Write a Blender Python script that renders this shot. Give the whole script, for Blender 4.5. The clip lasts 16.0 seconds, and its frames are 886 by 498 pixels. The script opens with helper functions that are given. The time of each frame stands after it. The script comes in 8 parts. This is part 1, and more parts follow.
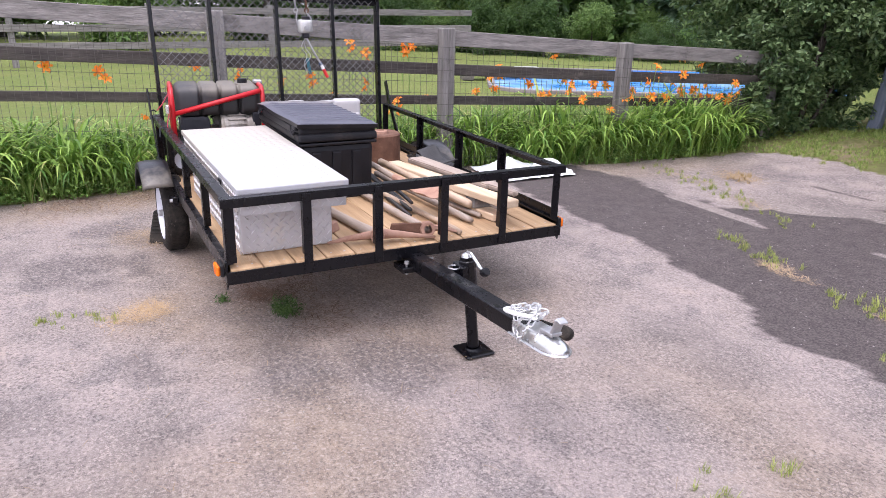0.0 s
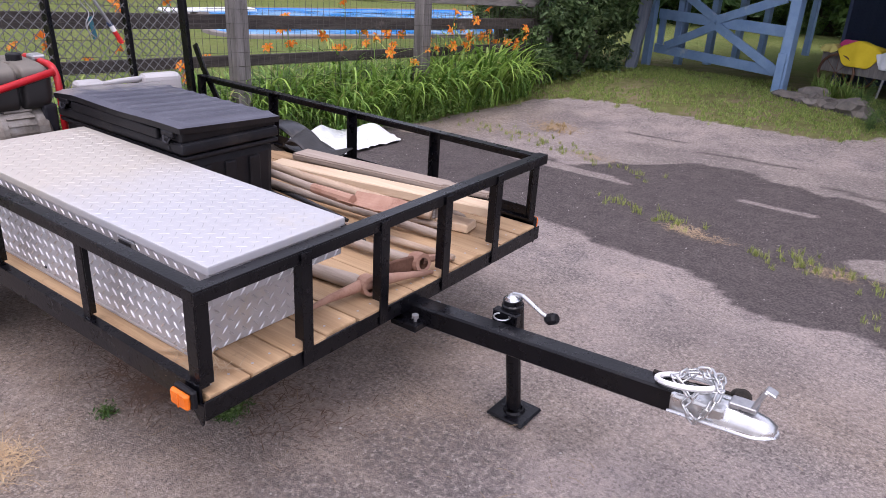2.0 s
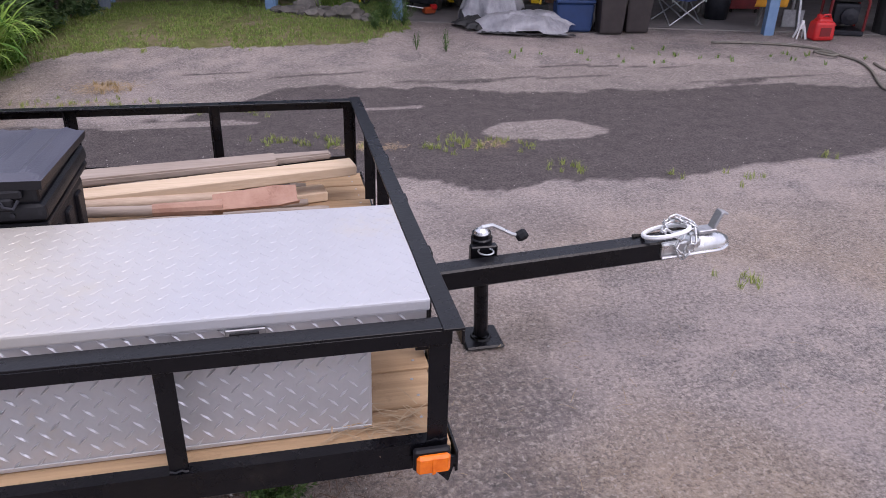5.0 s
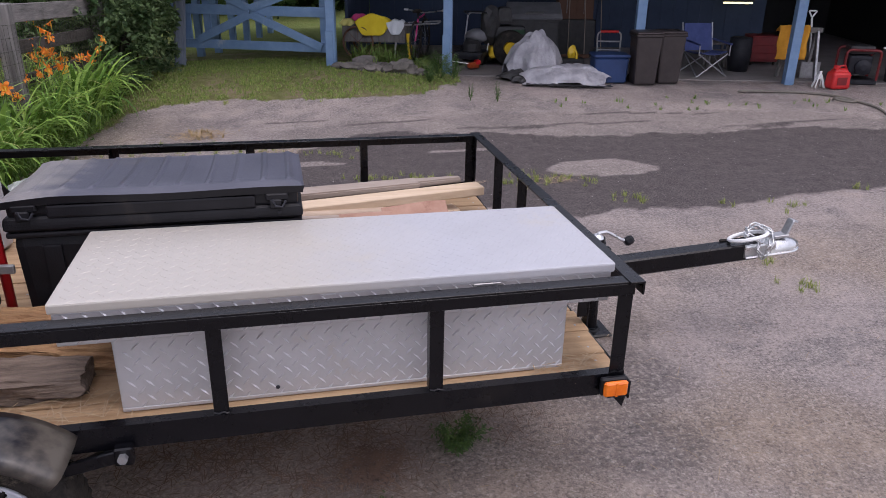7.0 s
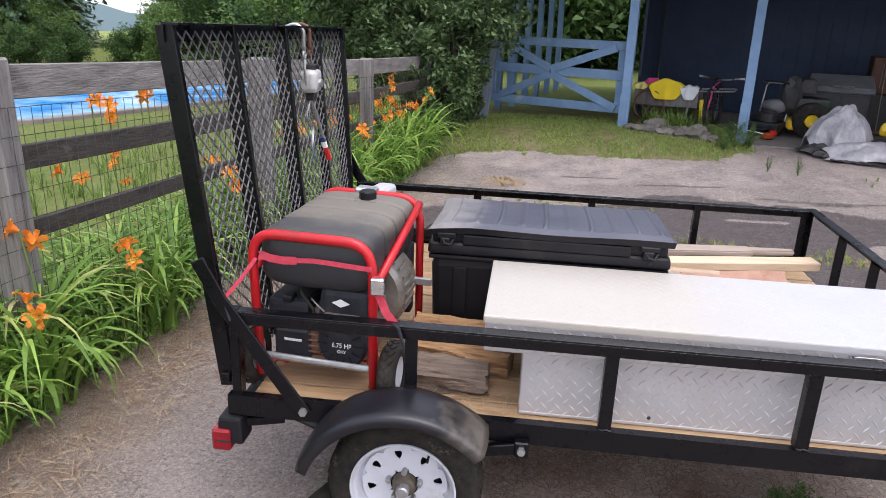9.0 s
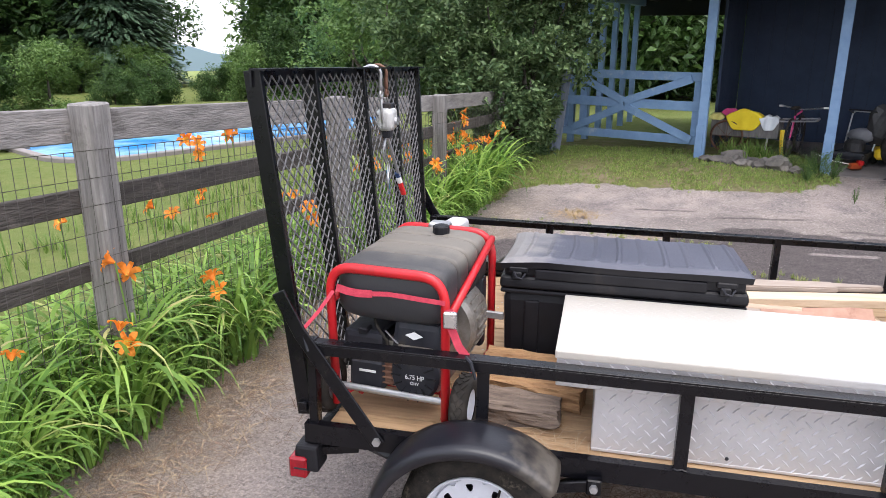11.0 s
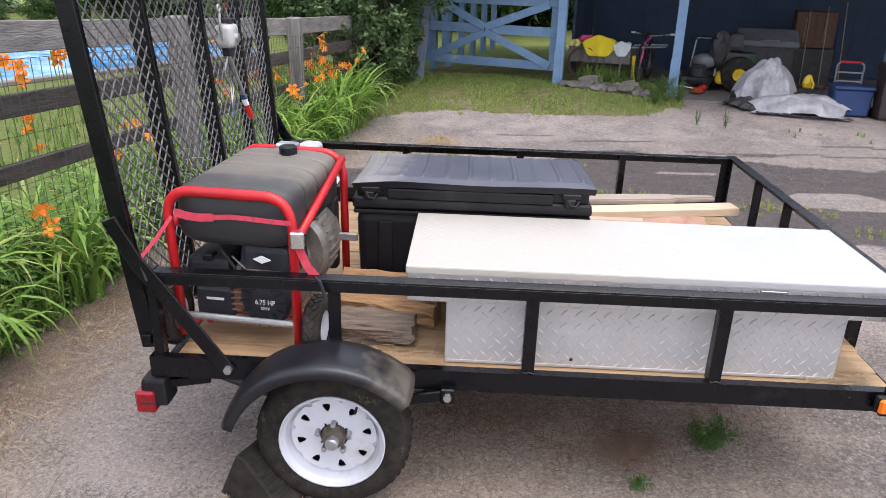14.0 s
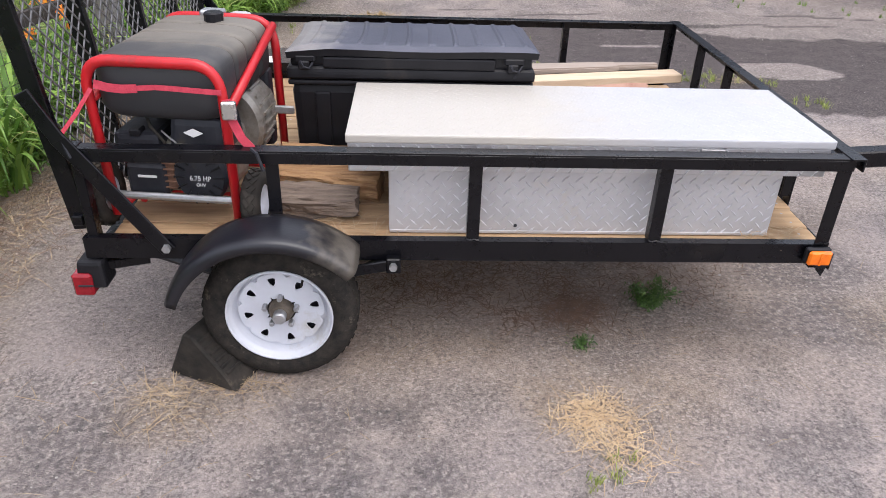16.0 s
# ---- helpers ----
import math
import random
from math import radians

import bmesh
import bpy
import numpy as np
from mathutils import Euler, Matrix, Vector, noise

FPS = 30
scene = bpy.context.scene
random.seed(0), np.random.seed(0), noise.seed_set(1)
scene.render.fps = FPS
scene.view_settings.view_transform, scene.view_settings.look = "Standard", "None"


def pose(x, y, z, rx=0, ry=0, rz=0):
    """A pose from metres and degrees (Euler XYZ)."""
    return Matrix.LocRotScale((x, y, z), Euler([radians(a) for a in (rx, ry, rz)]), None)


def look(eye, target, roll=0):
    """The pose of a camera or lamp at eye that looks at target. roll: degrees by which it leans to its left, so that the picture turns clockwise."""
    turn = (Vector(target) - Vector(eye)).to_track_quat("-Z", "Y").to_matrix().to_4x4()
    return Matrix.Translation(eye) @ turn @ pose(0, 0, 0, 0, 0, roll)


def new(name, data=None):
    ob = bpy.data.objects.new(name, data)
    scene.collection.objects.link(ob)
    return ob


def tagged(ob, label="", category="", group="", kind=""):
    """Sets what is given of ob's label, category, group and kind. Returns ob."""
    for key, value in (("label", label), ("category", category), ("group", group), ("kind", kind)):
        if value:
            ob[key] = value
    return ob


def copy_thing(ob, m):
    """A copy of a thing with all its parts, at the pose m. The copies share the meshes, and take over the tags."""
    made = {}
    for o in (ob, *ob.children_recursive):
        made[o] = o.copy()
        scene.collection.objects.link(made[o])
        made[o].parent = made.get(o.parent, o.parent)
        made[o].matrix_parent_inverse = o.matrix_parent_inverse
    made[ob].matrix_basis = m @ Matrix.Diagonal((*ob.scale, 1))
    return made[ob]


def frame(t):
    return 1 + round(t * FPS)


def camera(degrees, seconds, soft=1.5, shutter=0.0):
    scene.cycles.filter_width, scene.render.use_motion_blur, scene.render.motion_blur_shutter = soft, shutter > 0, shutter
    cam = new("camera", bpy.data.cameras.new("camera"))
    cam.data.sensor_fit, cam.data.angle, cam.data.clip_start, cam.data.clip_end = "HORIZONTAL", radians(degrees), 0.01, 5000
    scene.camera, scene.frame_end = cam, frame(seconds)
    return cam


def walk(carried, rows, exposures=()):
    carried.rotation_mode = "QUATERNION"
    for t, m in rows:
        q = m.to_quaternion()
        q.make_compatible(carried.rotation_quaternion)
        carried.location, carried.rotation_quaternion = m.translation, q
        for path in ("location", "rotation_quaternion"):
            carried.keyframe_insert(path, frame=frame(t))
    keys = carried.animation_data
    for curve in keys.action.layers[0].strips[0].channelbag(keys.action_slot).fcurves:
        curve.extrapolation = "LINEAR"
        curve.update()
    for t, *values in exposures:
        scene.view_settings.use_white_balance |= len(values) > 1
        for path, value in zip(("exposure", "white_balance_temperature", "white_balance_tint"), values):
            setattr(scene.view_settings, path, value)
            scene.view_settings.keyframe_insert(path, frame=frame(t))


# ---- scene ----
cam = camera(62.6, 16.0, 0.75)
PATH = [
    (0, (5.27, -0.508, 1.476), (3.596, 0.371, 0.825), 1.2),
    (0.5, (4.914, -0.613, 1.483), (3.418, 0.541, 0.828), 2.3),
    (1, (4.562, -0.674, 1.494), (3.198, 0.612, 0.797), 0.3),
    (1.5, (4.178, -0.755, 1.504), (2.97, 0.654, 0.757), 2.3),
    (2, (3.763, -0.886, 1.483), (2.692, 0.613, 0.702), 2.9),
    (2.5, (3.388, -0.867, 1.442), (2.356, 0.637, 0.622), 1.2),
    (3, (3.08, -0.883, 1.448), (2.307, 0.752, 0.594), 1.7),
    (3.5, (2.786, -0.945, 1.455), (2.261, 0.772, 0.574), 3.7),
    (4, (2.581, -0.934, 1.454), (2.278, 0.821, 0.543), 0.9),
    (4.2, (2.505, -0.963, 1.457), (2.397, 0.81, 0.536), 0.3),
    (6.3, (1.657, -1.378, 1.461), (2.263, 0.347, 0.65), 2.1),
    (6.5, (1.634, -1.424, 1.462), (2.207, 0.317, 0.661), 1.0),
    (7, (1.554, -1.561, 1.51), (1.96, 0.241, 0.742), 0.6),
    (7.5, (1.402, -1.666, 1.516), (1.723, 0.163, 0.773), 2.0),
    (8, (1.254, -1.753, 1.542), (1.505, 0.087, 0.8), 3.7),
    (8.5, (1.141, -1.806, 1.566), (1.103, 0.063, 0.854), 2.3),
    (9, (1.097, -1.825, 1.593), (0.879, 0.055, 0.946), 1.6),
    (9.2, (1.092, -1.842, 1.617), (0.792, 0.056, 1.064), 1.0),
    (11.3, (1.1, -1.857, 1.609), (0.683, 0.015, 1.041), 0.1),
    (11.5, (1.1, -1.857, 1.601), (0.692, 0.017, 1.035), 0.1),
    (12, (1.107, -1.851, 1.589), (0.715, 0.015, 0.986), 0.2),
    (12.5, (1.125, -1.85, 1.588), (0.768, 0.014, 0.955), 0.4),
    (13, (1.163, -1.844, 1.577), (0.96, 0.036, 0.925), 0.9),
    (13.5, (1.181, -1.845, 1.562), (1.093, 0.032, 0.877), 1.5),
    (14, (1.173, -1.834, 1.555), (1.105, 0.026, 0.822), 1.2),
    (14.5, (1.16, -1.831, 1.542), (1.074, 0.018, 0.783), 2.5),
    (15, (1.188, -1.842, 1.505), (1.201, -0.064, 0.589), 3.5),
    (15.5, (1.213, -1.855, 1.462), (1.261, -0.115, 0.477), 2.0),
    (16, (1.188, -1.832, 1.489), (1.268, -0.104, 0.486), 1.3),
]
EXPOSURES = [(0, 1.47, 6200, 20), (1, 1.2, 6200, 20), (2, 1.0, 6150, 23), (3, 0.95, 6100, 23), (4.2, 0.85, 6050, 23), (6.5, 0.6, 6100, 20), (7.5, 0.66, 6150, 20), (9, 1.24, 6250, 14), (11.5, 1.53, 6250, 12), (12.5, 1.49, 6250, 12), (13, 1.49, 6250, 12), (14, 1.34, 6250, 12), (16, 1.25, 6250, 12)]
walk(cam, [(t, look(eye, target, roll)) for t, eye, target, roll in PATH], EXPOSURES)

# ---- world and light: bright overcast afternoon ----
world = bpy.data.worlds.new("sky")
scene.world = world
world.use_nodes = True
wn = world.node_tree.nodes
sky = wn.new("ShaderNodeTexSky")
sky.sky_type = "NISHITA"
sky.sun_disc = False
sky.sun_elevation = radians(58)
sky.sun_rotation = radians(150)
sky.dust_density = 4.0
sky.air_density = 1.0
haze = wn.new("ShaderNodeMix")
haze.data_type = "RGBA"
haze.inputs["Factor"].default_value = 0.6
haze.inputs["B"].default_value = (7.2, 7.3, 7.7, 1)
world.node_tree.links.new(sky.outputs["Color"], haze.inputs["A"])
world.node_tree.links.new(haze.outputs["Result"], wn["Background"].inputs["Color"])
wn["Background"].inputs["Strength"].default_value = 0.12

sun_data = bpy.data.lights.new("sun", "SUN")
sun_data.energy = 0.9
sun_data.angle = radians(40)
sun_data.color = (1.0, 0.97, 0.93)
sun = new("sun", sun_data)
sun.matrix_world = look((0, 0, 20), (-1.6, 2.4, 8.0))

# ---- materials ----
def pmat(name, c1, c2=None, scale=8.0, rough=0.7, metal=0.0, bump=0.0, bscale=60.0, vary=0.0, detail=6.0, stretch=(1, 1, 1),
         c3=None, coords="Object", spec=0.5):
    """A surface of two tones mixed by noise at two scales, with grain relief; vary: tone shift from piece to piece; c3: worn spots."""
    m = bpy.data.materials.new(name)
    m.use_nodes = True
    n, l = m.node_tree.nodes, m.node_tree.links
    b = n["Principled BSDF"]
    b.inputs["Roughness"].default_value = rough
    b.inputs["Metallic"].default_value = metal
    b.inputs["Specular IOR Level"].default_value = spec
    c2 = c2 or tuple(v * 0.7 for v in c1)
    tc = n.new("ShaderNodeTexCoord")
    mp = n.new("ShaderNodeMapping")
    mp.inputs["Scale"].default_value = stretch
    l.new(tc.outputs[coords], mp.inputs["Vector"])
    n1 = n.new("ShaderNodeTexNoise")
    n1.inputs["Scale"].default_value = scale
    n1.inputs["Detail"].default_value = detail
    n1.inputs["Roughness"].default_value = 0.65
    l.new(mp.outputs["Vector"], n1.inputs["Vector"])
    r1 = n.new("ShaderNodeMapRange")
    r1.inputs["From Min"].default_value = 0.32
    r1.inputs["From Max"].default_value = 0.68
    l.new(n1.outputs["Fac"], r1.inputs["Value"])
    mx = n.new("ShaderNodeMix")
    mx.data_type = "RGBA"
    mx.inputs["A"].default_value = (*c1, 1)
    mx.inputs["B"].default_value = (*c2, 1)
    l.new(r1.outputs["Result"], mx.inputs["Factor"])
    out = mx.outputs["Result"]
    n2 = n.new("ShaderNodeTexNoise")
    n2.inputs["Scale"].default_value = bscale
    n2.inputs["Detail"].default_value = 4
    l.new(mp.outputs["Vector"], n2.inputs["Vector"])
    if c3:
        r3 = n.new("ShaderNodeMapRange")
        r3.inputs["From Min"].default_value = 0.58
        r3.inputs["From Max"].default_value = 0.7
        n3 = n.new("ShaderNodeTexNoise")
        n3.inputs["Scale"].default_value = scale * 0.45
        n3.inputs["Detail"].default_value = 8
        n3.inputs["Roughness"].default_value = 0.75
        l.new(tc.outputs[coords], n3.inputs["Vector"])
        l.new(n3.outputs["Fac"], r3.inputs["Value"])
        m3 = n.new("ShaderNodeMix")
        m3.data_type = "RGBA"
        m3.inputs["B"].default_value = (*c3, 1)
        l.new(r3.outputs["Result"], m3.inputs["Factor"])
        l.new(out, m3.inputs["A"])
        out = m3.outputs["Result"]
    if vary:
        oi = n.new("ShaderNodeObjectInfo")
        rr = n.new("ShaderNodeMapRange")
        rr.inputs["To Min"].default_value = 1 - vary
        rr.inputs["To Max"].default_value = 1 + vary
        l.new(oi.outputs["Random"], rr.inputs["Value"])
        hs = n.new("ShaderNodeHueSaturation")
        l.new(rr.outputs["Result"], hs.inputs["Value"])
        l.new(out, hs.inputs["Color"])
        out = hs.outputs["Color"]
    l.new(out, b.inputs["Base Color"])
    rm = n.new("ShaderNodeMapRange")
    rm.inputs["To Min"].default_value = max(0.05, rough - 0.1)
    rm.inputs["To Max"].default_value = min(1.0, rough + 0.12)
    l.new(n1.outputs["Fac"], rm.inputs["Value"])
    l.new(rm.outputs["Result"], b.inputs["Roughness"])
    if bump:
        bp = n.new("ShaderNodeBump")
        bp.inputs["Strength"].default_value = bump
        bp.inputs["Distance"].default_value = 0.01
        l.new(n2.outputs["Fac"], bp.inputs["Height"])
        l.new(bp.outputs["Normal"], b.inputs["Normal"])
    return m


def leafmat(name, c1, c2, c3=None, through_light=0.35, rough=0.45):
    """Leaves: tone varies from leaf to leaf, a share of the light passes through."""
    m = bpy.data.materials.new(name)
    m.use_nodes = True
    n, l = m.node_tree.nodes, m.node_tree.links
    b = n["Principled BSDF"]
    b.inputs["Roughness"].default_value = rough
    b.inputs["Specular IOR Level"].default_value = 0.35
    g = n.new("ShaderNodeNewGeometry")
    cr = n.new("ShaderNodeValToRGB")
    cr.color_ramp.elements[0].color = (*c1, 1)
    cr.color_ramp.elements[1].color = (*c2, 1)
    if c3:
        e = cr.color_ramp.elements.new(0.93)
        e.color = (*c2, 1)
        cr.color_ramp.elements[2].color = (*c3, 1)
    l.new(g.outputs["Random Per Island"], cr.inputs["Fac"])
    l.new(cr.outputs["Color"], b.inputs["Base Color"])
    t = n.new("ShaderNodeBsdfTranslucent")
    l.new(cr.outputs["Color"], t.inputs["Color"])
    mix = n.new("ShaderNodeMixShader")
    mix.inputs["Fac"].default_value = through_light
    l.new(b.outputs["BSDF"], mix.inputs[1])
    l.new(t.outputs["BSDF"], mix.inputs[2])
    l.new(mix.outputs["Shader"], n["Material Output"].inputs["Surface"])
    return m


black_paint = pmat("black_paint", (0.0025, 0.0025, 0.004), (0.005, 0.0048, 0.0065), 9, 0.27, bump=0.07, bscale=90, c3=(0.014, 0.012, 0.011), spec=0.3)
black_plastic = pmat("black_plastic", (0.007, 0.007, 0.009), (0.014, 0.0135, 0.016), 7, 0.42, bump=0.12, bscale=180, c3=(0.03, 0.026, 0.024), spec=0.22)
grey_lid_plastic = pmat("grey_lid_plastic", (0.05, 0.051, 0.072), (0.075, 0.076, 0.1), 5, 0.42, bump=0.1, bscale=160, c3=(0.08, 0.075, 0.08))
fender_black = pmat("fender_black", (0.007, 0.007, 0.011), (0.013, 0.0125, 0.016), 10, 0.32, bump=0.05, bscale=120, c3=(0.035, 0.03, 0.027), spec=0.45)
tyre_rubber = pmat("tyre_rubber", (0.012, 0.011, 0.011), (0.04, 0.034, 0.028), 34, 0.85, bump=0.35, bscale=150, c3=(0.14, 0.115, 0.088), spec=0.2)
rubber = pmat("rubber", (0.016, 0.015, 0.014), (0.045, 0.038, 0.032), 16, 0.85, bump=0.25, bscale=120, c3=(0.1, 0.08, 0.06), spec=0.2)
aluminium = pmat("aluminium", (0.56, 0.55, 0.56), (0.47, 0.46, 0.47), 5, 0.42, 0.4, bump=0.05, bscale=140, c3=(0.52, 0.475, 0.42))
lid_metal = pmat("dusty_aluminium", (0.5, 0.495, 0.52), (0.45, 0.445, 0.465), 3, 0.45, 0.3, bump=0.05, bscale=140, c3=(0.5, 0.465, 0.42))
chrome = pmat("zinc_steel", (0.72, 0.72, 0.72), (0.5, 0.5, 0.5), 18, 0.28, 0.95, bump=0.04)
galv = pmat("galvanised", (0.5, 0.5, 0.51), (0.34, 0.34, 0.35), 22, 0.45, 0.85, bump=0.05)
deck_wood = pmat("deck_wood", (0.3, 0.185, 0.095), (0.5, 0.34, 0.195), 5, 0.75, bump=0.3, bscale=26, vary=0.14, stretch=(0.25, 5, 5), c3=(0.24, 0.15, 0.075))
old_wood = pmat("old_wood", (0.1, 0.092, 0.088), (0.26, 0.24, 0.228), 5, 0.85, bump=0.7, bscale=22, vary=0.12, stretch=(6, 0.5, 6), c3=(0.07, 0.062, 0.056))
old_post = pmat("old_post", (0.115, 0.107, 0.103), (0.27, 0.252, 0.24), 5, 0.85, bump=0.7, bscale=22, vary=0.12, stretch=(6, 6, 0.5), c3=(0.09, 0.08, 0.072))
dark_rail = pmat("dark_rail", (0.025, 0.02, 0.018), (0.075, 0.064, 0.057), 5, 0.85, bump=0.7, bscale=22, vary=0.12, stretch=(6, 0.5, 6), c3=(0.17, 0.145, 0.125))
pale_wood = pmat("pale_wood", (0.52, 0.38, 0.25), (0.66, 0.51, 0.36), 6, 0.65, bump=0.15, bscale=30, vary=0.12, stretch=(0.3, 5, 5))
handle_wood = pmat("handle_wood", (0.3, 0.21, 0.145), (0.46, 0.355, 0.265), 7, 0.65, bump=0.15, bscale=30, vary=0.2, stretch=(0.4, 5, 5), c3=(0.28, 0.2, 0.13))
grey_handle = pmat("grey_handle", (0.24, 0.19, 0.155), (0.37, 0.305, 0.255), 7, 0.75, bump=0.2, bscale=30, vary=0.1, stretch=(0.4, 5, 5))
bark_wood = pmat("bark_wood", (0.08, 0.058, 0.045), (0.24, 0.18, 0.14), 14, 0.9, bump=1.0, bscale=40, stretch=(0.4, 4, 4))
split_wood = pmat("split_wood", (0.2, 0.1, 0.045), (0.42, 0.25, 0.12), 14, 0.85, bump=0.9, bscale=40, stretch=(0.3, 5, 5))
rust = pmat("rust", (0.1, 0.045, 0.028), (0.19, 0.1, 0.065), 14, 0.8, 0.2, bump=0.3, bscale=70, c3=(0.26, 0.16, 0.11))
rust_pale = pmat("rust_pale", (0.3, 0.16, 0.11), (0.42, 0.26, 0.19), 10, 0.75, 0.15, bump=0.2, bscale=70, c3=(0.2, 0.09, 0.06))
red_paint = pmat("red_paint", (0.52, 0.012, 0.018), (0.4, 0.008, 0.013), 9, 0.35, bump=0.03, c3=(0.26, 0.02, 0.02))
dim_red = pmat("dim_red", (0.2, 0.01, 0.012), (0.13, 0.008, 0.01), 9, 0.45, c3=(0.06, 0.02, 0.016))
red_plastic = pmat("red_plastic", (0.6, 0.02, 0.02), (0.5, 0.015, 0.015), 9, 0.4)
red_strap = pmat("red_strap", (0.36, 0.02, 0.045), (0.5, 0.05, 0.08), 60, 0.8, bump=0.2, bscale=300)
tank_plastic = pmat("tank_plastic", (0.012, 0.011, 0.012), (0.022, 0.02, 0.02), 5, 0.55, bump=0.08, bscale=120, c3=(0.04, 0.035, 0.03))
engine_dark = pmat("engine_dark", (0.013, 0.014, 0.019), (0.028, 0.028, 0.034), 14, 0.45, bump=0.1, c3=(0.05, 0.042, 0.034), spec=0.25)
engine_metal = pmat("engine_metal", (0.36, 0.34, 0.31), (0.2, 0.17, 0.14), 20, 0.55, 0.7, bump=0.15)
white_rim = pmat("white_rim", (0.6, 0.615, 0.67), (0.52, 0.53, 0.58), 8, 0.4, c3=(0.45, 0.43, 0.41))
white_paint = pmat("white_paint", (0.8, 0.8, 0.8), (0.7, 0.7, 0.69), 8, 0.5)
label_white = pmat("label_white", (0.7, 0.7, 0.7), (0.62, 0.62, 0.62), 8, 0.5)
amber = pmat("amber_lens", (0.85, 0.2, 0.01), (0.7, 0.13, 0.005), 40, 0.2)
red_lens = pmat("red_lens", (0.26, 0.005, 0.012), (0.17, 0.003, 0.008), 40, 0.12)
grey_case = pmat("grey_case", (0.46, 0.45, 0.46), (0.38, 0.37, 0.38), 8, 0.55, bump=0.06)
blue_paint = pmat("blue_paint", (0.14, 0.24, 0.4), (0.2, 0.31, 0.47), 7, 0.65, bump=0.12, bscale=60, c3=(0.34, 0.4, 0.47), vary=0.06)
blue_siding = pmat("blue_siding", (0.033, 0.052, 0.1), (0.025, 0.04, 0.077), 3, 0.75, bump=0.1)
# near-black: the shade under the roof and in the storeroom is in this colour
shaded_dark = pmat("shaded_dark", (0.016, 0.016, 0.019), (0.028, 0.028, 0.032), 3, 0.8, bump=0.2)
concrete = pmat("concrete", (0.26, 0.232, 0.22), (0.19, 0.17, 0.162), 3, 0.85, bump=0.2)
stone = pmat("stone", (0.085, 0.08, 0.075), (0.19, 0.17, 0.15), 9, 0.85, bump=0.6, bscale=25, vary=0.3)
tarp_silver = pmat("tarp_silver", (0.44, 0.43, 0.46), (0.24, 0.235, 0.255), 6, 0.36, 0.0, bump=0.9, bscale=22)
grey_sheet = pmat("grey_sheet", (0.2, 0.2, 0.215), (0.14, 0.14, 0.15), 6, 0.5)
tarp_dark = pmat("tarp_dark", (0.015, 0.015, 0.017), (0.04, 0.038, 0.038), 14, 0.55, bump=0.25, bscale=40)
yellow_cloth = pmat("yellow_cloth", (0.86, 0.66, 0.03), (0.78, 0.57, 0.02), 9, 0.9, bump=0.2, bscale=120)
pale_yellow_cloth = pmat("pale_yellow_cloth", (0.72, 0.66, 0.22), (0.6, 0.54, 0.17), 9, 0.9, bump=0.2, bscale=120)
pink_cloth = pmat("pink_cloth", (0.7, 0.07, 0.25), (0.5, 0.05, 0.2), 9, 0.9)
white_cloth = pmat("white_cloth", (0.74, 0.76, 0.78), (0.62, 0.64, 0.66), 9, 0.8, bump=0.2)
orange_cloth = pmat("orange_cloth", (0.75, 0.36, 0.03), (0.6, 0.27, 0.02), 9, 0.85)
brown_bin = pmat("brown_bin", (0.026, 0.02, 0.02), (0.045, 0.035, 0.034), 7, 0.5, bump=0.05)
blue_tub = pmat("blue_tub", (0.013, 0.035, 0.11), (0.02, 0.05, 0.15), 7, 0.5)
chair_blue = pmat("chair_blue", (0.05, 0.07, 0.2), (0.075, 0.1, 0.26), 12, 0.85, bump=0.2, bscale=200)
brown_box = pmat("brown_box", (0.085, 0.038, 0.022), (0.12, 0.055, 0.032), 6, 0.7)
green_paint = pmat("green_paint", (0.012, 0.06, 0.022), (0.01, 0.045, 0.016), 8, 0.4)
yellow_paint = pmat("yellow_paint", (0.8, 0.55, 0.02), (0.7, 0.46, 0.02), 8, 0.4)
orange_paint = pmat("orange_paint", (0.4, 0.07, 0.015), (0.32, 0.05, 0.012), 8, 0.4)
hose_mat = pmat("hose", (0.12, 0.11, 0.09), (0.2, 0.18, 0.15), 20, 0.6)
wire_mat = pmat("wire", (0.06, 0.055, 0.05), (0.12, 0.11, 0.1), 20, 0.6, 0.4)
# ramp mesh: grey lightened to carry the sky's sheen on black paint
mesh_sheen = pmat("mesh_sheen", (0.2, 0.195, 0.2), (0.08, 0.078, 0.08), 30, 0.42, 0.3)
pool_liner = pmat("pool_liner", (0.05, 0.3, 0.75), (0.02, 0.2, 0.62), 0.8, 0.3)
pool_white = pmat("pool_white", (0.75, 0.77, 0.8), (0.68, 0.7, 0.74), 3, 0.6)
bark = pmat("bark", (0.05, 0.042, 0.035), (0.1, 0.085, 0.07), 12, 0.9, bump=0.8, bscale=30, stretch=(3, 3, 0.6))
straw = pmat("straw", (0.34, 0.235, 0.14), (0.52, 0.39, 0.25), 20, 0.8)
dead_straw = pmat("dead_straw", (0.42, 0.28, 0.16), (0.62, 0.46, 0.28), 20, 0.85)
pebble_mat = pmat("pebble", (0.6, 0.56, 0.52), (0.3, 0.27, 0.25), 30, 0.8)
tree_leaf = leafmat("tree_leaf", (0.03, 0.07, 0.02), (0.1, 0.175, 0.05))
tree_leaf_b = leafmat("tree_leaf_light", (0.085, 0.16, 0.042), (0.19, 0.29, 0.085))
spruce_leaf = leafmat("spruce_leaf", (0.05, 0.1, 0.055), (0.11, 0.17, 0.1), through_light=0.15)
bush_leaf = leafmat("bush_leaf", (0.04, 0.085, 0.03), (0.19, 0.27, 0.115))
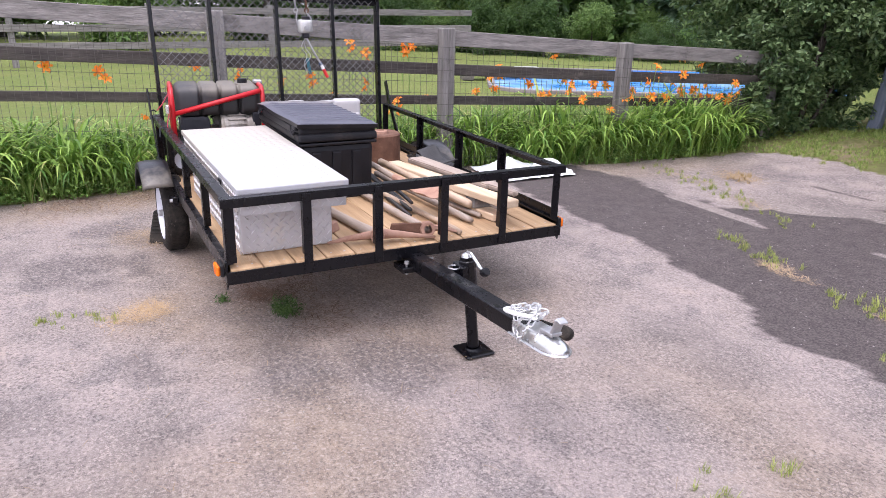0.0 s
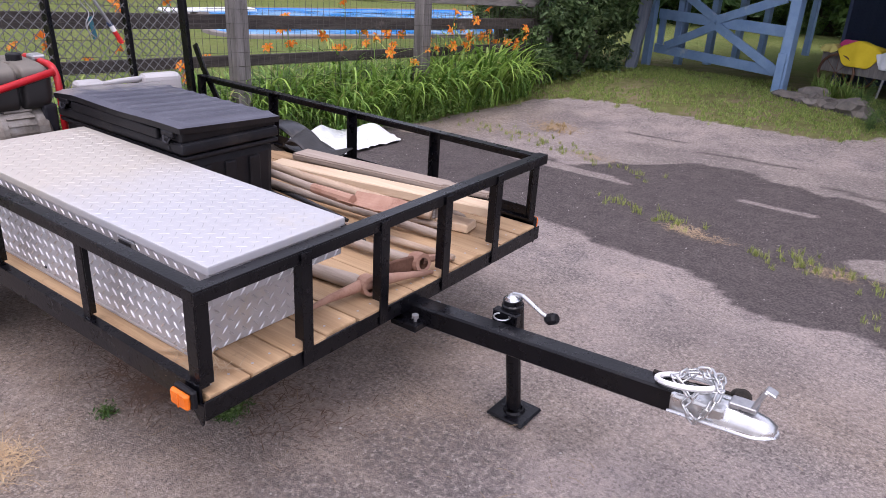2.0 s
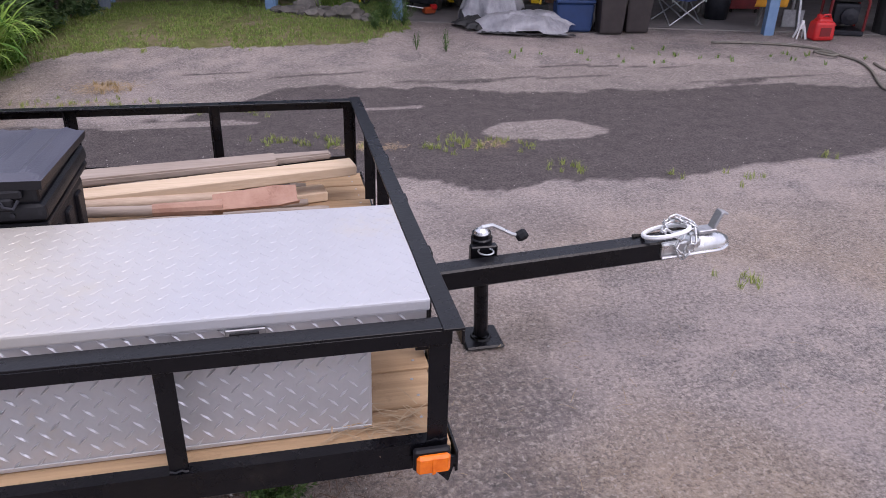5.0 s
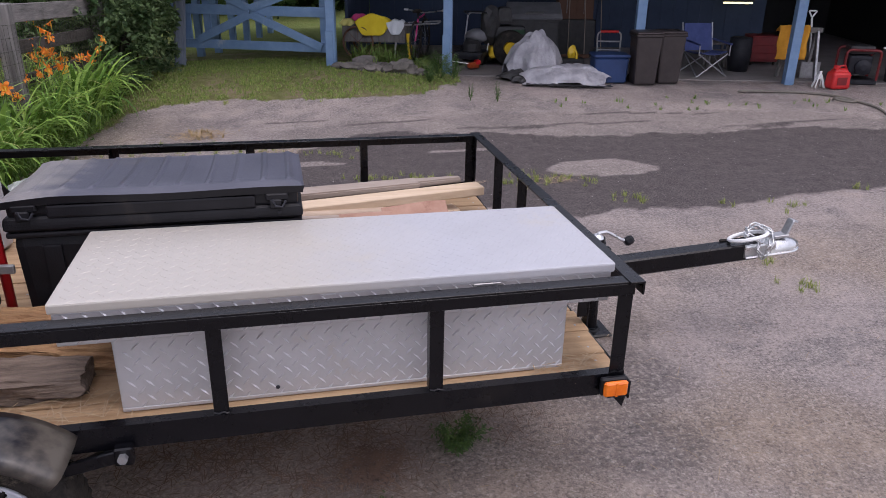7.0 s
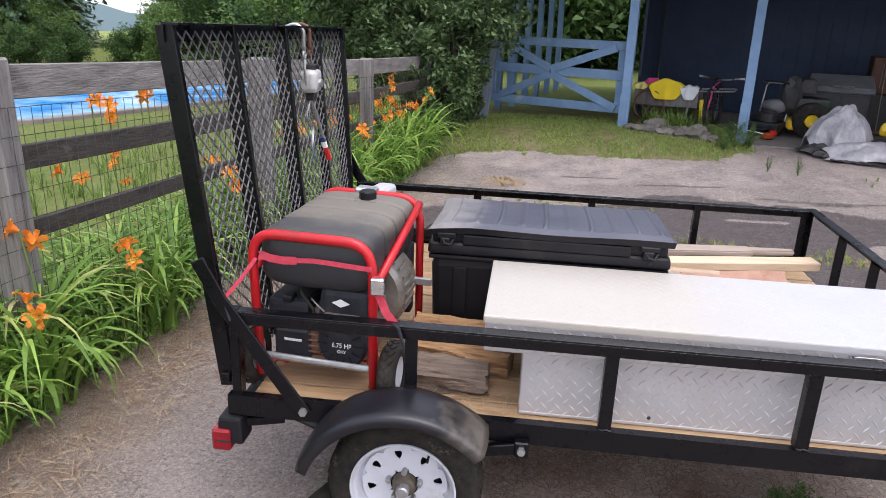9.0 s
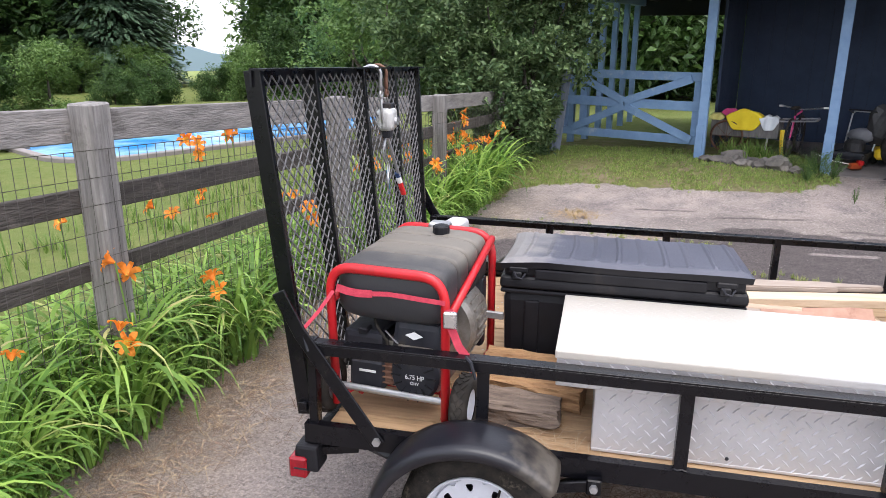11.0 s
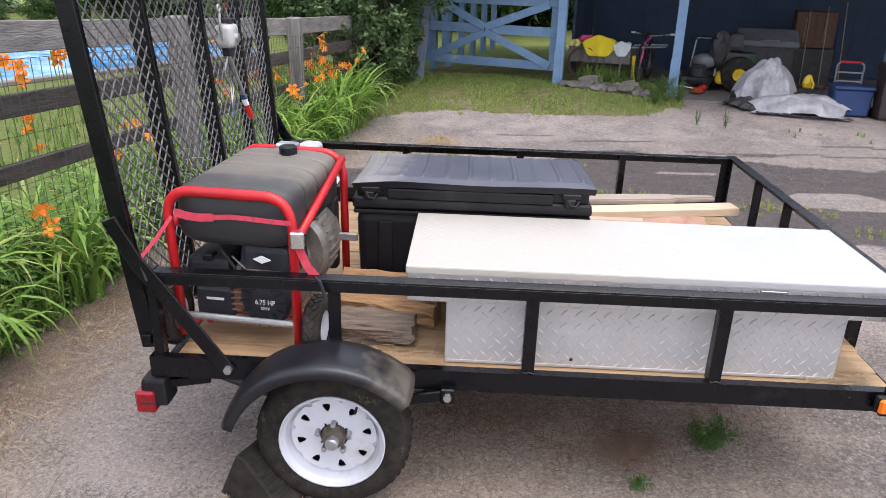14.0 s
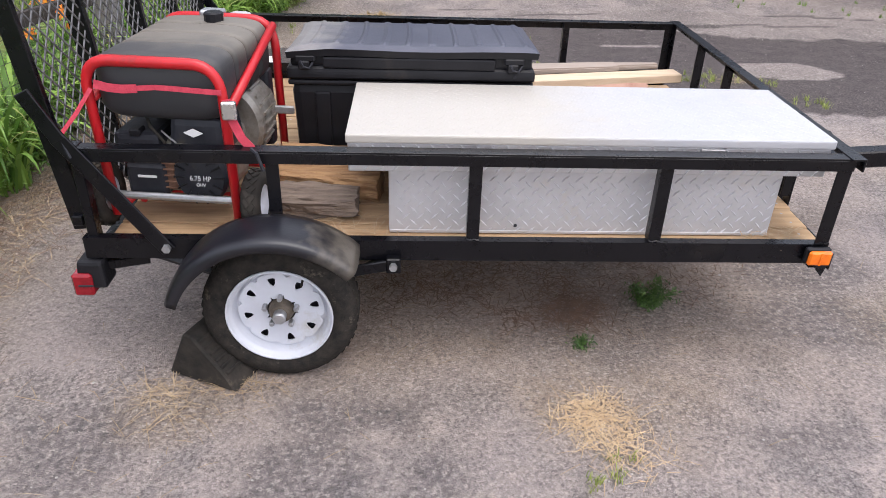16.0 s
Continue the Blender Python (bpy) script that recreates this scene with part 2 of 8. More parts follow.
lily_leaf = leafmat("lily_leaf", (0.05, 0.14, 0.018), (0.33, 0.5, 0.1), (0.5, 0.44, 0.2), 0.35)
weed_leaf = leafmat("weed_leaf", (0.08, 0.18, 0.03), (0.3, 0.45, 0.12), None, 0.3)
grass_leaf = leafmat("grass_leaf", (0.09, 0.18, 0.03), (0.26, 0.36, 0.09), (0.45, 0.38, 0.2), 0.35)
dry_leaf = leafmat("dry_leaf", (0.34, 0.24, 0.11), (0.5, 0.38, 0.2), None, 0.25)
petal = leafmat("petal", (0.85, 0.22, 0.02), (0.9, 0.32, 0.05), None, 0.4, 0.6)
petal_throat = leafmat("petal_throat", (0.85, 0.5, 0.05), (0.9, 0.6, 0.1), None, 0.3, 0.6)


def stained(src, name, axis_name, a, b, colour, share, scale=9.0, depth=0.34):
    """A copy of a surface with dust over one end, its border broken by noise."""
    m = src.copy()
    m.name = name
    n, l = m.node_tree.nodes, m.node_tree.links
    tc, sp, no = n.new("ShaderNodeTexCoord"), n.new("ShaderNodeSeparateXYZ"), n.new("ShaderNodeTexNoise")
    ad, rg, mx = n.new("ShaderNodeMath"), n.new("ShaderNodeMapRange"), n.new("ShaderNodeMix")
    l.new(tc.outputs["Object"], sp.inputs["Vector"])
    l.new(tc.outputs["Object"], no.inputs["Vector"])
    no.inputs["Scale"].default_value = scale
    no.inputs["Detail"].default_value = 7
    ad.operation = "MULTIPLY_ADD"
    l.new(no.outputs["Fac"], ad.inputs[0])
    ad.inputs[1].default_value = depth
    l.new(sp.outputs[axis_name], ad.inputs[2])
    rg.inputs["From Min"].default_value = a + depth / 2
    rg.inputs["From Max"].default_value = b + depth / 2
    rg.inputs["To Max"].default_value = share
    l.new(ad.outputs[0], rg.inputs["Value"])
    mx.data_type = "RGBA"
    mx.inputs["B"].default_value = (*colour, 1)
    base = n["Principled BSDF"].inputs["Base Color"]
    l.new(base.links[0].from_socket, mx.inputs["A"])
    l.new(rg.outputs["Result"], mx.inputs["Factor"])
    l.new(mx.outputs["Result"], base)
    return m


lid_worn = stained(grey_lid_plastic, "worn_lid_plastic", "X", 0.89, 0.78, (0.27, 0.25, 0.23), 0.6)
lid_metal = stained(lid_metal, "stained_aluminium", "X", 1.95, 1.55, (0.5, 0.455, 0.39), 0.8, 4.0, 0.3)
fender_black = stained(fender_black, "dusty_fender", "X", 0.9, 1.02, (0.15, 0.13, 0.105), 0.6, 26.0, 0.3)
tank_plastic = stained(tank_plastic, "dusty_tank", "Z", 0.425, 0.47, (0.17, 0.15, 0.125), 0.85, 7.0, 0.05)
tank_plastic = stained(tank_plastic, "black_topped_tank", "Y", -0.05, -0.19, (0.03, 0.03, 0.034), 0.85, 9.0, 0.25)

drive_weed = leafmat("drive_weed", (0.035, 0.08, 0.02), (0.12, 0.2, 0.05), None, 0.25)
bank_blade = leafmat("bank_blade", (0.14, 0.23, 0.05), (0.38, 0.46, 0.13), (0.5, 0.42, 0.24), 0.35)
yellow_blade = leafmat("yellow_blade", (0.17, 0.23, 0.05), (0.42, 0.46, 0.14), (0.5, 0.42, 0.24), 0.35)

# ---- shapes ----
def part(name, bm, material, parent=None, label="", kind="", smooth=False):
    """Links a bmesh as one mesh object under a thing or a part."""
    me = bpy.data.meshes.new(name)
    if smooth:
        for f in bm.faces:
            f.smooth = True
    bm.to_mesh(me)
    bm.free()
    me.materials.append(material)
    ob = new(name, me)
    ob.parent = parent
    if label:
        ob["label"] = label
    if kind:
        ob["kind"] = kind
    return ob


def raw(name, verts, faces, material, parent=None, label="", kind="", smooth=False):
    """A mesh straight from arrays, for many small pieces."""
    me = bpy.data.meshes.new(name)
    me.from_pydata([tuple(v) for v in verts], [], [tuple(f) for f in faces])
    if smooth:
        me.polygons.foreach_set("use_smooth", [True] * len(me.polygons))
    me.materials.append(material)
    ob = new(name, me)
    ob.parent = parent
    if label:
        ob["label"] = label
    if kind:
        ob["kind"] = kind
    return ob


def thing(name, m, label, category, group="", kind=""):
    ob = new(name)
    ob.empty_display_size = 0.1
    ob.matrix_world = m if isinstance(m, Matrix) else Matrix.Translation(m)
    return tagged(ob, label, category, group, kind)


def B():
    return bmesh.new()


def box(bm, x0, y0, z0, x1, y1, z1, bevel=0.0, m=None, taper=None, seg=1):
    """A box, its edges rounded by bevel; taper: scale of the top in x and y."""
    r = bmesh.ops.create_cube(bm, size=1)
    vs = r["verts"]
    for v in vs:
        tx, ty = (taper if taper and v.co.z > 0 else (1, 1))
        v.co = Vector(((x0 + x1) / 2 + v.co.x * (x1 - x0) * tx, (y0 + y1) / 2 + v.co.y * (y1 - y0) * ty, (z0 + z1) / 2 + v.co.z * (z1 - z0)))
    if bevel:
        es = {e for v in vs for e in v.link_edges}
        r2 = bmesh.ops.bevel(bm, geom=list(es), offset=bevel, segments=seg, affect="EDGES", profile=0.6)
        vs = list({v for f in r2["faces"] for v in f.verts} | {v for v in vs if v.is_valid})
    if m is not None:
        bmesh.ops.transform(bm, matrix=m, verts=vs)
    return bm


def along(p, q, roll=0.0):
    """A frame at p whose x axis points to q."""
    p, q = Vector(p), Vector(q)
    d = (q - p).normalized()
    up = Vector((0, 0, 1)) if abs(d.z) < 0.98 else Vector((0, 1, 0))
    y = up.cross(d).normalized()
    z = d.cross(y)
    m = Matrix((d, y, z)).transposed().to_4x4()
    m.translation = p
    return m @ pose(0, 0, 0, roll, 0, 0)


def bar(bm, p, q, w, h, bevel=0.002, roll=0.0):
    length = (Vector(q) - Vector(p)).length
    return box(bm, 0, -w / 2, -h / 2, length, w / 2, h / 2, bevel, along(p, q, roll))


def angle_bar(bm, p, q, w, t=0.005, roll=0.0):
    """An L-shaped steel section from p to q: two flanges w wide."""
    length = (Vector(q) - Vector(p)).length
    m = along(p, q, roll)
    prof = [(0, 0), (w, 0), (w, t), (t, t), (t, w), (0, w)]
    a = [bm.verts.new(m @ Vector((0, y, z))) for y, z in prof]
    b = [bm.verts.new(m @ Vector((length, y, z))) for y, z in prof]
    n = len(prof)
    for i in range(n):
        bm.faces.new((a[i], a[(i + 1) % n], b[(i + 1) % n], b[i]))
    bm.faces.new((a[0], a[5], a[4], a[3]))
    bm.faces.new((a[0], a[3], a[2], a[1]))
    bm.faces.new((b[0], b[3], b[4], b[5]))
    bm.faces.new((b[0], b[1], b[2], b[3]))
    bmesh.ops.recalc_face_normals(bm, faces=bm.faces)
    return bm


def tube(bm, pts, r, n=8, closed=False, radii=None):
    """A round rod swept along points."""
    pts = [Vector(p) for p in pts]
    k = len(pts)
    rings = []
    prev = None
    for i, p in enumerate(pts):
        a = pts[i - 1] if (i > 0 or closed) else p
        b = pts[(i + 1) % k] if (i < k - 1 or closed) else p
        d = (b - a).normalized()
        if prev is None:
            up = Vector((0, 0, 1)) if abs(d.z) < 0.9 else Vector((1, 0, 0))
            s = d.cross(up).normalized()
        else:
            s = (prev - d * prev.dot(d)).normalized()
        prev = s
        t = d.cross(s)
        rr = radii[i] if radii else r
        rings.append([bm.verts.new(p + (s * math.cos(j * 2 * math.pi / n) + t * math.sin(j * 2 * math.pi / n)) * rr) for j in range(n)])
    for i in range(k if closed else k - 1):
        a, b = rings[i], rings[(i + 1) % k]
        for j in range(n):
            bm.faces.new((a[j], a[(j + 1) % n], b[(j + 1) % n], b[j]))
    if not closed:
        bm.faces.new(rings[0][::-1])
        bm.faces.new(rings[-1])
    return bm


def arc(p, q, r, steps=5):
    """Corner helper: points of a polyline p with its inner corners rounded by r (q: closed)."""
    pts = [Vector(v) for v in p]
    out = []
    n = len(pts)
    for i, v in enumerate(pts):
        if not q and i in (0, n - 1):
            out.append(v)
            continue
        a, b = pts[i - 1], pts[(i + 1) % n]
        da, db = (a - v), (b - v)
        ra = min(r, da.length * 0.49, db.length * 0.49)
        s, e = v + da.normalized() * ra, v + db.normalized() * ra
        for k in range(steps + 1):
            t = k / steps
            out.append(s * (1 - t) ** 2 + v * 2 * t * (1 - t) + e * t * t)
    return out


def lathe(bm, prof, n=24, m=None):
    """Turns a profile of (radius, height) round z; m places it."""
    rings = []
    for r, z in prof:
        rings.append([bm.verts.new((r * math.cos(2 * math.pi * j / n), r * math.sin(2 * math.pi * j / n), z)) for j in range(n)] if r > 1e-6 else [bm.verts.new((0, 0, z))])
    for a, b in zip(rings, rings[1:]):
        for j in range(n):
            k = (j + 1) % n
            if len(a) == 1 and len(b) > 1:
                bm.faces.new((a[0], b[k], b[j]))
            elif len(b) == 1 and len(a) > 1:
                bm.faces.new((a[j], a[k], b[0]))
            elif len(a) > 1:
                bm.faces.new((a[j], a[k], b[k], b[j]))
    if m is not None:
        bmesh.ops.transform(bm, matrix=m, verts=[v for r in rings for v in r])
    return bm


def blob(bm, c, r, seed=0, rough=0.2, sub=2, flat=1.0):
    """An uneven stone-like lump."""
    res = bmesh.ops.create_icosphere(bm, subdivisions=sub, radius=1)
    for v in res["verts"]:
        d = 1 + rough * noise.noise(v.co * 1.3 + Vector((seed * 3.1, seed * 1.7, 0))) + rough * 0.5 * noise.noise(v.co * 3 + Vector((0, seed, 0)))
        v.co = Vector(c) + Vector((v.co.x * r[0] * d, v.co.y * r[1] * d, v.co.z * r[2] * d * flat))
    return bm


def sheet(bm, nx, ny, f):
    """A grid surface from f(u, v) with u, v in 0..1."""
    vs = [[bm.verts.new(f(i / nx, j / ny)) for j in range(ny + 1)] for i in range(nx + 1)]
    for i in range(nx):
        for j in range(ny):
            bm.faces.new((vs[i][j], vs[i + 1][j], vs[i + 1][j + 1], vs[i][j + 1]))
    return bm


def fbm(x, y, s=1.0, o=0.0):
    return noise.noise(Vector((x * s + o, y * s - o, o * 0.7)))

# ---- ground: one sheet, driveway, bed, bank and lawn ----
def lerp_table(x, table):
    for (x0, y0), (x1, y1) in zip(table, table[1:]):
        if x <= x1:
            return y0 + (y1 - y0) * max(0.0, (x - x0)) / (x1 - x0)
    return table[-1][1]


def smooth(a, b, v):
    t = min(1.0, max(0.0, (v - a) / (b - a)))
    return t * t * (3 - 2 * t)


BED_EDGE = [(-9, -0.2), (-2, -0.5), (0.3, -0.82), (1.0, -0.72), (2.6, -0.62), (4.2, -0.1), (5.0, -0.02), (5.8, 0.08), (6.1, 0.3)]
BANK_EDGE = [(-0.6, 5.6), (0.0, 5.95), (0.9, 6.15), (1.8, 6.1), (2.7, 6.1), (3.3, 6.5), (3.6, 7.0), (3.8, 7.6), (4.0, 9.0)]
DARK_NEAR = [(-1, 2.85), (1.2, 2.7), (1.76, 2.64), (2.17, 2.67), (2.56, 2.6), (2.94, 2.49), (3.14, 2.36), (3.35, 2.335), (3.55, 2.48), (3.72, 2.36), (3.95, 2.34), (4.76, 2.41), (5.58, 2.5), (8, 2.55), (12, 2.6)]
DARK_FAR = [(-1, 3.6), (0, 3.75), (0.83, 3.84), (1.4, 3.9), (1.8, 4.24), (2.2, 4.7), (2.54, 4.75), (3.2, 4.5), (3.46, 4.38), (4.44, 4.2), (5.55, 4.21), (6.66, 4.13), (8, 3.8), (12, 3.6)]
TAN_FAR = [(-1, 5.0), (1.5, 5.0), (3.1, 5.25), (4.3, 5.24), (6.0, 5.0), (7.2, 4.4), (12, 4.0)]
FLOOR_U = Vector((0.963, -0.27, 0))
P0 = Vector((2.16, 6.9, 0.141))
CPK = 0.908


def rise(x, y):
    """Share of the climb from the level drive to the carport floor."""
    v = (x - P0.x) * 0.27 + (y - P0.y) * 0.963
    return smooth(-3.0, -0.25, v) * smooth(-1.3, -0.3, x)


def unsettle(x, y):
    r = rise(x, y)
    k = 1 - (1 - CPK) * r
    return 1.25 + (x - 0.12 * r - 1.25) / k, -1.75 + (y + 1.75) / k


def settle(x, y):
    """Where a place of the level plan comes to lie on the climbing drive."""
    px, py = x, y
    for _ in range(12):
        r = rise(px, py)
        k = 1 - (1 - CPK) * r
        px, py = 1.25 + (x - 1.25) * k + 0.12 * r, -1.75 + (y + 1.75) * k
    return px, py


def ground_z(x, y):
    """The drive climbs to the carport; the bank by the stones and the bed are a little raised."""
    lift = rise(x, y)
    u, v = unsettle(x, y)
    bank = 0.11 * smooth(2.6, 0.6, math.hypot((u - 1.6) * 0.7, v - 7.9)) * smooth(3.75, 3.3, u)
    z = bank + 0.05 * smooth(0.1, -0.9, x - lerp_table(y, BED_EDGE)) * smooth(9, 6, y)
    z += (0.012 * fbm(x, y, 0.8) + 0.004 * fbm(x, y, 4.0, 3.0)) * (1 - 0.9 * smooth(0.8, 1.0, lift))
    fade = smooth(0, 1.2, math.hypot(max(0, 0.2 - x, x - 3.7), max(0, -0.3 - y, y - 1.9)))
    return z * (0.15 + 0.85 * fade) + 0.141 * lift


def masks(x, y):
    """Shares of growth, dark asphalt, pale asphalt and brown dirt at a place."""
    x, y = unsettle(x, y)
    w = 0.16 * fbm(x, y, 1.6) + 0.1 * fbm(x, y, 5.0, 7.0) + 0.05 * fbm(x, y, 13.0, 2.0)
    grow = 1.0 if x < -1.5 else 0.0
    edge = lerp_table(y, BED_EDGE)
    grow = max(grow, smooth(0.06, -0.06, x - edge + w * 0.5) * smooth(7.5, 5.8, y))
    if x < 4.2 and y > 5:
        grow = max(grow, smooth(-0.12, 0.12, y - lerp_table(x, BANK_EDGE) + w * 1.2) * smooth(3.75, 3.45, x + w * 0.6))
    if y > 13 or y < -14 or x > 24:
        grow = 1.0
    dark = smooth(-0.05, 0.05, y - lerp_table(x, DARK_NEAR) + w * 0.7) * smooth(0.06, -0.06, y - lerp_table(x, DARK_FAR) + w * 0.9)
    pale = smooth(-0.1, 0.12, y - lerp_table(x, DARK_FAR) + w) * smooth(0.2, -0.2, y - lerp_table(x, TAN_FAR) + w * 1.4) * smooth(0.8, 2.0, x)
    for cx, cy, rx, ry in ((3.87, 3.28, 0.4, 0.2), (1.35, 3.8, 0.62, 0.07), (2.98, 3.95, 0.32, 0.04)):
        q = ((x - cx) / rx) ** 2 + ((y - cy + 0.05 * (x - cx)) / ry) ** 2
        s = smooth(1.3, 0.7, q + w * 4)
        pale, dark = max(pale, s * 0.75), dark * (1 - s)
    for cx, cy, rx, ry in ((3.6, 4.72, 0.7, 0.06), (5.0, 5.0, 0.9, 0.05), (2.5, 5.02, 0.45, 0.05), (4.6, 4.6, 0.5, 0.04), (6.2, 4.4, 0.8, 0.06), (1.6, 5.3, 0.4, 0.05)):
        q = ((x - cx) / rx) ** 2 + ((y - cy - 0.08 * math.sin(x * 3)) / ry) ** 2
        dark = max(dark, 0.7 * smooth(1.4, 0.5, q + w * 3))
    dirt = smooth(0.0, 0.5, 0.5 * fbm(x, y, 0.55, 5) + 0.35 * fbm(x, y, 1.7, 1) + 0.25) * smooth(2.3, 1.2, y)
    dirt = max(dirt, 0.9 * smooth(0.55, 0.05, abs(x - edge - 0.25) + w) * smooth(6, 4.5, y))
    dirt = max(dirt, 0.8 * smooth(0.9, 0.2, abs(y - 0.35) + w) * smooth(0.3, 0.8, x) * smooth(3.0, 2.2, x))
    for cx, cy, rx, ry in ((0.48, -0.2, 0.2, 0.16), (1.72, 0.2, 0.35, 0.16), (1.85, -0.2, 0.4, 0.25), (3.2, 0.2, 0.5, 0.3), (1.2, 0.1, 0.4, 0.15)):
        q = ((x - cx) / rx) ** 2 + ((y - cy) / ry) ** 2
        dirt = max(dirt, 0.95 * smooth(1.5, 0.4, q + w * 4))
    stain = 0.45 * smooth(0.12, 0.5, fbm(x, y, 1.1, 9) + 0.5 * fbm(x, y, 3.3, 4))
    for cx, cy, rx, ry in ((1.0, -0.22, 0.2, 0.06), (0.93, -0.45, 0.16, 0.12), (1.26, -0.48, 0.07, 0.1), (0.93, -0.68, 0.28, 0.14), (2.62, 0.2, 0.25, 0.14), (2.7, 0.62, 0.3, 0.2), (0.25, -0.35, 0.16, 0.2), (2.3, -0.35, 0.2, 0.1)):
        q = ((x - cx) / rx) ** 2 + ((y - cy) / ry) ** 2
        stain = max(stain, 0.8 * smooth(1.6, 0.5, q + w * 5))
    return grow, dark, pale, dirt, stain


def axis(lo, a, b, hi, step):
    v = list(np.arange(a, b, step))
    left, right, s = [], [], step
    p = a
    while p > lo:
        s *= 1.25
        p -= s
        left.append(p)
    p, s = v[-1], step
    while p < hi:
        s *= 1.25
        p += s
        right.append(p)
    return left[::-1] + v + right


gx = axis(-400, -1.8, 8.2, 400, 0.06)
gy = axis(-60, -2.6, 8.2, 400, 0.06)
verts, faces, layers = [], [], []
for i, x in enumerate(gx):
    for j, y in enumerate(gy):
        inside = -3 < x < 13 and -6 < y < 13
        verts.append((x, y, ground_z(x, y) if inside else -0.02 - 0.045 * max(0.0, math.hypot(x - 1, y + 2) - 27) * smooth(8, -2, x)))
        layers.append(masks(x, y))
ny = len(gy)
for i in range(len(gx) - 1):
    for j in range(ny - 1):
        a = i * ny + j
        faces.append((a, a + ny, a + ny + 1, a + 1))

ground_mat = bpy.data.materials.new("driveway_and_soil")
ground_mat.use_nodes = True
gn, gl = ground_mat.node_tree.nodes, ground_mat.node_tree.links
gb = gn["Principled BSDF"]
gb.inputs["Roughness"].default_value = 0.9
gb.inputs["Specular IOR Level"].default_value = 0.25
gtc = gn.new("ShaderNodeTexCoord")


def g_noise(scale, detail=6, rough=0.65):
    n = gn.new("ShaderNodeTexNoise")
    n.inputs["Scale"].default_value = scale
    n.inputs["Detail"].default_value = detail
    n.inputs["Roughness"].default_value = rough
    gl.new(gtc.outputs["Object"], n.inputs["Vector"])
    return n.outputs["Fac"]


def g_range(v, a, b, c=0.0, d=1.0):
    n = gn.new("ShaderNodeMapRange")
    for k, q in zip(("From Min", "From Max", "To Min", "To Max"), (a, b, c, d)):
        n.inputs[k].default_value = q
    gl.new(v, n.inputs["Value"])
    return n.outputs["Result"]


def g_mix(f, a, b):
    n = gn.new("ShaderNodeMix")
    n.data_type = "RGBA"
    if isinstance(f, float):
        n.inputs["Factor"].default_value = f
    else:
        gl.new(f, n.inputs["Factor"])
    for k, q in (("A", a), ("B", b)):
        if isinstance(q, tuple):
            n.inputs[k].default_value = (*q, 1)
        else:
            gl.new(q, n.inputs[k])
    return n.outputs["Result"]


def g_attr(name):
    n = gn.new("ShaderNodeAttribute")
    n.attribute_name = name
    return n.outputs["Fac"]


fine, grain, mid, big = g_noise(170, 5, 0.8), g_noise(72, 6, 0.82), g_noise(9, 8, 0.7), g_noise(1.3, 6, 0.6)
patch = g_noise(2.4, 9, 0.75)
chips = gn.new("ShaderNodeTexVoronoi")
chips.inputs["Scale"].default_value = 130
gl.new(gtc.outputs["Object"], chips.inputs["Vector"])
chip_tone = gn.new("ShaderNodeSeparateColor")
gl.new(chips.outputs["Color"], chip_tone.inputs["Color"])
asphalt = g_mix(g_range(mid, 0.35, 0.65), (0.42, 0.355, 0.335), (0.55, 0.466, 0.44))
asphalt = g_mix(g_range(big, 0.35, 0.65), asphalt, g_mix(g_range(mid, 0.3, 0.7), (0.5, 0.42, 0.39), (0.62, 0.523, 0.485)))
asphalt = g_mix(g_range(patch, 0.52, 0.6, 0, 0.8), asphalt, g_mix(g_range(grain, 0.42, 0.6), (0.19, 0.172, 0.175), (0.4, 0.357, 0.35)))
asphalt = g_mix(g_range(patch, 0.44, 0.36, 0, 0.65), asphalt, g_mix(g_range(mid, 0.35, 0.65), (0.52, 0.423, 0.36), (0.63, 0.525, 0.45)))
pale_as = g_mix(g_range(mid, 0.35, 0.65), (0.33, 0.28, 0.26), (0.47, 0.4, 0.365))
dark_as = g_mix(g_range(mid, 0.35, 0.7), (0.088, 0.074, 0.075), (0.18, 0.151, 0.147))
gaps = gn.new("ShaderNodeTexVoronoi")
gaps.feature = "DISTANCE_TO_EDGE"
gaps.inputs["Scale"].default_value = 130
gl.new(gtc.outputs["Object"], gaps.inputs["Vector"])
gap = g_range(gaps.outputs["Distance"], 0.0, 0.16, 1.0, 0.0)
stone_tone = g_mix(g_range(chip_tone.outputs["Blue"], 0.1, 0.9), (0.24, 0.205, 0.193), (0.68, 0.585, 0.54))
dark_tone = g_mix(g_range(chip_tone.outputs["Blue"], 0.1, 0.95), (0.06, 0.05, 0.05), (0.26, 0.222, 0.21))
ragged = g_noise(16, 9, 0.75)


def g_edge(name, depth=0.9, soft=0.12):
    """A share with a crisp, ragged border."""
    n = gn.new("ShaderNodeMath")
    n.operation = "MULTIPLY_ADD"
    gl.new(ragged, n.inputs[0])
    n.inputs[1].default_value = depth
    gl.new(g_attr(name), n.inputs[2])
    return g_range(n.outputs[0], 0.5 - soft + depth / 2, 0.5 + soft + depth / 2)


dirt_c = g_mix(g_range(mid, 0.35, 0.65), (0.34, 0.25, 0.175), (0.56, 0.435, 0.325))
soil = g_mix(g_range(mid, 0.35, 0.65), (0.14, 0.15, 0.05), (0.24, 0.24, 0.09))
soil = g_mix(g_range(patch, 0.5, 0.62), soil, (0.3, 0.235, 0.155))
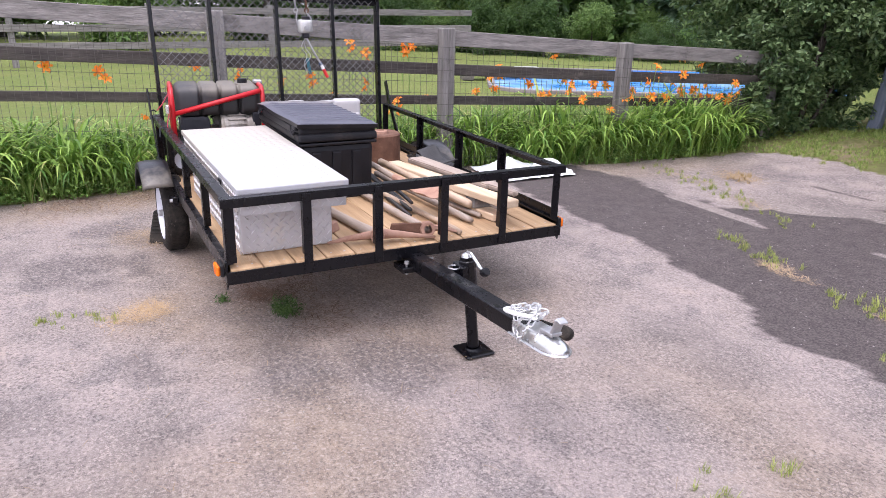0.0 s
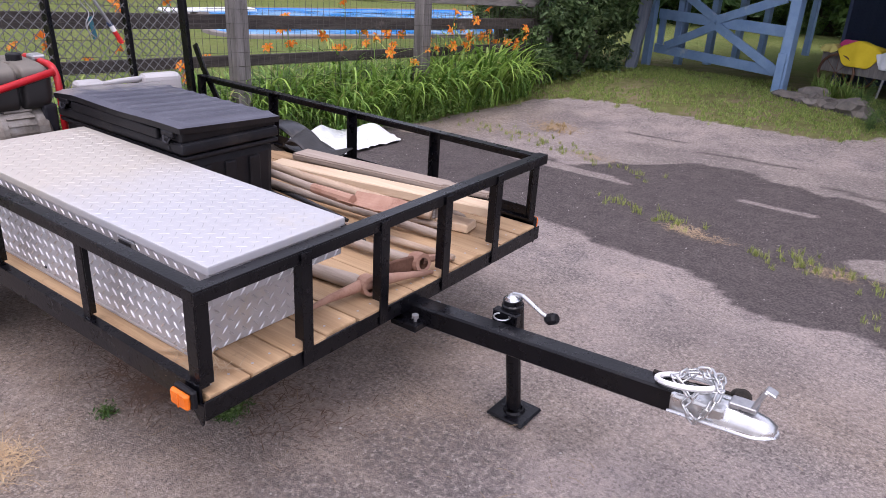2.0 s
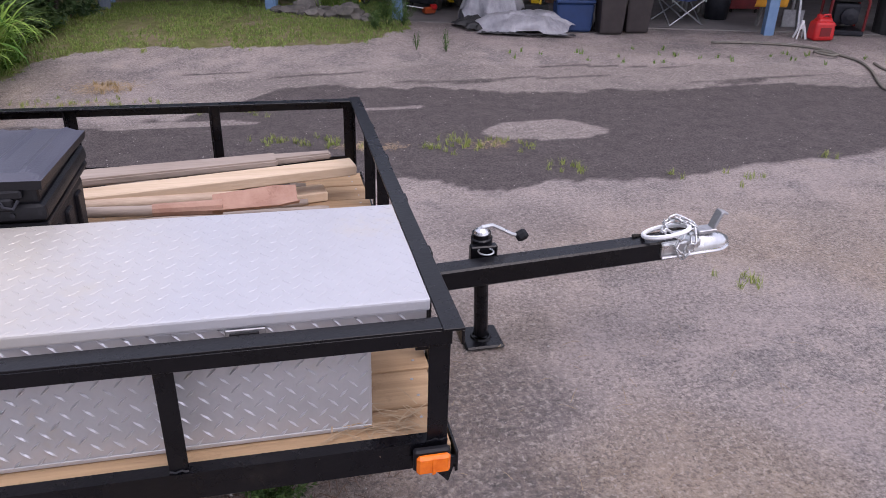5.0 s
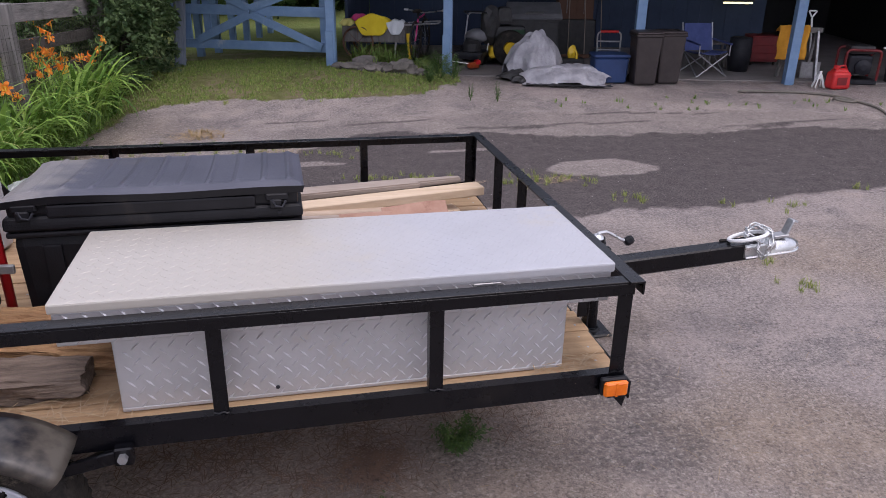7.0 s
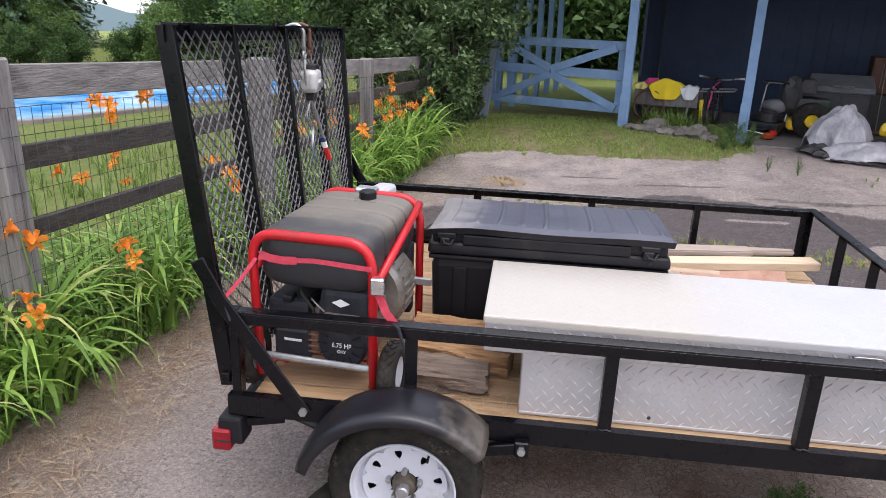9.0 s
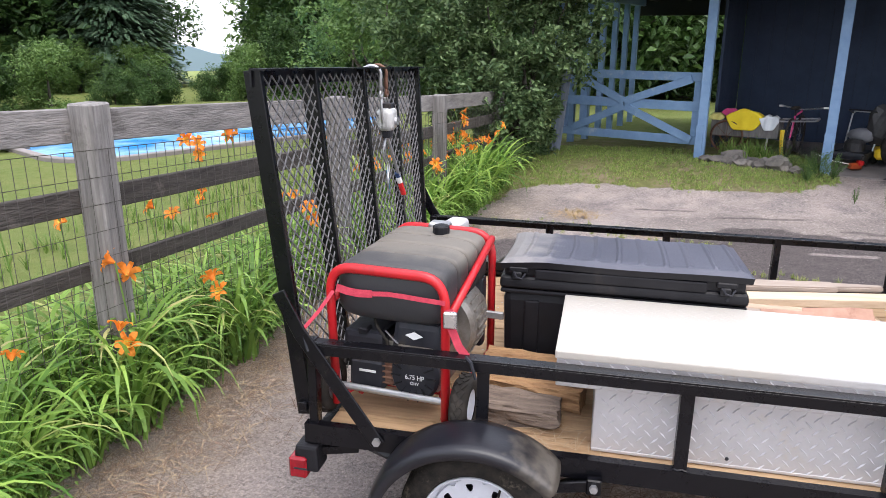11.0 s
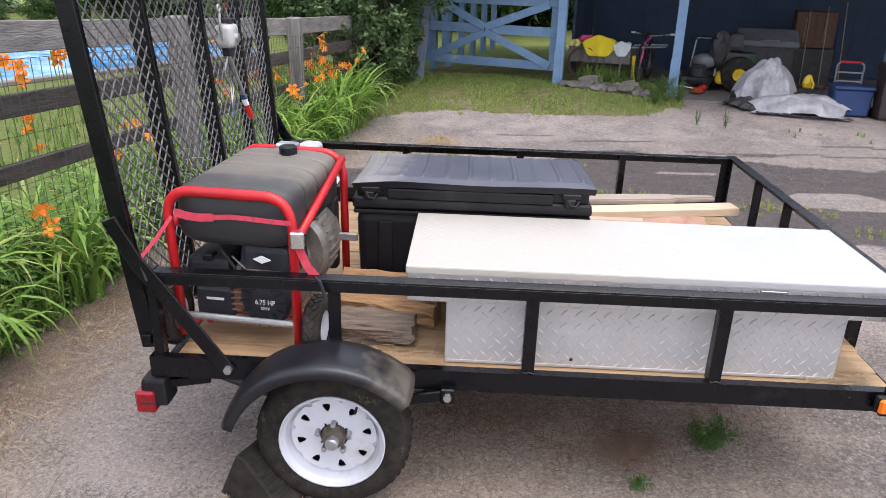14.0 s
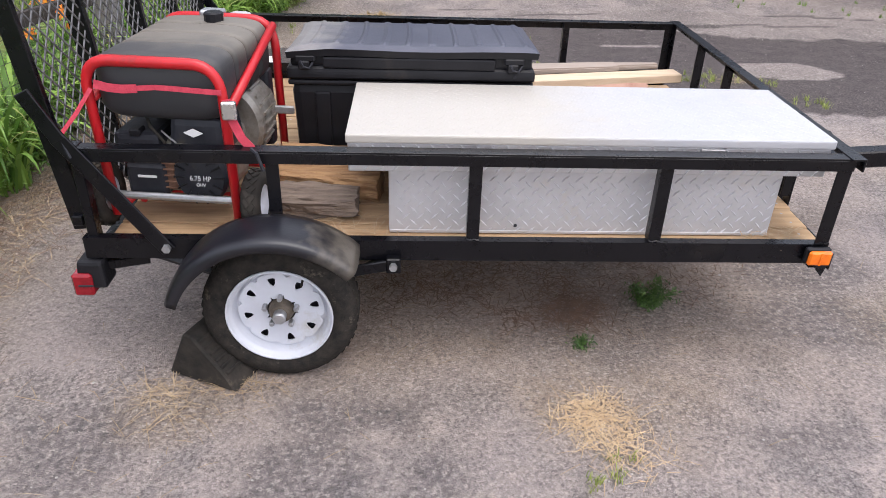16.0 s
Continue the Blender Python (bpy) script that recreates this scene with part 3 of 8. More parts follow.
lawn = g_mix(g_range(big, 0.3, 0.7), g_mix(g_range(mid, 0.35, 0.65), (0.14, 0.2, 0.045), (0.2, 0.25, 0.07)), g_mix(g_range(mid, 0.35, 0.65), (0.19, 0.23, 0.06), (0.25, 0.26, 0.09)))
col = g_mix(g_edge("pale", 0.6), asphalt, pale_as)
col = g_mix(g_range(g_attr("dirt"), 0, 1, 0, 0.85), col, dirt_c)
wear = g_range(g_noise(3.1, 7, 0.7), 0.38, 0.62, 0.08, 0.45)
col = g_mix(wear, col, stone_tone)
pits = gn.new("ShaderNodeMath")
pits.operation = "MULTIPLY"
gl.new(gap, pits.inputs[0])
gl.new(wear, pits.inputs[1])
col = g_mix(pits.outputs[0], col, (0.14, 0.12, 0.112))
col = g_mix(g_range(grain, 0.54, 0.66, 0, 0.5), col, (0.6, 0.515, 0.46))
stain_grain = gn.new("ShaderNodeMath")
stain_grain.operation = "MULTIPLY"
gl.new(g_attr("stain"), stain_grain.inputs[0])
gl.new(g_range(g_noise(38, 8, 0.8), 0.4, 0.58, 0.15, 1.0), stain_grain.inputs[1])
col = g_mix(stain_grain.outputs[0], col, (0.13, 0.117, 0.122))
pit_share = gn.new("ShaderNodeMath")
pit_share.operation = "MULTIPLY"
gl.new(g_range(grain, 0.48, 0.36, 0, 1.0), pit_share.inputs[0])
gl.new(g_range(patch, 0.4, 0.56, 0.2, 0.7), pit_share.inputs[1])
col = g_mix(pit_share.outputs[0], col, (0.085, 0.072, 0.068))
speck = gn.new("ShaderNodeMath")
speck.operation = "MULTIPLY"
gl.new(g_range(g_noise(58, 3, 0.6), 0.52, 0.62, 0, 1.0), speck.inputs[0])
gl.new(g_range(g_noise(4.3, 5, 0.7), 0.4, 0.6, 0.1, 0.75), speck.inputs[1])
col = g_mix(speck.outputs[0], col, (0.2, 0.17, 0.158))
col = g_mix(g_range(g_noise(47, 3, 0.6), 0.57, 0.66, 0, 0.5), col, (0.7, 0.6, 0.54))
col = g_mix(g_edge("dark", 0.9, 0.24), col, g_mix(g_range(grain, 0.6, 0.74, 0, 0.3), g_mix(0.45, dark_as, dark_tone), (0.26, 0.225, 0.21)))
col = g_mix(g_range(chip_tone.outputs["Green"], 0.8, 0.97, 0, 0.3), col, (0.06, 0.05, 0.048))
col = g_mix(g_range(fine, 0.42, 0.32, 0, 0.3), col, (0.07, 0.06, 0.056))
sep = gn.new("ShaderNodeSeparateXYZ")
gl.new(gtc.outputs["Object"], sep.inputs["Vector"])
beyond = g_range(sep.outputs["X"], -1.3, -1.0, 1.0, 0.0)
beyond_gate = g_range(sep.outputs["Y"], 8.7, 9.4)
veg = g_mix(beyond, soil, lawn)
veg = g_mix(beyond_gate, veg, lawn)
col = g_mix(g_edge("grow", 1.0), col, veg)
gl.new(col, gb.inputs["Base Color"])
rough_sum = gn.new("ShaderNodeMath")
rough_sum.operation = "ADD"
gl.new(grain, rough_sum.inputs[0])
gl.new(g_range(gaps.outputs["Distance"], 0, 0.3, 0, 0.35), rough_sum.inputs[1])
bmp = gn.new("ShaderNodeBump")
bmp.inputs["Strength"].default_value = 1.0
bmp.inputs["Distance"].default_value = 0.016
gl.new(rough_sum.outputs[0], bmp.inputs["Height"])
gl.new(bmp.outputs["Normal"], gb.inputs["Normal"])

ground = raw("ground", verts, faces, ground_mat, None, smooth=True)
tagged(ground, "cracked grey asphalt driveway with dark sealed band, meeting lawn and planted bed", "ground", kind="structure")
for k, nm in enumerate(("grow", "dark", "pale", "dirt", "stain")):
    ground.data.attributes.new(nm, "FLOAT", "POINT").data.foreach_set("value", [v[k] for v in layers])

# ---- carport: front line from P0 along FLOOR_U, depth along v ----
CP = Matrix.Translation(P0) @ Matrix.Rotation(math.atan2(FLOOR_U.y, FLOOR_U.x), 4, "Z") @ Matrix.Scale(CPK, 4)


def place_cp(u, v, z=0.0, turn=0.0):
    return CP @ pose(u, v, z, 0, 0, turn)


floor = thing("garage_floor", CP, "grey concrete floor of the open carport", "floor", kind="structure")
part("slab", box(B(), 1.5, 0.15, -0.1, 12.5, 4.2, 0.012), concrete, floor)
POSTS = [(0.0, 0.14), (1.43, 0.12), (3.72, 0.0), (5.56, 0.0), (7.35, 0.0), (9.8, 0.0)]
for u, z in POSTS:
    p = thing("carport_post", place_cp(u, 0.0, z - 0.15), "weathered light blue square wooden post holding the carport roof", "post", "carport posts", kind="structure")
    bm = B()
    box(bm, -0.055, -0.055, 0.0, 0.055, 0.055, 2.12, 0.006)
    part("shaft", bm, blue_paint, p)
    bm = B()
    box(bm, -0.062, -0.075, 0.0, 0.03, -0.057, 0.55, 0.004)
    part("base_board", bm, blue_paint, p)
head = thing("carport_header", CP, "light blue painted beam along the carport front", "beam", kind="structure")
part("beam", box(B(), -2.3, -0.08, 2.05, 12.5, 0.07, 2.28, 0.006), blue_paint, head)
part("fascia", box(B(), -2.5, -1.045, 2.28, 12.7, -1.005, 2.46, 0.004), blue_paint, head)
roof = thing("carport_roof", CP, "boarded roof underside of the carport, near-black tone holding its shade", "ceiling", kind="structure")
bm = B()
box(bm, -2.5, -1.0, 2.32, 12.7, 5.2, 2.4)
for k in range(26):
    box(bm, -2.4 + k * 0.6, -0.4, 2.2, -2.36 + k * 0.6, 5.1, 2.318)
part("deck", bm, shaded_dark, roof)
# back wall with a dark doorway, side wall between the bays
wall = thing("wall_back", CP, "dark blue vertical board wall at the back of the carport", "wall", kind="structure")
for a, b, z0, z1 in ((0.0, 6.3, 0, 2.3), (6.3, 8.4, 1.95, 2.3), (8.4, 12.5, 0, 2.3)):
    n = max(1, round((b - a) / 0.2))
    for k in range(n):
        u0, u1 = a + (b - a) * k / n, a + (b - a) * (k + 1) / n
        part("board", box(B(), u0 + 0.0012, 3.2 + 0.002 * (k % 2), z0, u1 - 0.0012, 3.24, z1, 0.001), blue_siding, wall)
part("backing", box(B(), 0.0, 3.25, 0, 6.3, 3.33, 2.3), shaded_dark, wall)
part("backing", box(B(), 8.4, 3.25, 0, 12.5, 3.33, 2.3), shaded_dark, wall)
# walls and ceiling coloured near black, so the doorway reads as unlit
inner = thing("room_behind", CP, "storeroom behind the carport doorway, its shade put into near-black walls", "wall", kind="structure")
part("side_wall", box(B(), 6.1, 3.34, 0, 6.2, 6.0, 2.3), shaded_dark, inner)
part("side_wall", box(B(), 8.5, 3.34, 0, 8.6, 6.0, 2.3), shaded_dark, inner)
part("end_wall", box(B(), 6.1, 6.0, 0, 8.6, 6.1, 2.3), shaded_dark, inner)
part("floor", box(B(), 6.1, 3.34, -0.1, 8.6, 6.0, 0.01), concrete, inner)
part("ceiling", box(B(), 6.1, 3.34, 2.31, 8.6, 6.1, 2.4), shaded_dark, inner)
side = thing("wall_side", CP, "dark blue board wall between the carport bays", "wall", kind="structure")
for k in range(12):
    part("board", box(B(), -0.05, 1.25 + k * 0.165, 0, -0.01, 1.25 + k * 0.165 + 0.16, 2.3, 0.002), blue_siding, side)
end_wall = thing("wall_end", CP, "dark blue board wall closing the carport end", "wall", kind="structure")
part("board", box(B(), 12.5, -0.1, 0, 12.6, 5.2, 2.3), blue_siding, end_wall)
# open side bay: studs down the left side, beam on them
for k, v in enumerate((0.35, 1.05, 1.75, 2.45, 3.15, 3.85, 4.55)):
    st = thing("stud", place_cp(-2.05, v, 0), "light blue wooden stud of the open side bay", "post", "studs of the side bay", kind="structure")
    part("shaft", box(B(), -0.045, -0.045, -0.1, 0.045, 0.045, 2.2, 0.004), blue_paint, st)
side_beam = thing("side_bay_beam", CP, "blue beams along the open side bay", "beam", kind="structure")
part("beam", box(B(), -2.12, 0.05, 2.12, -1.98, 5.1, 2.3, 0.004), blue_paint, side_beam)
# back beam in the near-black tone, its shade painted in
part("beam", box(B(), -2.1, 4.9, 1.95, 0.0, 5.02, 2.3, 0.004), shaded_dark, side_beam)

# gate: boards with two crossing braces
gate = thing("farm_gate", place_cp(-2.0, 0.42, 0.26, -8.5), "light blue wooden farm gate with crossed diagonal braces", "gate")
W, Hh = 1.98, 0.84
for nm, x0, z0, x1, z1, y in (("rail", 0, 0.0, W, 0.11, 0), ("rail", 0, 0.42, W, 0.54, 0), ("rail", 0.15, Hh - 0.05, W, Hh + 0.06, 0), ("stile", 0.0, 0.0, 0.1, 0.5, 0.03), ("stile", W - 0.13, 0.0, W, Hh + 0.06, 0.03), ("stile", 0.28, 0.0, 0.38, Hh + 0.05, 0.03)):
    part(nm, box(B(), x0, y - 0.013, z0, x1, y + 0.013, z1, 0.003), blue_paint, gate)
for p, q in (((0.2, -0.028, 0.1), (0.95, -0.028, 0.44)), ((0.95, -0.028, 0.44), (W - 0.1, -0.028, 0.06)), ((0.25, -0.028, Hh - 0.02), (0.95, -0.028, 0.5)), ((0.95, -0.028, 0.5), (W - 0.15, -0.028, Hh - 0.02))):
    part("brace", bar(B(), p, q, 0.026, 0.1, 0.003), blue_paint, gate)

# ---- utility trailer: x along its length (front +x), near side y = 0 ----
XR, XF, YW, ZB, ZD, ZT, ZR = 0.25, 2.44, 1.64, 0.375, 0.415, 0.44, 0.712
# it stands a little nose-down on its jack
PT = Matrix.Translation((XF, 0, 0.42)) @ pose(0, 0, 0, 0, 0.573, 0) @ Matrix.Translation((-XF, 0, -0.42))
PTI = PT.inverted()
trailer = thing("utility_trailer", (0, 0, 0), "black steel utility trailer with plank deck and mesh ramp gate", "trailer")
BEFORE = set(bpy.data.objects)
for y, sg in ((0.0, 1), (YW, -1)):
    bm = B()
    prof = [(0, ZB), (0.05, ZB), (0.05, ZB + 0.006), (0.006, ZB + 0.006), (0.006, ZT - 0.006), (0.03, ZT - 0.006), (0.03, ZT), (0, ZT)]
    a = [bm.verts.new((XR, y + sg * w, z)) for w, z in prof]
    b = [bm.verts.new((XF - 0.024, y + sg * w, z)) for w, z in prof]
    for k in range(8):
        bm.faces.new((a[k], a[(k + 1) % 8], b[(k + 1) % 8], b[k]))
    bm.faces.new(a)
    bm.faces.new(b[::-1])
    bmesh.ops.recalc_face_normals(bm, faces=bm.faces)
    part("side_beam", bm, black_paint, trailer)
bm = B()
box(bm, XF - 0.006, -0.004, ZB - 0.02, XF, YW + 0.004, ZD - 0.006, 0.001)
box(bm, XF - 0.06, 0.006, ZB - 0.02, XF - 0.0065, YW - 0.006, ZB - 0.014, 0.001)
part("front_beam", bm, black_paint, trailer)
for y in (-0.004, YW - 0.003):
    bm = B()
    for v in ((XF - 0.075, y, ZB + 0.02), (XF - 0.003, y, ZB + 0.02), (XF - 0.02, y, ZB - 0.045)):
        bm.verts.new(v)
    bm.verts.ensure_lookup_table()
    f = bm.faces.new(bm.verts)
    ex = bmesh.ops.extrude_face_region(bm, geom=[f])
    bmesh.ops.translate(bm, vec=(0, 0.007, 0), verts=[v for v in ex["geom"] if isinstance(v, bmesh.types.BMVert)])
    bmesh.ops.recalc_face_normals(bm, faces=bm.faces)
    part("corner_gusset", bm, black_paint, trailer)
part("rear_beam", box(B(), XR, 0.006, ZB, XR + 0.05, YW - 0.006, ZD - 0.04, 0.002), black_paint, trailer)
for x in (0.66, 1.08, 1.5, 1.95):
    part("cross_member", box(B(), x, 0.08, ZB - 0.02, x + 0.05, YW - 0.08, ZD - 0.042, 0.002), black_paint, trailer)
# deck planks, ends just past the front beam, screwed down
random.seed(4)
NB = 12
pw = (YW - 0.03) / NB
for k in range(NB):
    y0 = 0.015 + k * pw
    dz = random.uniform(-0.002, 0.002)
    end = XF + random.uniform(-0.012, 0.001)
    pl = part("plank", box(B(), XR + 0.055, y0 + 0.002, ZD - 0.036 + dz, end, y0 + pw - 0.003, ZD + dz, 0.005, seg=2), deck_wood, trailer)
    for x in (end - 0.04, 1.52, 0.68):
        for y in (y0 + 0.035, y0 + pw - 0.038):
            part("screw", lathe(B(), [(0, 0.0012), (0.0035, 0.001), (0.0042, 0)], 8, pose(x + random.uniform(-0.008, 0.008), y, ZD + dz)), galv, pl)
# rails
RW = 0.042


def rail_l(p, q, inward):
    """Top rail: flat flange on top, lip down on the outer side."""
    bm = B()
    d = (Vector(q) - Vector(p)).normalized()
    n = Vector(inward)
    m = Matrix((d, n, Vector((0, 0, 1)))).transposed().to_4x4()
    m.translation = Vector(p)
    ln = (Vector(q) - Vector(p)).length
    box(bm, 0, 0, -0.006, ln, RW, 0, 0.001, m)
    box(bm, 0, 0, -RW + 0.004, ln, 0.006, -0.006, 0.001, m)
    return bm


part("top_rail", rail_l((0.27, 0, ZR), (XF - 0.022, 0, ZR), (0, 1, 0)), black_paint, trailer)
part("top_rail", rail_l((0.27, YW, ZR), (XF - 0.022, YW, ZR), (0, -1, 0)), black_paint, trailer)
part("top_rail", rail_l((XF, -0.01, ZR + 0.003), (XF, YW + 0.01, ZR + 0.003), (-1, 0, 0)), black_paint, trailer)


def upright(x, y, dx, dy, w=0.036):
    """Angle-iron upright welded on the side beam, with a bead at its foot."""
    bm = B()
    t = 0.005
    box(bm, min(x, x + dx * w), min(y, y + dy * t), ZT - 0.002, max(x, x + dx * w), max(y, y + dy * t), ZR - 0.006, 0.001)
    box(bm, min(x, x + dx * t), min(y + dy * t, y + dy * w), ZT - 0.002, max(x, x + dx * t), max(y + dy * t, y + dy * w), ZR - 0.006, 0.001)
    up = part("upright", bm, black_paint, trailer)
    bead = [(x + dx * w * k / 6, y - dy * 0.002 + 0.001 * math.sin(k * 2.1), ZT + 0.002 + 0.0015 * math.cos(k * 1.7)) for k in range(7)]
    part("weld_bead", tube(B(), bead, 0.0032, 5), black_paint, up)
    return up


for x in (0.782, 1.34, 1.875):
    upright(x, 0.008, 1, 1)
for x in (0.84, 1.39, 1.882):
    upright(x, YW - 0.008, 1, -1)
upright(XF - 0.024, 0.003, -1, 1, 0.042)
upright(XF - 0.024, YW - 0.003, -1, -1, 0.042)
for y in (0.318, 0.639, 0.961, 1.276):
    bm = B()
    box(bm, XF + 0.001, y, ZB - 0.012, XF + 0.007, y + 0.038, ZR - 0.004, 0.001)
    box(bm, XF - 0.03, y + 0.002, ZT + 0.002, XF + 0.0015, y + 0.0085, ZR - 0.0065, 0.001)
    part("upright", bm, black_paint, trailer)
for y in (0.012, YW - 0.048):
    part("rear_post", box(B(), 0.262, y, ZT - 0.06, 0.29, y + 0.036, ZR + 0.002, 0.002), black_paint, trailer)
# lower inside lip along the far side
part("lip", box(B(), XR, YW - 0.012, ZT, XF - 0.06, YW - 0.007, ZT + 0.045, 0.001), black_paint, trailer)

# tongue, jack, coupler
TG = Matrix.Translation((2.44, 0, 0.36)) @ pose(0, 0, 0, 0, -3.6, 0) @ Matrix.Translation((-2.44, 0, -0.36))


def tip(ob):
    """The tongue rises slightly towards its tip."""
    ob.matrix_local = TG
    return ob


tip(part("tongue", box(B(), 2.0, 0.825, 0.33, 3.4, 0.895, 0.4, 0.006), black_paint, trailer))
part("tongue_bracket", box(B(), XF - 0.03, 0.77, 0.335, XF + 0.075, 0.95, 0.36, 0.003), black_paint, trailer)
for y in (0.8, 0.92):
    bm = lathe(B(), [(0, 0.012), (0.012, 0.012), (0.012, 0), (0.006, 0), (0.006, -0.05), (0, -0.05)], 6, pose(XF + 0.05, y, 0.372))
    part("bracket_bolt", bm, galv, trailer)
JT = pose(2.795, 0.98, 0, 4.2, -3.6, 0)
jack = part("jack", lathe(B(), [(0, 0.035), (0.025, 0.035), (0.025, 0.475), (0.031, 0.475), (0.031, 0.3), (0.031, 0.3)], 18, JT), black_paint, trailer, smooth=False)
part("jack_sleeve", lathe(B(), [(0.034, 0.3), (0.036, 0.3), (0.036, 0.455), (0.03, 0.46)], 18, JT), black_paint, jack)
part("jack_cap", lathe(B(), [(0.03, 0.455), (0.03, 0.468), (0.022, 0.484), (0.01, 0.492), (0, 0.492)], 18, JT), chrome, jack, "chrome cap")
bm = B()
tube(bm, [(2.765, 0.945, 0.492), (2.8, 0.945, 0.497), (2.83, 0.947, 0.48), (2.87, 0.95, 0.455), (2.9, 0.952, 0.445)], 0.007, 8)
part("crank", bm, chrome, jack, "bent chrome crank")
bm = lathe(B(), [(0, -0.02), (0.014, -0.02), (0.02, -0.01), (0.02, 0.01), (0.014, 0.02), (0, 0.02)], 8, pose(2.905, 0.952, 0.447, 0, 60, 0))
part("crank_knob", bm, black_plastic, jack, "black lobed knob")
part("jack_foot", box(B(), 2.725, 0.91, 0.006, 2.865, 1.05, 0.02, 0.006), black_paint, jack)
part("jack_socket", lathe(B(), [(0.04, 0.016), (0.034, 0.03), (0.03, 0.03)], 18, JT), black_paint, jack)
part("jack_mount", box(B(), 2.72, 0.9, 0.33, 2.81, 0.93, 0.44, 0.004), black_paint, jack)
bm = B()
tube(bm, [(2.765 + 0.025 * math.cos(a * math.pi / 6), 0.885 + 0.025 * math.sin(a * math.pi / 6), 0.43) for a in range(12)], 0.003, 6, True)
part("pin_ring", bm, chrome, jack, "steel ring")
part("decal", box(B(), 2.795, 0.93, 0.33, 2.7975, 0.955, 0.44), red_plastic, jack, "red warning decal with white bars")

coupler = tip(part("coupler", box(B(), 3.33, 0.812, 0.34, 3.5, 0.908, 0.412, 0.012, seg=2), chrome, trailer, "bright zinc ball coupler"))
bm = B()
prof = [(3.47, 0.05, 0.1), (3.52, 0.05, 0.098), (3.57, 0.047, 0.085), (3.61, 0.04, 0.07), (3.64, 0.022, 0.045)]
rings = []
for x, w, h in prof:
    rings.append([bm.verts.new((x, 0.86 + w * math.cos(a), 0.355 + h * max(0, math.sin(a)) * 0.62)) for a in [k * math.pi / 10 for k in range(11)]])
for a, b in zip(rings, rings[1:]):
    for k in range(10):
        bm.faces.new((a[k], b[k], b[k + 1], a[k + 1]))
bm.faces.new(rings[-1])
bmesh.ops.recalc_face_normals(bm, faces=bm.faces)
part("coupler_nose", bm, chrome, coupler, smooth=True)
bm = B()
tube(bm, arc([(3.33, 0.803, 0.35), (3.6, 0.803, 0.352), (3.66, 0.86, 0.352), (3.6, 0.917, 0.352), (3.33, 0.917, 0.35)], False, 0.06), 0.006, 6)
part("coupler_flange", bm, chrome, coupler)
bm = B()
box(bm, 3.5, 0.835, 0.415, 3.58, 0.885, 0.432, 0.003)
box(bm, 0, -0.022, 0, 0.012, 0.022, 0.085, 0.003, pose(3.56, 0.86, 0.425, 0, 22, 0))
box(bm, 0, -0.018, 0.08, 0.035, 0.018, 0.09, 0.003, pose(3.56, 0.86, 0.425, 0, 22, 0))
part("latch", bm, galv, coupler)
tip(part("plug", lathe(B(), [(0, 0), (0.02, 0), (0.024, 0.01), (0.024, 0.05), (0.018, 0.055), (0, 0.055)], 14, pose(3.467, 0.965, 0.36, 60, 0, 30)), rubber, trailer, "black wiring plug"))
tip(part("plug_cable", tube(B(), [(3.464, 0.95, 0.37), (3.42, 0.93, 0.385), (3.36, 0.9, 0.392), (3.26, 0.885, 0.405)], 0.006, 6), rubber, trailer, "black wiring cable"))
bm = B()
tube(bm, [(3.36 + 0.075 * math.cos(a), 0.85 + 0.06 * math.sin(a), 0.425 + 0.018 * math.cos(a + 1)) for a in np.linspace(0, 2 * math.pi, 22)[:-1]], 0.008, 7, True)
tip(part("safety_cable", bm, white_paint, trailer, "pale coated cable loop"))
random.seed(9)
chain = thing("safety_chain", (3.4, 0.86, 0.47), "zinc safety chain heaped over the trailer coupler", "chain")


def link(m, s=1.0):
    bm = B()
    pts = []
    for k in range(12):
        a = 2 * math.pi * k / 12
        pts.append(Vector((0.009 * math.cos(a) * s + (0.008 if math.cos(a) > 0 else -0.008) * s, 0.0085 * math.sin(a) * s, 0)))
    tube(bm, pts, 0.0032 * s, 6, True)
    bmesh.ops.transform(bm, matrix=m, verts=bm.verts)
    return part("link", bm, chrome, chain, smooth=True)


way = [(-0.06, -0.02, 0.012), (-0.03, 0.03, 0.03), (0.0, -0.01, 0.045), (0.03, 0.035, 0.035), (0.05, -0.02, 0.03), (0.0, -0.045, 0.02), (-0.03, -0.056, -0.03), (0.005, -0.058, -0.07), (0.03, -0.058, -0.02), (0.05, -0.03, 0.03), (0.0, 0.02, 0.05), (-0.05, 0.0, 0.035), (-0.07, -0.04, 0.03), (-0.02, -0.055, 0.0)]
kk = 0
for a, b in zip(way, way[1:]):
    a, b = Vector(a), Vector(b)
    n = max(1, round((b - a).length / 0.026))
    for i in range(n):
        c = a + (b - a) * (i + 0.5) / n
        link(along(c, c + (b - a)) @ pose(0, 0, 0, 90 * (kk % 2) + random.uniform(-20, 20), 0, random.uniform(-15, 15)))
        kk += 1


# wheels
greasy = pmat("greasy_hub", (0.05, 0.04, 0.03), (0.16, 0.13, 0.1), 18, 0.6, 0.3, bump=0.3)


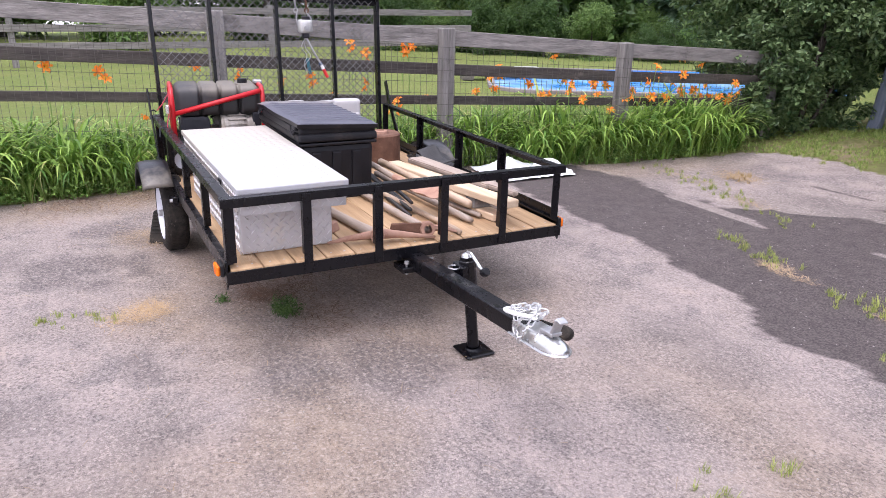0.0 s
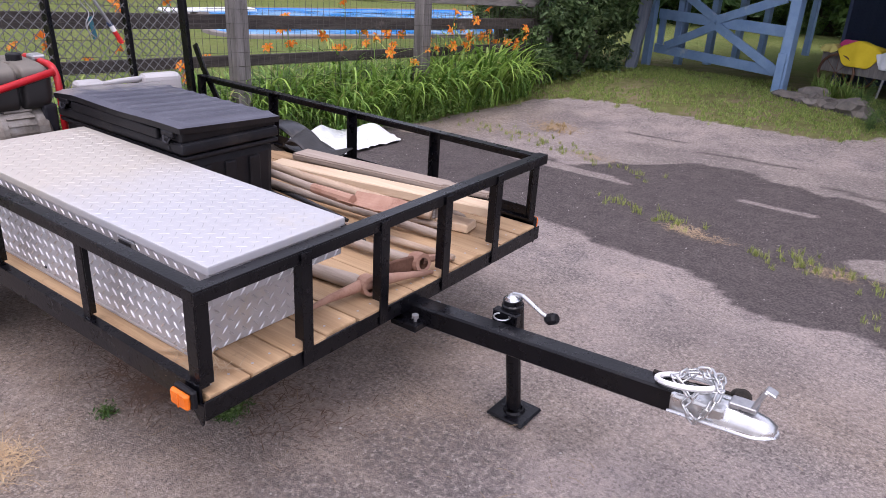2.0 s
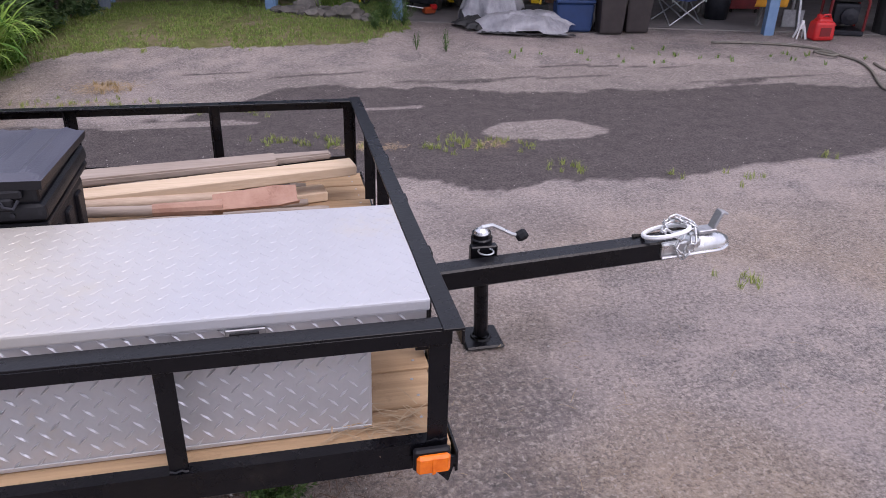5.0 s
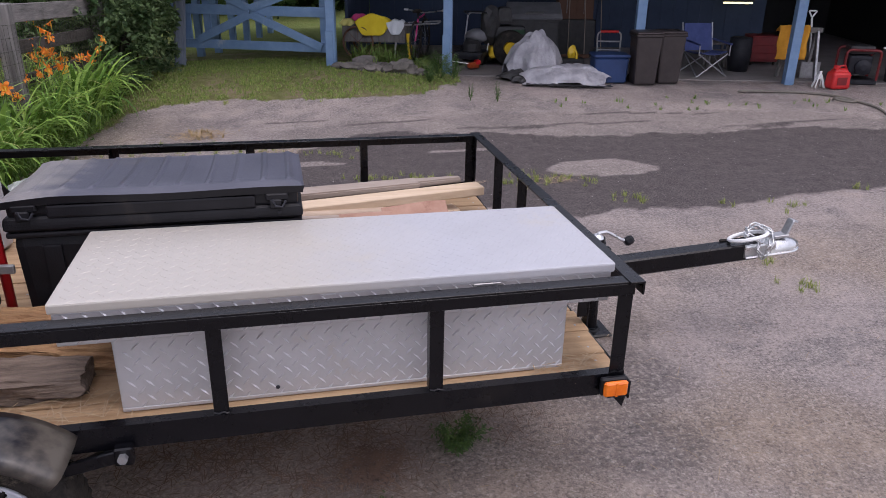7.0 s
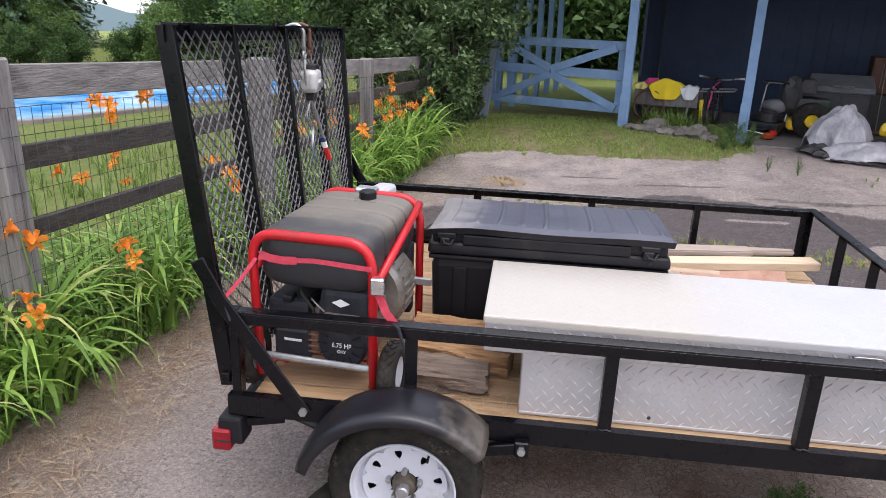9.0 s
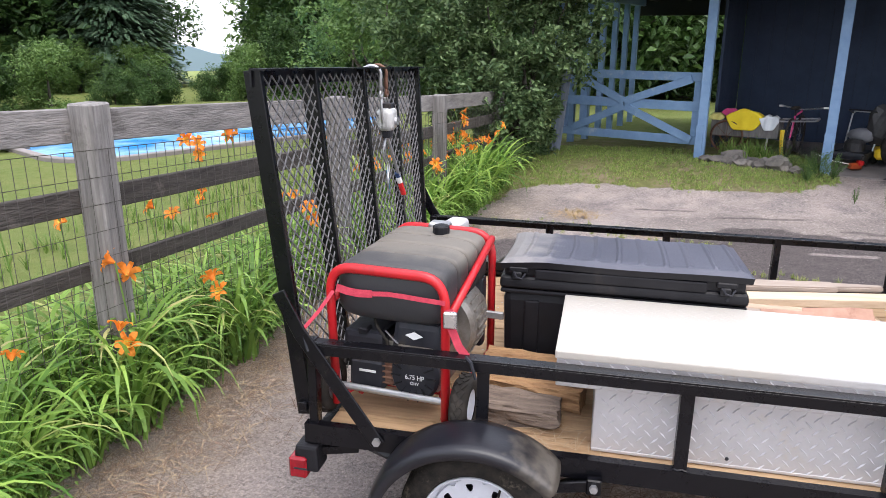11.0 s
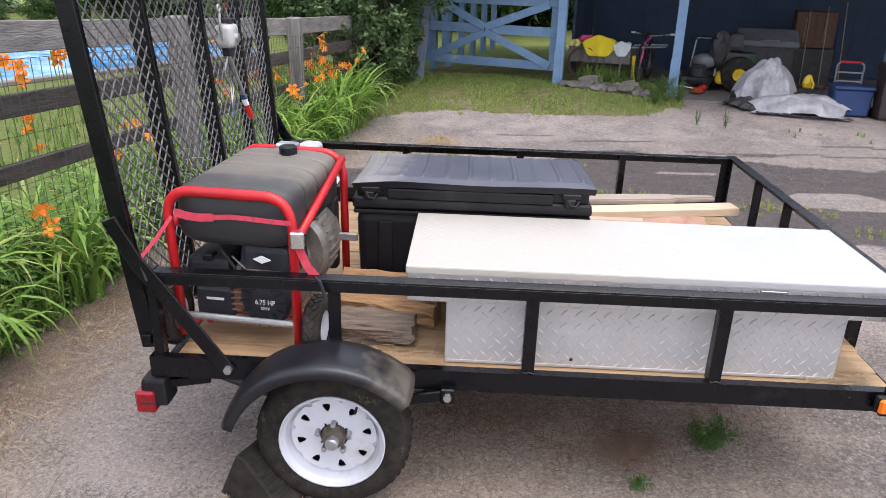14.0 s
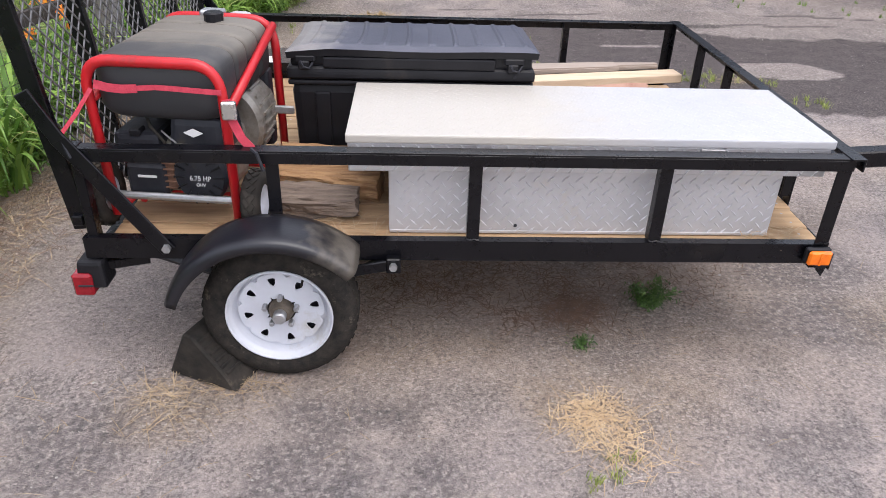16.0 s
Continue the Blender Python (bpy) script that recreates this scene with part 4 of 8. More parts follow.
def wheel(x, side):
    """Tyre, spoked white rim with eight holes, hub; side: -1 near, +1 far."""
    R, rw = 0.246, 0.13
    face = -0.062 if side < 0 else YW + 0.062
    m = Matrix.Translation((x, face, 0.231 - 0.0165)) @ pose(0, 0, 0, 90 if side < 0 else -90, 0, 0) @ Matrix.Scale(0.94, 4)
    # in this frame z points outward
    w = new("wheel")
    w.parent = trailer
    bm = B()
    prof = [(0.168, -rw + 0.005), (0.18, -rw - 0.004), (0.215, -rw - 0.006), (0.238, -rw + 0.012), (R - 0.003, -rw + 0.03), (R, -rw / 2), (R - 0.003, -0.03), (0.238, -0.012), (0.215, 0.004), (0.182, 0.004), (0.166, -0.006)]
    lathe(bm, prof, 44, m)
    tyre = part("tyre", bm, tyre_rubber, w, smooth=True)
    bm = B()
    for k in range(44):
        for zz, off in ((-0.045, 0), (-0.085, 0.5)):
            a = 2 * math.pi * (k + off) / 44
            box(bm, -0.0085, -0.024, -0.003, 0.0085, 0.024, 0.0006, 0, m @ Matrix.Rotation(a, 4, "Z") @ Matrix.Translation((R - 0.0015, 0, zz)) @ pose(0, 0, 0, 0, 90, 0) @ pose(0, 0, 0, 0, 0, 90 + (25 if off else -25)))
    part("tread", bm, tyre_rubber, tyre, kind="stuff")
    bm = B()
    lathe(bm, [(0.16, -0.03), (0.168, -0.002), (0.168, 0.004), (0.163, 0.005), (0.16, -0.002), (0.157, -0.012), (0.152, -0.0135), (0.15, -0.02), (0.147, -0.038), (0.142, -0.05), (0.136, -0.052), (0.13, -0.046), (0.126, -0.0405)], 44, m)
    rim = part("rim", bm, white_rim, w, smooth=True)
    # dished disc with eight rounded windows
    bm = B()

    def spot(r, a):
        return m @ Vector((r * math.cos(a), r * math.sin(a), -0.038))

    n, step = 5, math.pi / 4
    for win in range(8):
        c = win * step + 0.2
        # window outline in (angle, radius): narrow inside, wide outside
        hole = []
        for k in range(20):
            q = 2 * math.pi * k / 20
            rr = 0.106 + 0.0145 * math.copysign(abs(math.sin(q)) ** 0.7, math.sin(q))
            hole.append((c + 0.0165 / rr * math.copysign(abs(math.cos(q)) ** 0.7, math.cos(q)) * (0.62 + 0.42 * math.sin(q)), rr))
        rim_pts = []
        for k in range(20):
            q = 2 * math.pi * k / 20
            x, y = math.cos(q), math.sin(q)
            e = max(abs(x), abs(y))
            x, y = x / e, y / e
            rim_pts.append((c + x * step / 2, 0.0905 + y * 0.0455))
        hv = [bm.verts.new(spot(r, a)) for a, r in hole]
        ov = [bm.verts.new(spot(r, a)) for a, r in rim_pts]
        for k in range(20):
            bm.faces.new((ov[k], ov[(k + 1) % 20], hv[(k + 1) % 20], hv[k]))
    bmesh.ops.remove_doubles(bm, verts=bm.verts, dist=0.0006)
    bmesh.ops.recalc_face_normals(bm, faces=bm.faces)
    disc = part("disc", bm, white_rim, rim)
    sol = disc.modifiers.new("thick", "SOLIDIFY")
    sol.thickness = 0.004
    # added dark disc, stands for the shaded hollow behind the windows
    part("backing", lathe(B(), [(0.15, -0.07), (0.0, -0.07)], 24, m), engine_dark, rim)
    part("hub", lathe(B(), [(0.042, -0.042), (0.037, -0.022), (0.031, -0.012), (0.0, -0.012)], 18, m), greasy, w, "greasy dark hub")
    part("hub_cap", lathe(B(), [(0.021, -0.02), (0.021, 0.012), (0.017, 0.017), (0, 0.017)], 18, m), galv, w, "steel dust cap")
    for k in range(5):
        a = 2 * math.pi * k / 5 + 0.3
        part("lug_nut", lathe(B(), [(0.009, -0.038), (0.009, -0.016), (0.006, -0.012), (0, -0.012)], 6, m @ Matrix.Translation((0.052 * math.cos(a), 0.052 * math.sin(a), 0))), galv, w)
    part("valve", lathe(B(), [(0.004, -0.03), (0.004, 0.008), (0, 0.008)], 6, m @ Matrix.Translation((0.075, 0.115, -0.005))), rubber, w)
    return w


wheel(0.795, -1)
wheel(0.795, 1)
part("axle", lathe(B(), [(0.022, 0.02), (0.022, YW - 0.02)], 12, pose(0.795, 0, 0.22, -90, 0, 0)), black_paint, trailer)
for y in (0.06, YW - 0.1):
    part("leaf_spring", tube(B(), [(0.42, y, 0.36), (0.6, y, 0.29), (0.795, y, 0.26), (1.0, y, 0.29), (1.14, y, 0.36)], 0.014, 6), black_paint, trailer)
part("spring_shackle", bar(B(), (0.99, -0.02, 0.345), (1.13, -0.02, 0.372), 0.012, 0.035, 0.003), black_paint, trailer)
part("shackle_plate", box(B(), 1.108, -0.03, 0.345, 1.15, 0.0, 0.395, 0.004), black_paint, trailer)
part("shackle_bolt", lathe(B(), [(0, 0.014), (0.012, 0.014), (0.012, 0), (0, 0)], 6, pose(1.129, -0.03, 0.372, 90, 0, 0)), galv, trailer)


def fender(side):
    y0, y1 = (-0.165, -0.004) if side < 0 else (YW + 0.004, YW + 0.165)
    yo, yi = (y0, y1) if side < 0 else (y1, y0)
    a0, a1, n = radians(160), radians(42), 26
    prof = [(yo, -0.045), (yo, -0.012), (yo + (yi - yo) * 0.06, -0.002), (yo + (yi - yo) * 0.3, 0.006), (yo + (yi - yo) * 0.7, 0.006), (yi, 0.0)]

    def f(u, v):
        a = a0 + (a1 - a0) * u
        k = v * (len(prof) - 1)
        i = min(len(prof) - 2, int(k))
        t = k - i
        yy = prof[i][0] + (prof[i + 1][0] - prof[i][0]) * t
        dr = prof[i][1] + (prof[i + 1][1] - prof[i][1]) * t
        r = 0.312 + dr * 0.8 + 0.02 * max(0, u - 0.6)
        return Vector((0.795 + r * math.cos(a), yy, 0.214 + r * math.sin(a)))

    bm = sheet(B(), n, 10, f)
    bmesh.ops.recalc_face_normals(bm, faces=bm.faces)
    ob = part("fender", bm, fender_black, trailer, "scuffed black round wheel fender", smooth=True)
    s = ob.modifiers.new("thick", "SOLIDIFY")
    s.thickness = 0.005
    s.offset = -1
    return ob


fender(-1)
fender(1)
for y in (-0.002, YW - 0.004):
    part("fender_bracket", box(B(), 0.69, y, 0.43, 0.92, y + 0.006, 0.48, 0.002), black_paint, trailer)


# lamps
def tail_light(y):
    t = part("tail_light_arm", bar(B(), (0.4, y + 0.03, 0.335), (0.28, y - 0.01, 0.335), 0.022, 0.03, 0.003), black_paint, trailer)
    part("lamp_body", box(B(), 0.216, y - 0.064, 0.285, 0.3, y + 0.02, 0.37, 0.01, taper=(0.85, 0.85), seg=2), black_plastic, t)
    part("lens", box(B(), 0.204, y - 0.072, 0.262, 0.262, y + 0.012, 0.335, 0.007), red_lens, t, "red lens")
    part("lens_bar", box(B(), 0.222, y - 0.0735, 0.296, 0.265, y - 0.07, 0.302, 0.001), engine_dark, t)


tail_light(0.04)
tail_light(YW - 0.01)
for y0, y1, y2 in ((-0.024, -0.006, -0.04), (YW + 0.006, YW + 0.024, YW + 0.04)):
    mk = part("marker_light", box(B(), 2.342, y0, 0.384, 2.418, y1, 0.438, 0.005), black_plastic, trailer)
    part("lens", box(B(), 2.346, min(y0, y2) if y0 < 0 else y1, 0.388, 2.415, y0 if y0 < 0 else y2, 0.434, 0.006), amber, mk, "amber lens")
    part("lens_rib", box(B(), 2.377, (y2 - 0.002) if y0 < 0 else y2 - 0.001, 0.39, 2.384, (y2 + 0.001) if y0 < 0 else y2 + 0.002, 0.432, 0.001), amber, mk)

# ramp gate at the rear: bars and expanded metal, folded up
RB = Vector((0.232, 0, 0.44))


def ramp_pt(y, s):
    w = (y - 0.04) / 1.55
    top = PTI @ Vector((0.127 + 0.062 * w, y, 1.52 - 0.058 * w))
    return Vector((RB.x, y, RB.z)).lerp(top, s)


ramp = part("ramp_gate", angle_bar(B(), ramp_pt(0.045, 1.0), ramp_pt(1.6, 1.0), 0.05, 0.006, 180), black_paint, trailer)
for y, w in ((0.064, 0.05), (0.425, 0.055), (0.86, 0.055), (1.25, 0.04), (1.58, 0.055)):
    part("ramp_bar", bar(B(), ramp_pt(y, 0.0), ramp_pt(y, 0.995), w, 0.022, 0.002), black_paint, ramp)
part("ramp_bar", bar(B(), ramp_pt(0.04, 0.03), ramp_pt(1.6, 0.03), 0.03, 0.03, 0.002), black_paint, ramp)
# expanded metal diamonds
verts, faces = [], []
dy, ds = 0.052, 0.0245
nrow = int(0.985 / ds)


def strand(a, b, r=0.0019):
    base = len(verts)
    d = (b - a).normalized()
    s = d.cross(Vector((1, 0, 0))).normalized() * r
    t = Vector((0.0018, 0, 0))
    for p in (a, b):
        for q in (s + t, -s + t, -s - t, s - t):
            verts.append(p + q)
    for k in range(4):
        faces.append((base + k, base + (k + 1) % 4, base + 4 + (k + 1) % 4, base + 4 + k))


off = Vector((0.016, 0, 0))
for i in range(nrow):
    s0, s1 = i * ds, (i + 1) * ds
    for k in range(int(1.5 / dy)):
        y = 0.085 + k * dy
        if i % 2 == 0:
            strand(ramp_pt(y, s0) + off, ramp_pt(y + dy / 2, s1) + off)
            strand(ramp_pt(y + dy, s0) + off, ramp_pt(y + dy / 2, s1) + off)
        else:
            strand(ramp_pt(y + dy / 2, s0) + off, ramp_pt(y, s1) + off)
            strand(ramp_pt(y + dy / 2, s0) + off, ramp_pt(y + dy, s1) + off)
raw("expanded_mesh", verts, faces, mesh_sheen, ramp, "dark expanded metal mesh", "stuff")
for y in (-0.006, YW + 0.006):
    part("ramp_brace", bar(B(), (0.49, y, 0.402), (0.25, y, 0.745), 0.008, 0.045, 0.002), black_paint, trailer)
    part("ramp_brace", bar(B(), (0.256, y, 0.735), (0.19, y, 0.865), 0.01, 0.042, 0.002), black_paint, trailer)
    part("brace_bolt", lathe(B(), [(0, 0.012), (0.013, 0.012), (0.013, 0), (0, 0)], 6, pose(0.486, y - 0.004, 0.416, 90, 0, 0)), galv, trailer)

# ---- fence ----
FP = [(-1.49, -3.2, 1.59), (-1.18, -1.27, 1.47), (-0.863, 0.65, 1.352), (-0.56, 2.55, 1.232), (-0.3, 4.34, 1.111), (-0.04, 6.1, 1.02)]
fence = thing("fence", (0, 0, 0), "weathered grey board fence with posts, three rails and welded wire", "fence")
random.seed(2)
for x, y, z in FP:
    bm = B()
    box(bm, x - 0.065, y - 0.06, -0.2, x + 0.045, y + 0.06, z, 0.008)
    part("post", bm, old_post, fence)
for (x0, y0, z0), (x1, y1, z1) in zip(FP, FP[1:]):
    # lower two rails: same grain as the top rail, in darker tones
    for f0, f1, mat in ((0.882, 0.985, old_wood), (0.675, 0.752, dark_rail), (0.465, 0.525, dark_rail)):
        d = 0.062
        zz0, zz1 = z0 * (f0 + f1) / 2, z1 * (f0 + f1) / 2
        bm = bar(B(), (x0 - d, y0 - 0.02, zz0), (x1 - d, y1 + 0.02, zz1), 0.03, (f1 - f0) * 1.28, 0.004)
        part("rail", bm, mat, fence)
verts, faces = [], []


def wire(a, b, r=0.0017):
    a, b = Vector(a), Vector(b)
    base = len(verts)
    d = (b - a).normalized()
    s = d.orthogonal().normalized()
    t = d.cross(s)
    for p in (a, b):
        for k in range(3):
            verts.append(p + (s * math.cos(k * 2.094) + t * math.sin(k * 2.094)) * r)
    for k in range(3):
        faces.append((base + k, base + (k + 1) % 3, base + 3 + (k + 1) % 3, base + 3 + k))


for (x0, y0, z0), (x1, y1, z1) in zip(FP, FP[1:]):
    d = 0.062
    a, b = Vector((x0 + 0.052, y0, 0)), Vector((x1 + 0.052, y1, 0))
    top = 0.87
    n = int((b - a).length / 0.052)
    for k in range(n):
        p = a + (b - a) * k / n
        h = (z0 + (z1 - z0) * k / n) * top
        wire(p, p + Vector((0.003 * math.sin(k), 0, h)))
    for k in range(12):
        f = k / 11 * top
        wire(a + Vector((0, 0, z0 * f)), b + Vector((0, 0, z1 * f)))
raw("wire_mesh", verts, faces, wire_mat, fence, "dark welded wire mesh", "stuff")

# ---- cargo on the trailer ----
def treads(o, eu, ev, w, h, pitch=0.042, parent=None, mat=None, T=0.0034):
    """Raised diamond-plate lozenges over a rectangle, alternating in direction."""
    o, eu, ev = Vector(o), Vector(eu), Vector(ev)
    nn = eu.cross(ev).normalized()
    vs, fs = [], []
    half = pitch / 2
    ni, nj = int(w / half) + 1, int(h / half) + 1
    for i in range(ni):
        for j in range(nj):
            if (i + j) % 2:
                continue
            c = Vector(((i + 0.5) * half, (j + 0.5) * half))
            if not (0.012 < c.x < w - 0.012 and 0.01 < c.y < h - 0.01):
                continue
            s = 1 if i % 2 == 0 else -1
            a = Vector((1, s * 1.0)).normalized()
            b = Vector((-a.y, a.x))
            L, Wd = 0.0155 * min(1, pitch / 0.04), 0.0032
            base = len(vs)
            for k in (c + a * L, c + b * Wd, c - a * L, c - b * Wd):
                vs.append(o + eu * k.x + ev * k.y)
            for k in (c + a * L * 0.55, c - a * L * 0.55):
                vs.append(o + eu * k.x + ev * k.y + nn * T)
            fs += [(base, base + 1, base + 4), (base + 1, base + 2, base + 5), (base + 1, base + 5, base + 4),
                   (base + 2, base + 3, base + 5), (base + 3, base + 4, base + 5), (base + 3, base, base + 4)]
    return raw("tread_pattern", vs, fs, mat or aluminium, parent, kind="stuff")


tread_metal = pmat("worn_tread", (0.7, 0.69, 0.7), (0.58, 0.57, 0.58), 9, 0.3, 0.65, bump=0.03, bscale=140)
tool_chest = thing("truck_toolbox", (0, 0, 0), "bright aluminium diamond-plate truck toolbox, lid closed", "toolbox")
body = part("body", box(B(), 1.113, 0.095, ZD + 0.003, 2.275, 0.5, 0.622, 0.006, seg=2), aluminium, tool_chest)
treads((1.113, 0.0945, ZD + 0.005), (1, 0, 0), (0, 0, 1), 1.162, 0.2, parent=body, mat=tread_metal)
treads((2.2755, 0.095, ZD + 0.005), (0, 1, 0), (0, 0, 1), 0.405, 0.2, parent=body, mat=tread_metal)
part("base_seam", box(B(), 1.115, 0.0915, ZD + 0.002, 2.273, 0.0945, ZD + 0.012, 0.001), aluminium, body)
tray = part("tray", box(B(), 1.0, 0.077, 0.6225, 2.384, 0.532, 0.709, 0.005, seg=2), aluminium, tool_chest)
treads((1.0, 0.0765, 0.624), (1, 0, 0), (0, 0, 1), 1.384, 0.084, parent=tray, mat=tread_metal)
treads((2.3845, 0.077, 0.624), (0, 1, 0), (0, 0, 1), 0.455, 0.084, parent=tray, mat=tread_metal)
lid = part("lid", box(B(), 0.995, 0.068, 0.711, 2.389, 0.542, 0.737, 0.005, seg=2), lid_metal, tool_chest)
treads((0.995, 0.0675, 0.711), (1, 0, 0), (0, 0, 1), 1.394, 0.0275, 0.034, parent=lid, mat=tread_metal)
treads((2.3895, 0.068, 0.711), (0, 1, 0), (0, 0, 1), 0.474, 0.0275, 0.034, parent=lid, mat=tread_metal)
treads((0.995, 0.068, 0.7372), (1, 0, 0), (0, 1, 0), 1.394, 0.474, parent=lid, mat=lid_metal, T=0.0010)
latch = part("latch", box(B(), 2.0, 0.07, 0.672, 2.075, 0.0765, 0.706, 0.002), galv, tool_chest, "recessed steel paddle latch")
part("paddle", box(B(), 2.008, 0.066, 0.679, 2.062, 0.0695, 0.7, 0.001), black_plastic, latch)
part("paddle_lip", box(B(), 2.012, 0.064, 0.682, 2.058, 0.066, 0.687, 0.0005), galv, latch)
part("rivet", lathe(B(), [(0.006, 0), (0.004, 0.003), (0, 0.004)], 10, pose(1.493, 0.0945, 0.443, 90, 0, 0)), engine_dark, tool_chest)

# black storage box with ribbed lid
dock = thing("storage_box", (0, 0, 0), "black moulded plastic storage box with worn ribbed lid", "storage box")
dbody = part("body", box(B(), 0.72, 0.605, ZD + 0.003, 1.535, 1.06, 0.745, 0.03, taper=(1.03, 1.03), seg=2), black_plastic, dock)
for k in range(5):
    x = 0.79 + k * 0.16
    part("rib", box(B(), x, 0.588, 0.5, x + 0.055, 0.604, 0.72, 0.007, seg=2), black_plastic, dbody)
for k in range(3):
    y = 0.66 + k * 0.13
    part("rib", box(B(), 1.536, y, 0.5, 1.556, y + 0.06, 0.71, 0.007, seg=2), black_plastic, dbody)
part("lower_lip", box(B(), 0.7, 0.582, 0.745, 1.56, 1.085, 0.762, 0.007, seg=2), black_plastic, dock)
part("collar", box(B(), 0.695, 0.572, 0.766, 1.565, 1.09, 0.81, 0.018, taper=(0.99, 0.985), seg=3), black_plastic, dock)
part("upper_shell", box(B(), 0.712, 0.588, 0.806, 1.55, 1.08, 0.852, 0.012, seg=2), black_plastic, dock)


def box_lid(u, v, low=0.0):
    """Ribbed lid: the near edge wavy, the corner by the generator curled down, the back lower."""
    edge = min(1, 22 * u, 22 * (1 - u), 16 * v, 16 * (1 - v)) ** 0.6
    z = 0.868 - 0.022 * v + 0.014 * edge - 0.01 * max(0, 1 - u * 6) * max(0, 1 - v * 3)
    rib = (u * 10.5 + 0.15) % 1
    z += 0.0045 * smooth(0.02, 0.1, rib) * smooth(0.3, 0.22, rib) * edge * (1 if 0.06 < v < 0.95 else 0)
    z += 0.0025 * math.sin(u * 9) * (1 - v)
    return Vector((0.7 + 0.87 * u + 0.015 * math.sin(v * 3) * (1 - u), 0.566 + 0.522 * v, z - low))


ob = part("lid", sheet(B(), 110, 18, box_lid), lid_worn, dock, "blue-grey ribbed lid with a pale dusty worn end")
bm = B()
ring = [(k / 40, 0) for k in range(40)] + [(1, k / 12) for k in range(12)] + [(1 - k / 40, 1) for k in range(40)] + [(0, 1 - k / 12) for k in range(12)]
a = [bm.verts.new(box_lid(u, v)) for u, v in ring]
b = [bm.verts.new(box_lid(u, v, 0.022) + Vector(((0.5 - u) * 0.008, (0.5 - v) * 0.008, 0))) for u, v in ring]
for k in range(len(ring)):
    q = (k + 1) % len(ring)
    bm.faces.new((a[k], b[k], b[q], a[q]))
bm.faces.new(b[::-1])
bmesh.ops.recalc_face_normals(bm, faces=bm.faces)
part("lid_rim", bm, black_plastic, dock)
part("hinge_panel", box(B(), 0.825, 0.57, 0.806, 1.42, 0.589, 0.843, 0.006, seg=2), black_plastic, dock)
for x in (0.73, 1.45):
    lt = part("latch", box(B(), x, 0.566, 0.825, x + 0.07, 0.588, 0.848, 0.005), black_plastic, dock)
    part("latch_tab", box(B(), x + 0.012, 0.56, 0.8, x + 0.05, 0.572, 0.83, 0.004), black_plastic, lt)
    part("hook", tube(B(), [(x + 0.02, 0.564, 0.83), (x + 0.03, 0.556, 0.812), (x + 0.05, 0.556, 0.808), (x + 0.062, 0.564, 0.826)], 0.004, 6), engine_dark, lt)
part("plug_hole", lathe(B(), [(0.006, 0), (0.006, 0.003), (0, 0.003)], 10, pose(1.49, 0.572, 0.787, 90, 0, 0)), engine_dark, dock)

# generator
GM = PT @ Matrix.Translation((0.515, 0.36, ZD)) @ pose(0, 0, 0, 0, 0, -6) @ Matrix.Diagonal((0.93, 0.95, 1.06, 1))
gen = thing("portable_generator", GM, "portable generator with red tube frame, black tank and small engine", "generator")
for y in (-0.28, 0.275):
    pts = arc([(-0.185, y, 0.045), (-0.2, y, 0.475), (0.2, y, 0.475), (0.205, y, 0.045)], False, 0.085, 7)
    part("frame_hoop", tube(B(), pts, 0.015, 10), red_paint, gen, smooth=True)
for x in (-0.185, 0.2):
    part("frame_rail", tube(B(), [(x, -0.28, 0.05), (x, 0.275, 0.05)], 0.013, 8), red_paint, gen, smooth=True)
part("frame_rail", tube(B(), [(0.2, -0.27, 0.34), (0.2, 0.265, 0.46)], 0.014, 8), red_paint, gen, smooth=True)
part("frame_rail", tube(B(), [(-0.2, -0.27, 0.37), (-0.2, 0.27, 0.4)], 0.014, 8), red_paint, gen, smooth=True)
part("cross_rail", tube(B(), [(-0.185, -0.1, 0.05), (0.2, -0.1, 0.05)], 0.013, 8), red_paint, gen)
part("cross_rail", tube(B(), [(-0.185, 0.14, 0.05), (0.2, 0.14, 0.05)], 0.013, 8), red_paint, gen)
part("skid", bar(B(), (-0.12, -0.24, 0.075), (-0.05, 0.0, 0.16), 0.02, 0.03, 0.003), red_paint, gen)
part("cross_brace", tube(B(), [(-0.185, -0.265, 0.06), (-0.05, -0.1, 0.12)], 0.011, 8), red_paint, gen)
part("cross_brace", tube(B(), [(0.2, -0.265, 0.06), (0.12, -0.1, 0.1)], 0.011, 8), red_paint, gen)


def tank(u, v):
    """Rounded tank with two cross grooves; v runs round the section."""
    a = v * 2 * math.pi
    ca, sa = math.cos(a), math.sin(a)
    e = 0.42
    sx = math.copysign(abs(ca) ** e, ca)
    sz = math.copysign(abs(sa) ** e, sa)
    cap = min(1.0, (min(u, 1 - u) / 0.09)) if u not in (0, 1) else 0.0
    cap = math.sqrt(max(0.0, 1 - (1 - cap) ** 2))
    g = 1 - 0.2 * sum(math.exp(-((u - c) / 0.016) ** 2) for c in (0.3, 0.52, 0.74))
    return Vector((sx * 0.19 * (0.55 + 0.45 * cap) * g, -0.27 + 0.54 * u, 0.395 + sz * 0.083 * (0.2 + 0.8 * cap) * (0.2 + 0.8 * g if sz > 0 else 1) + (0.011 if sz > 0 else 0)))


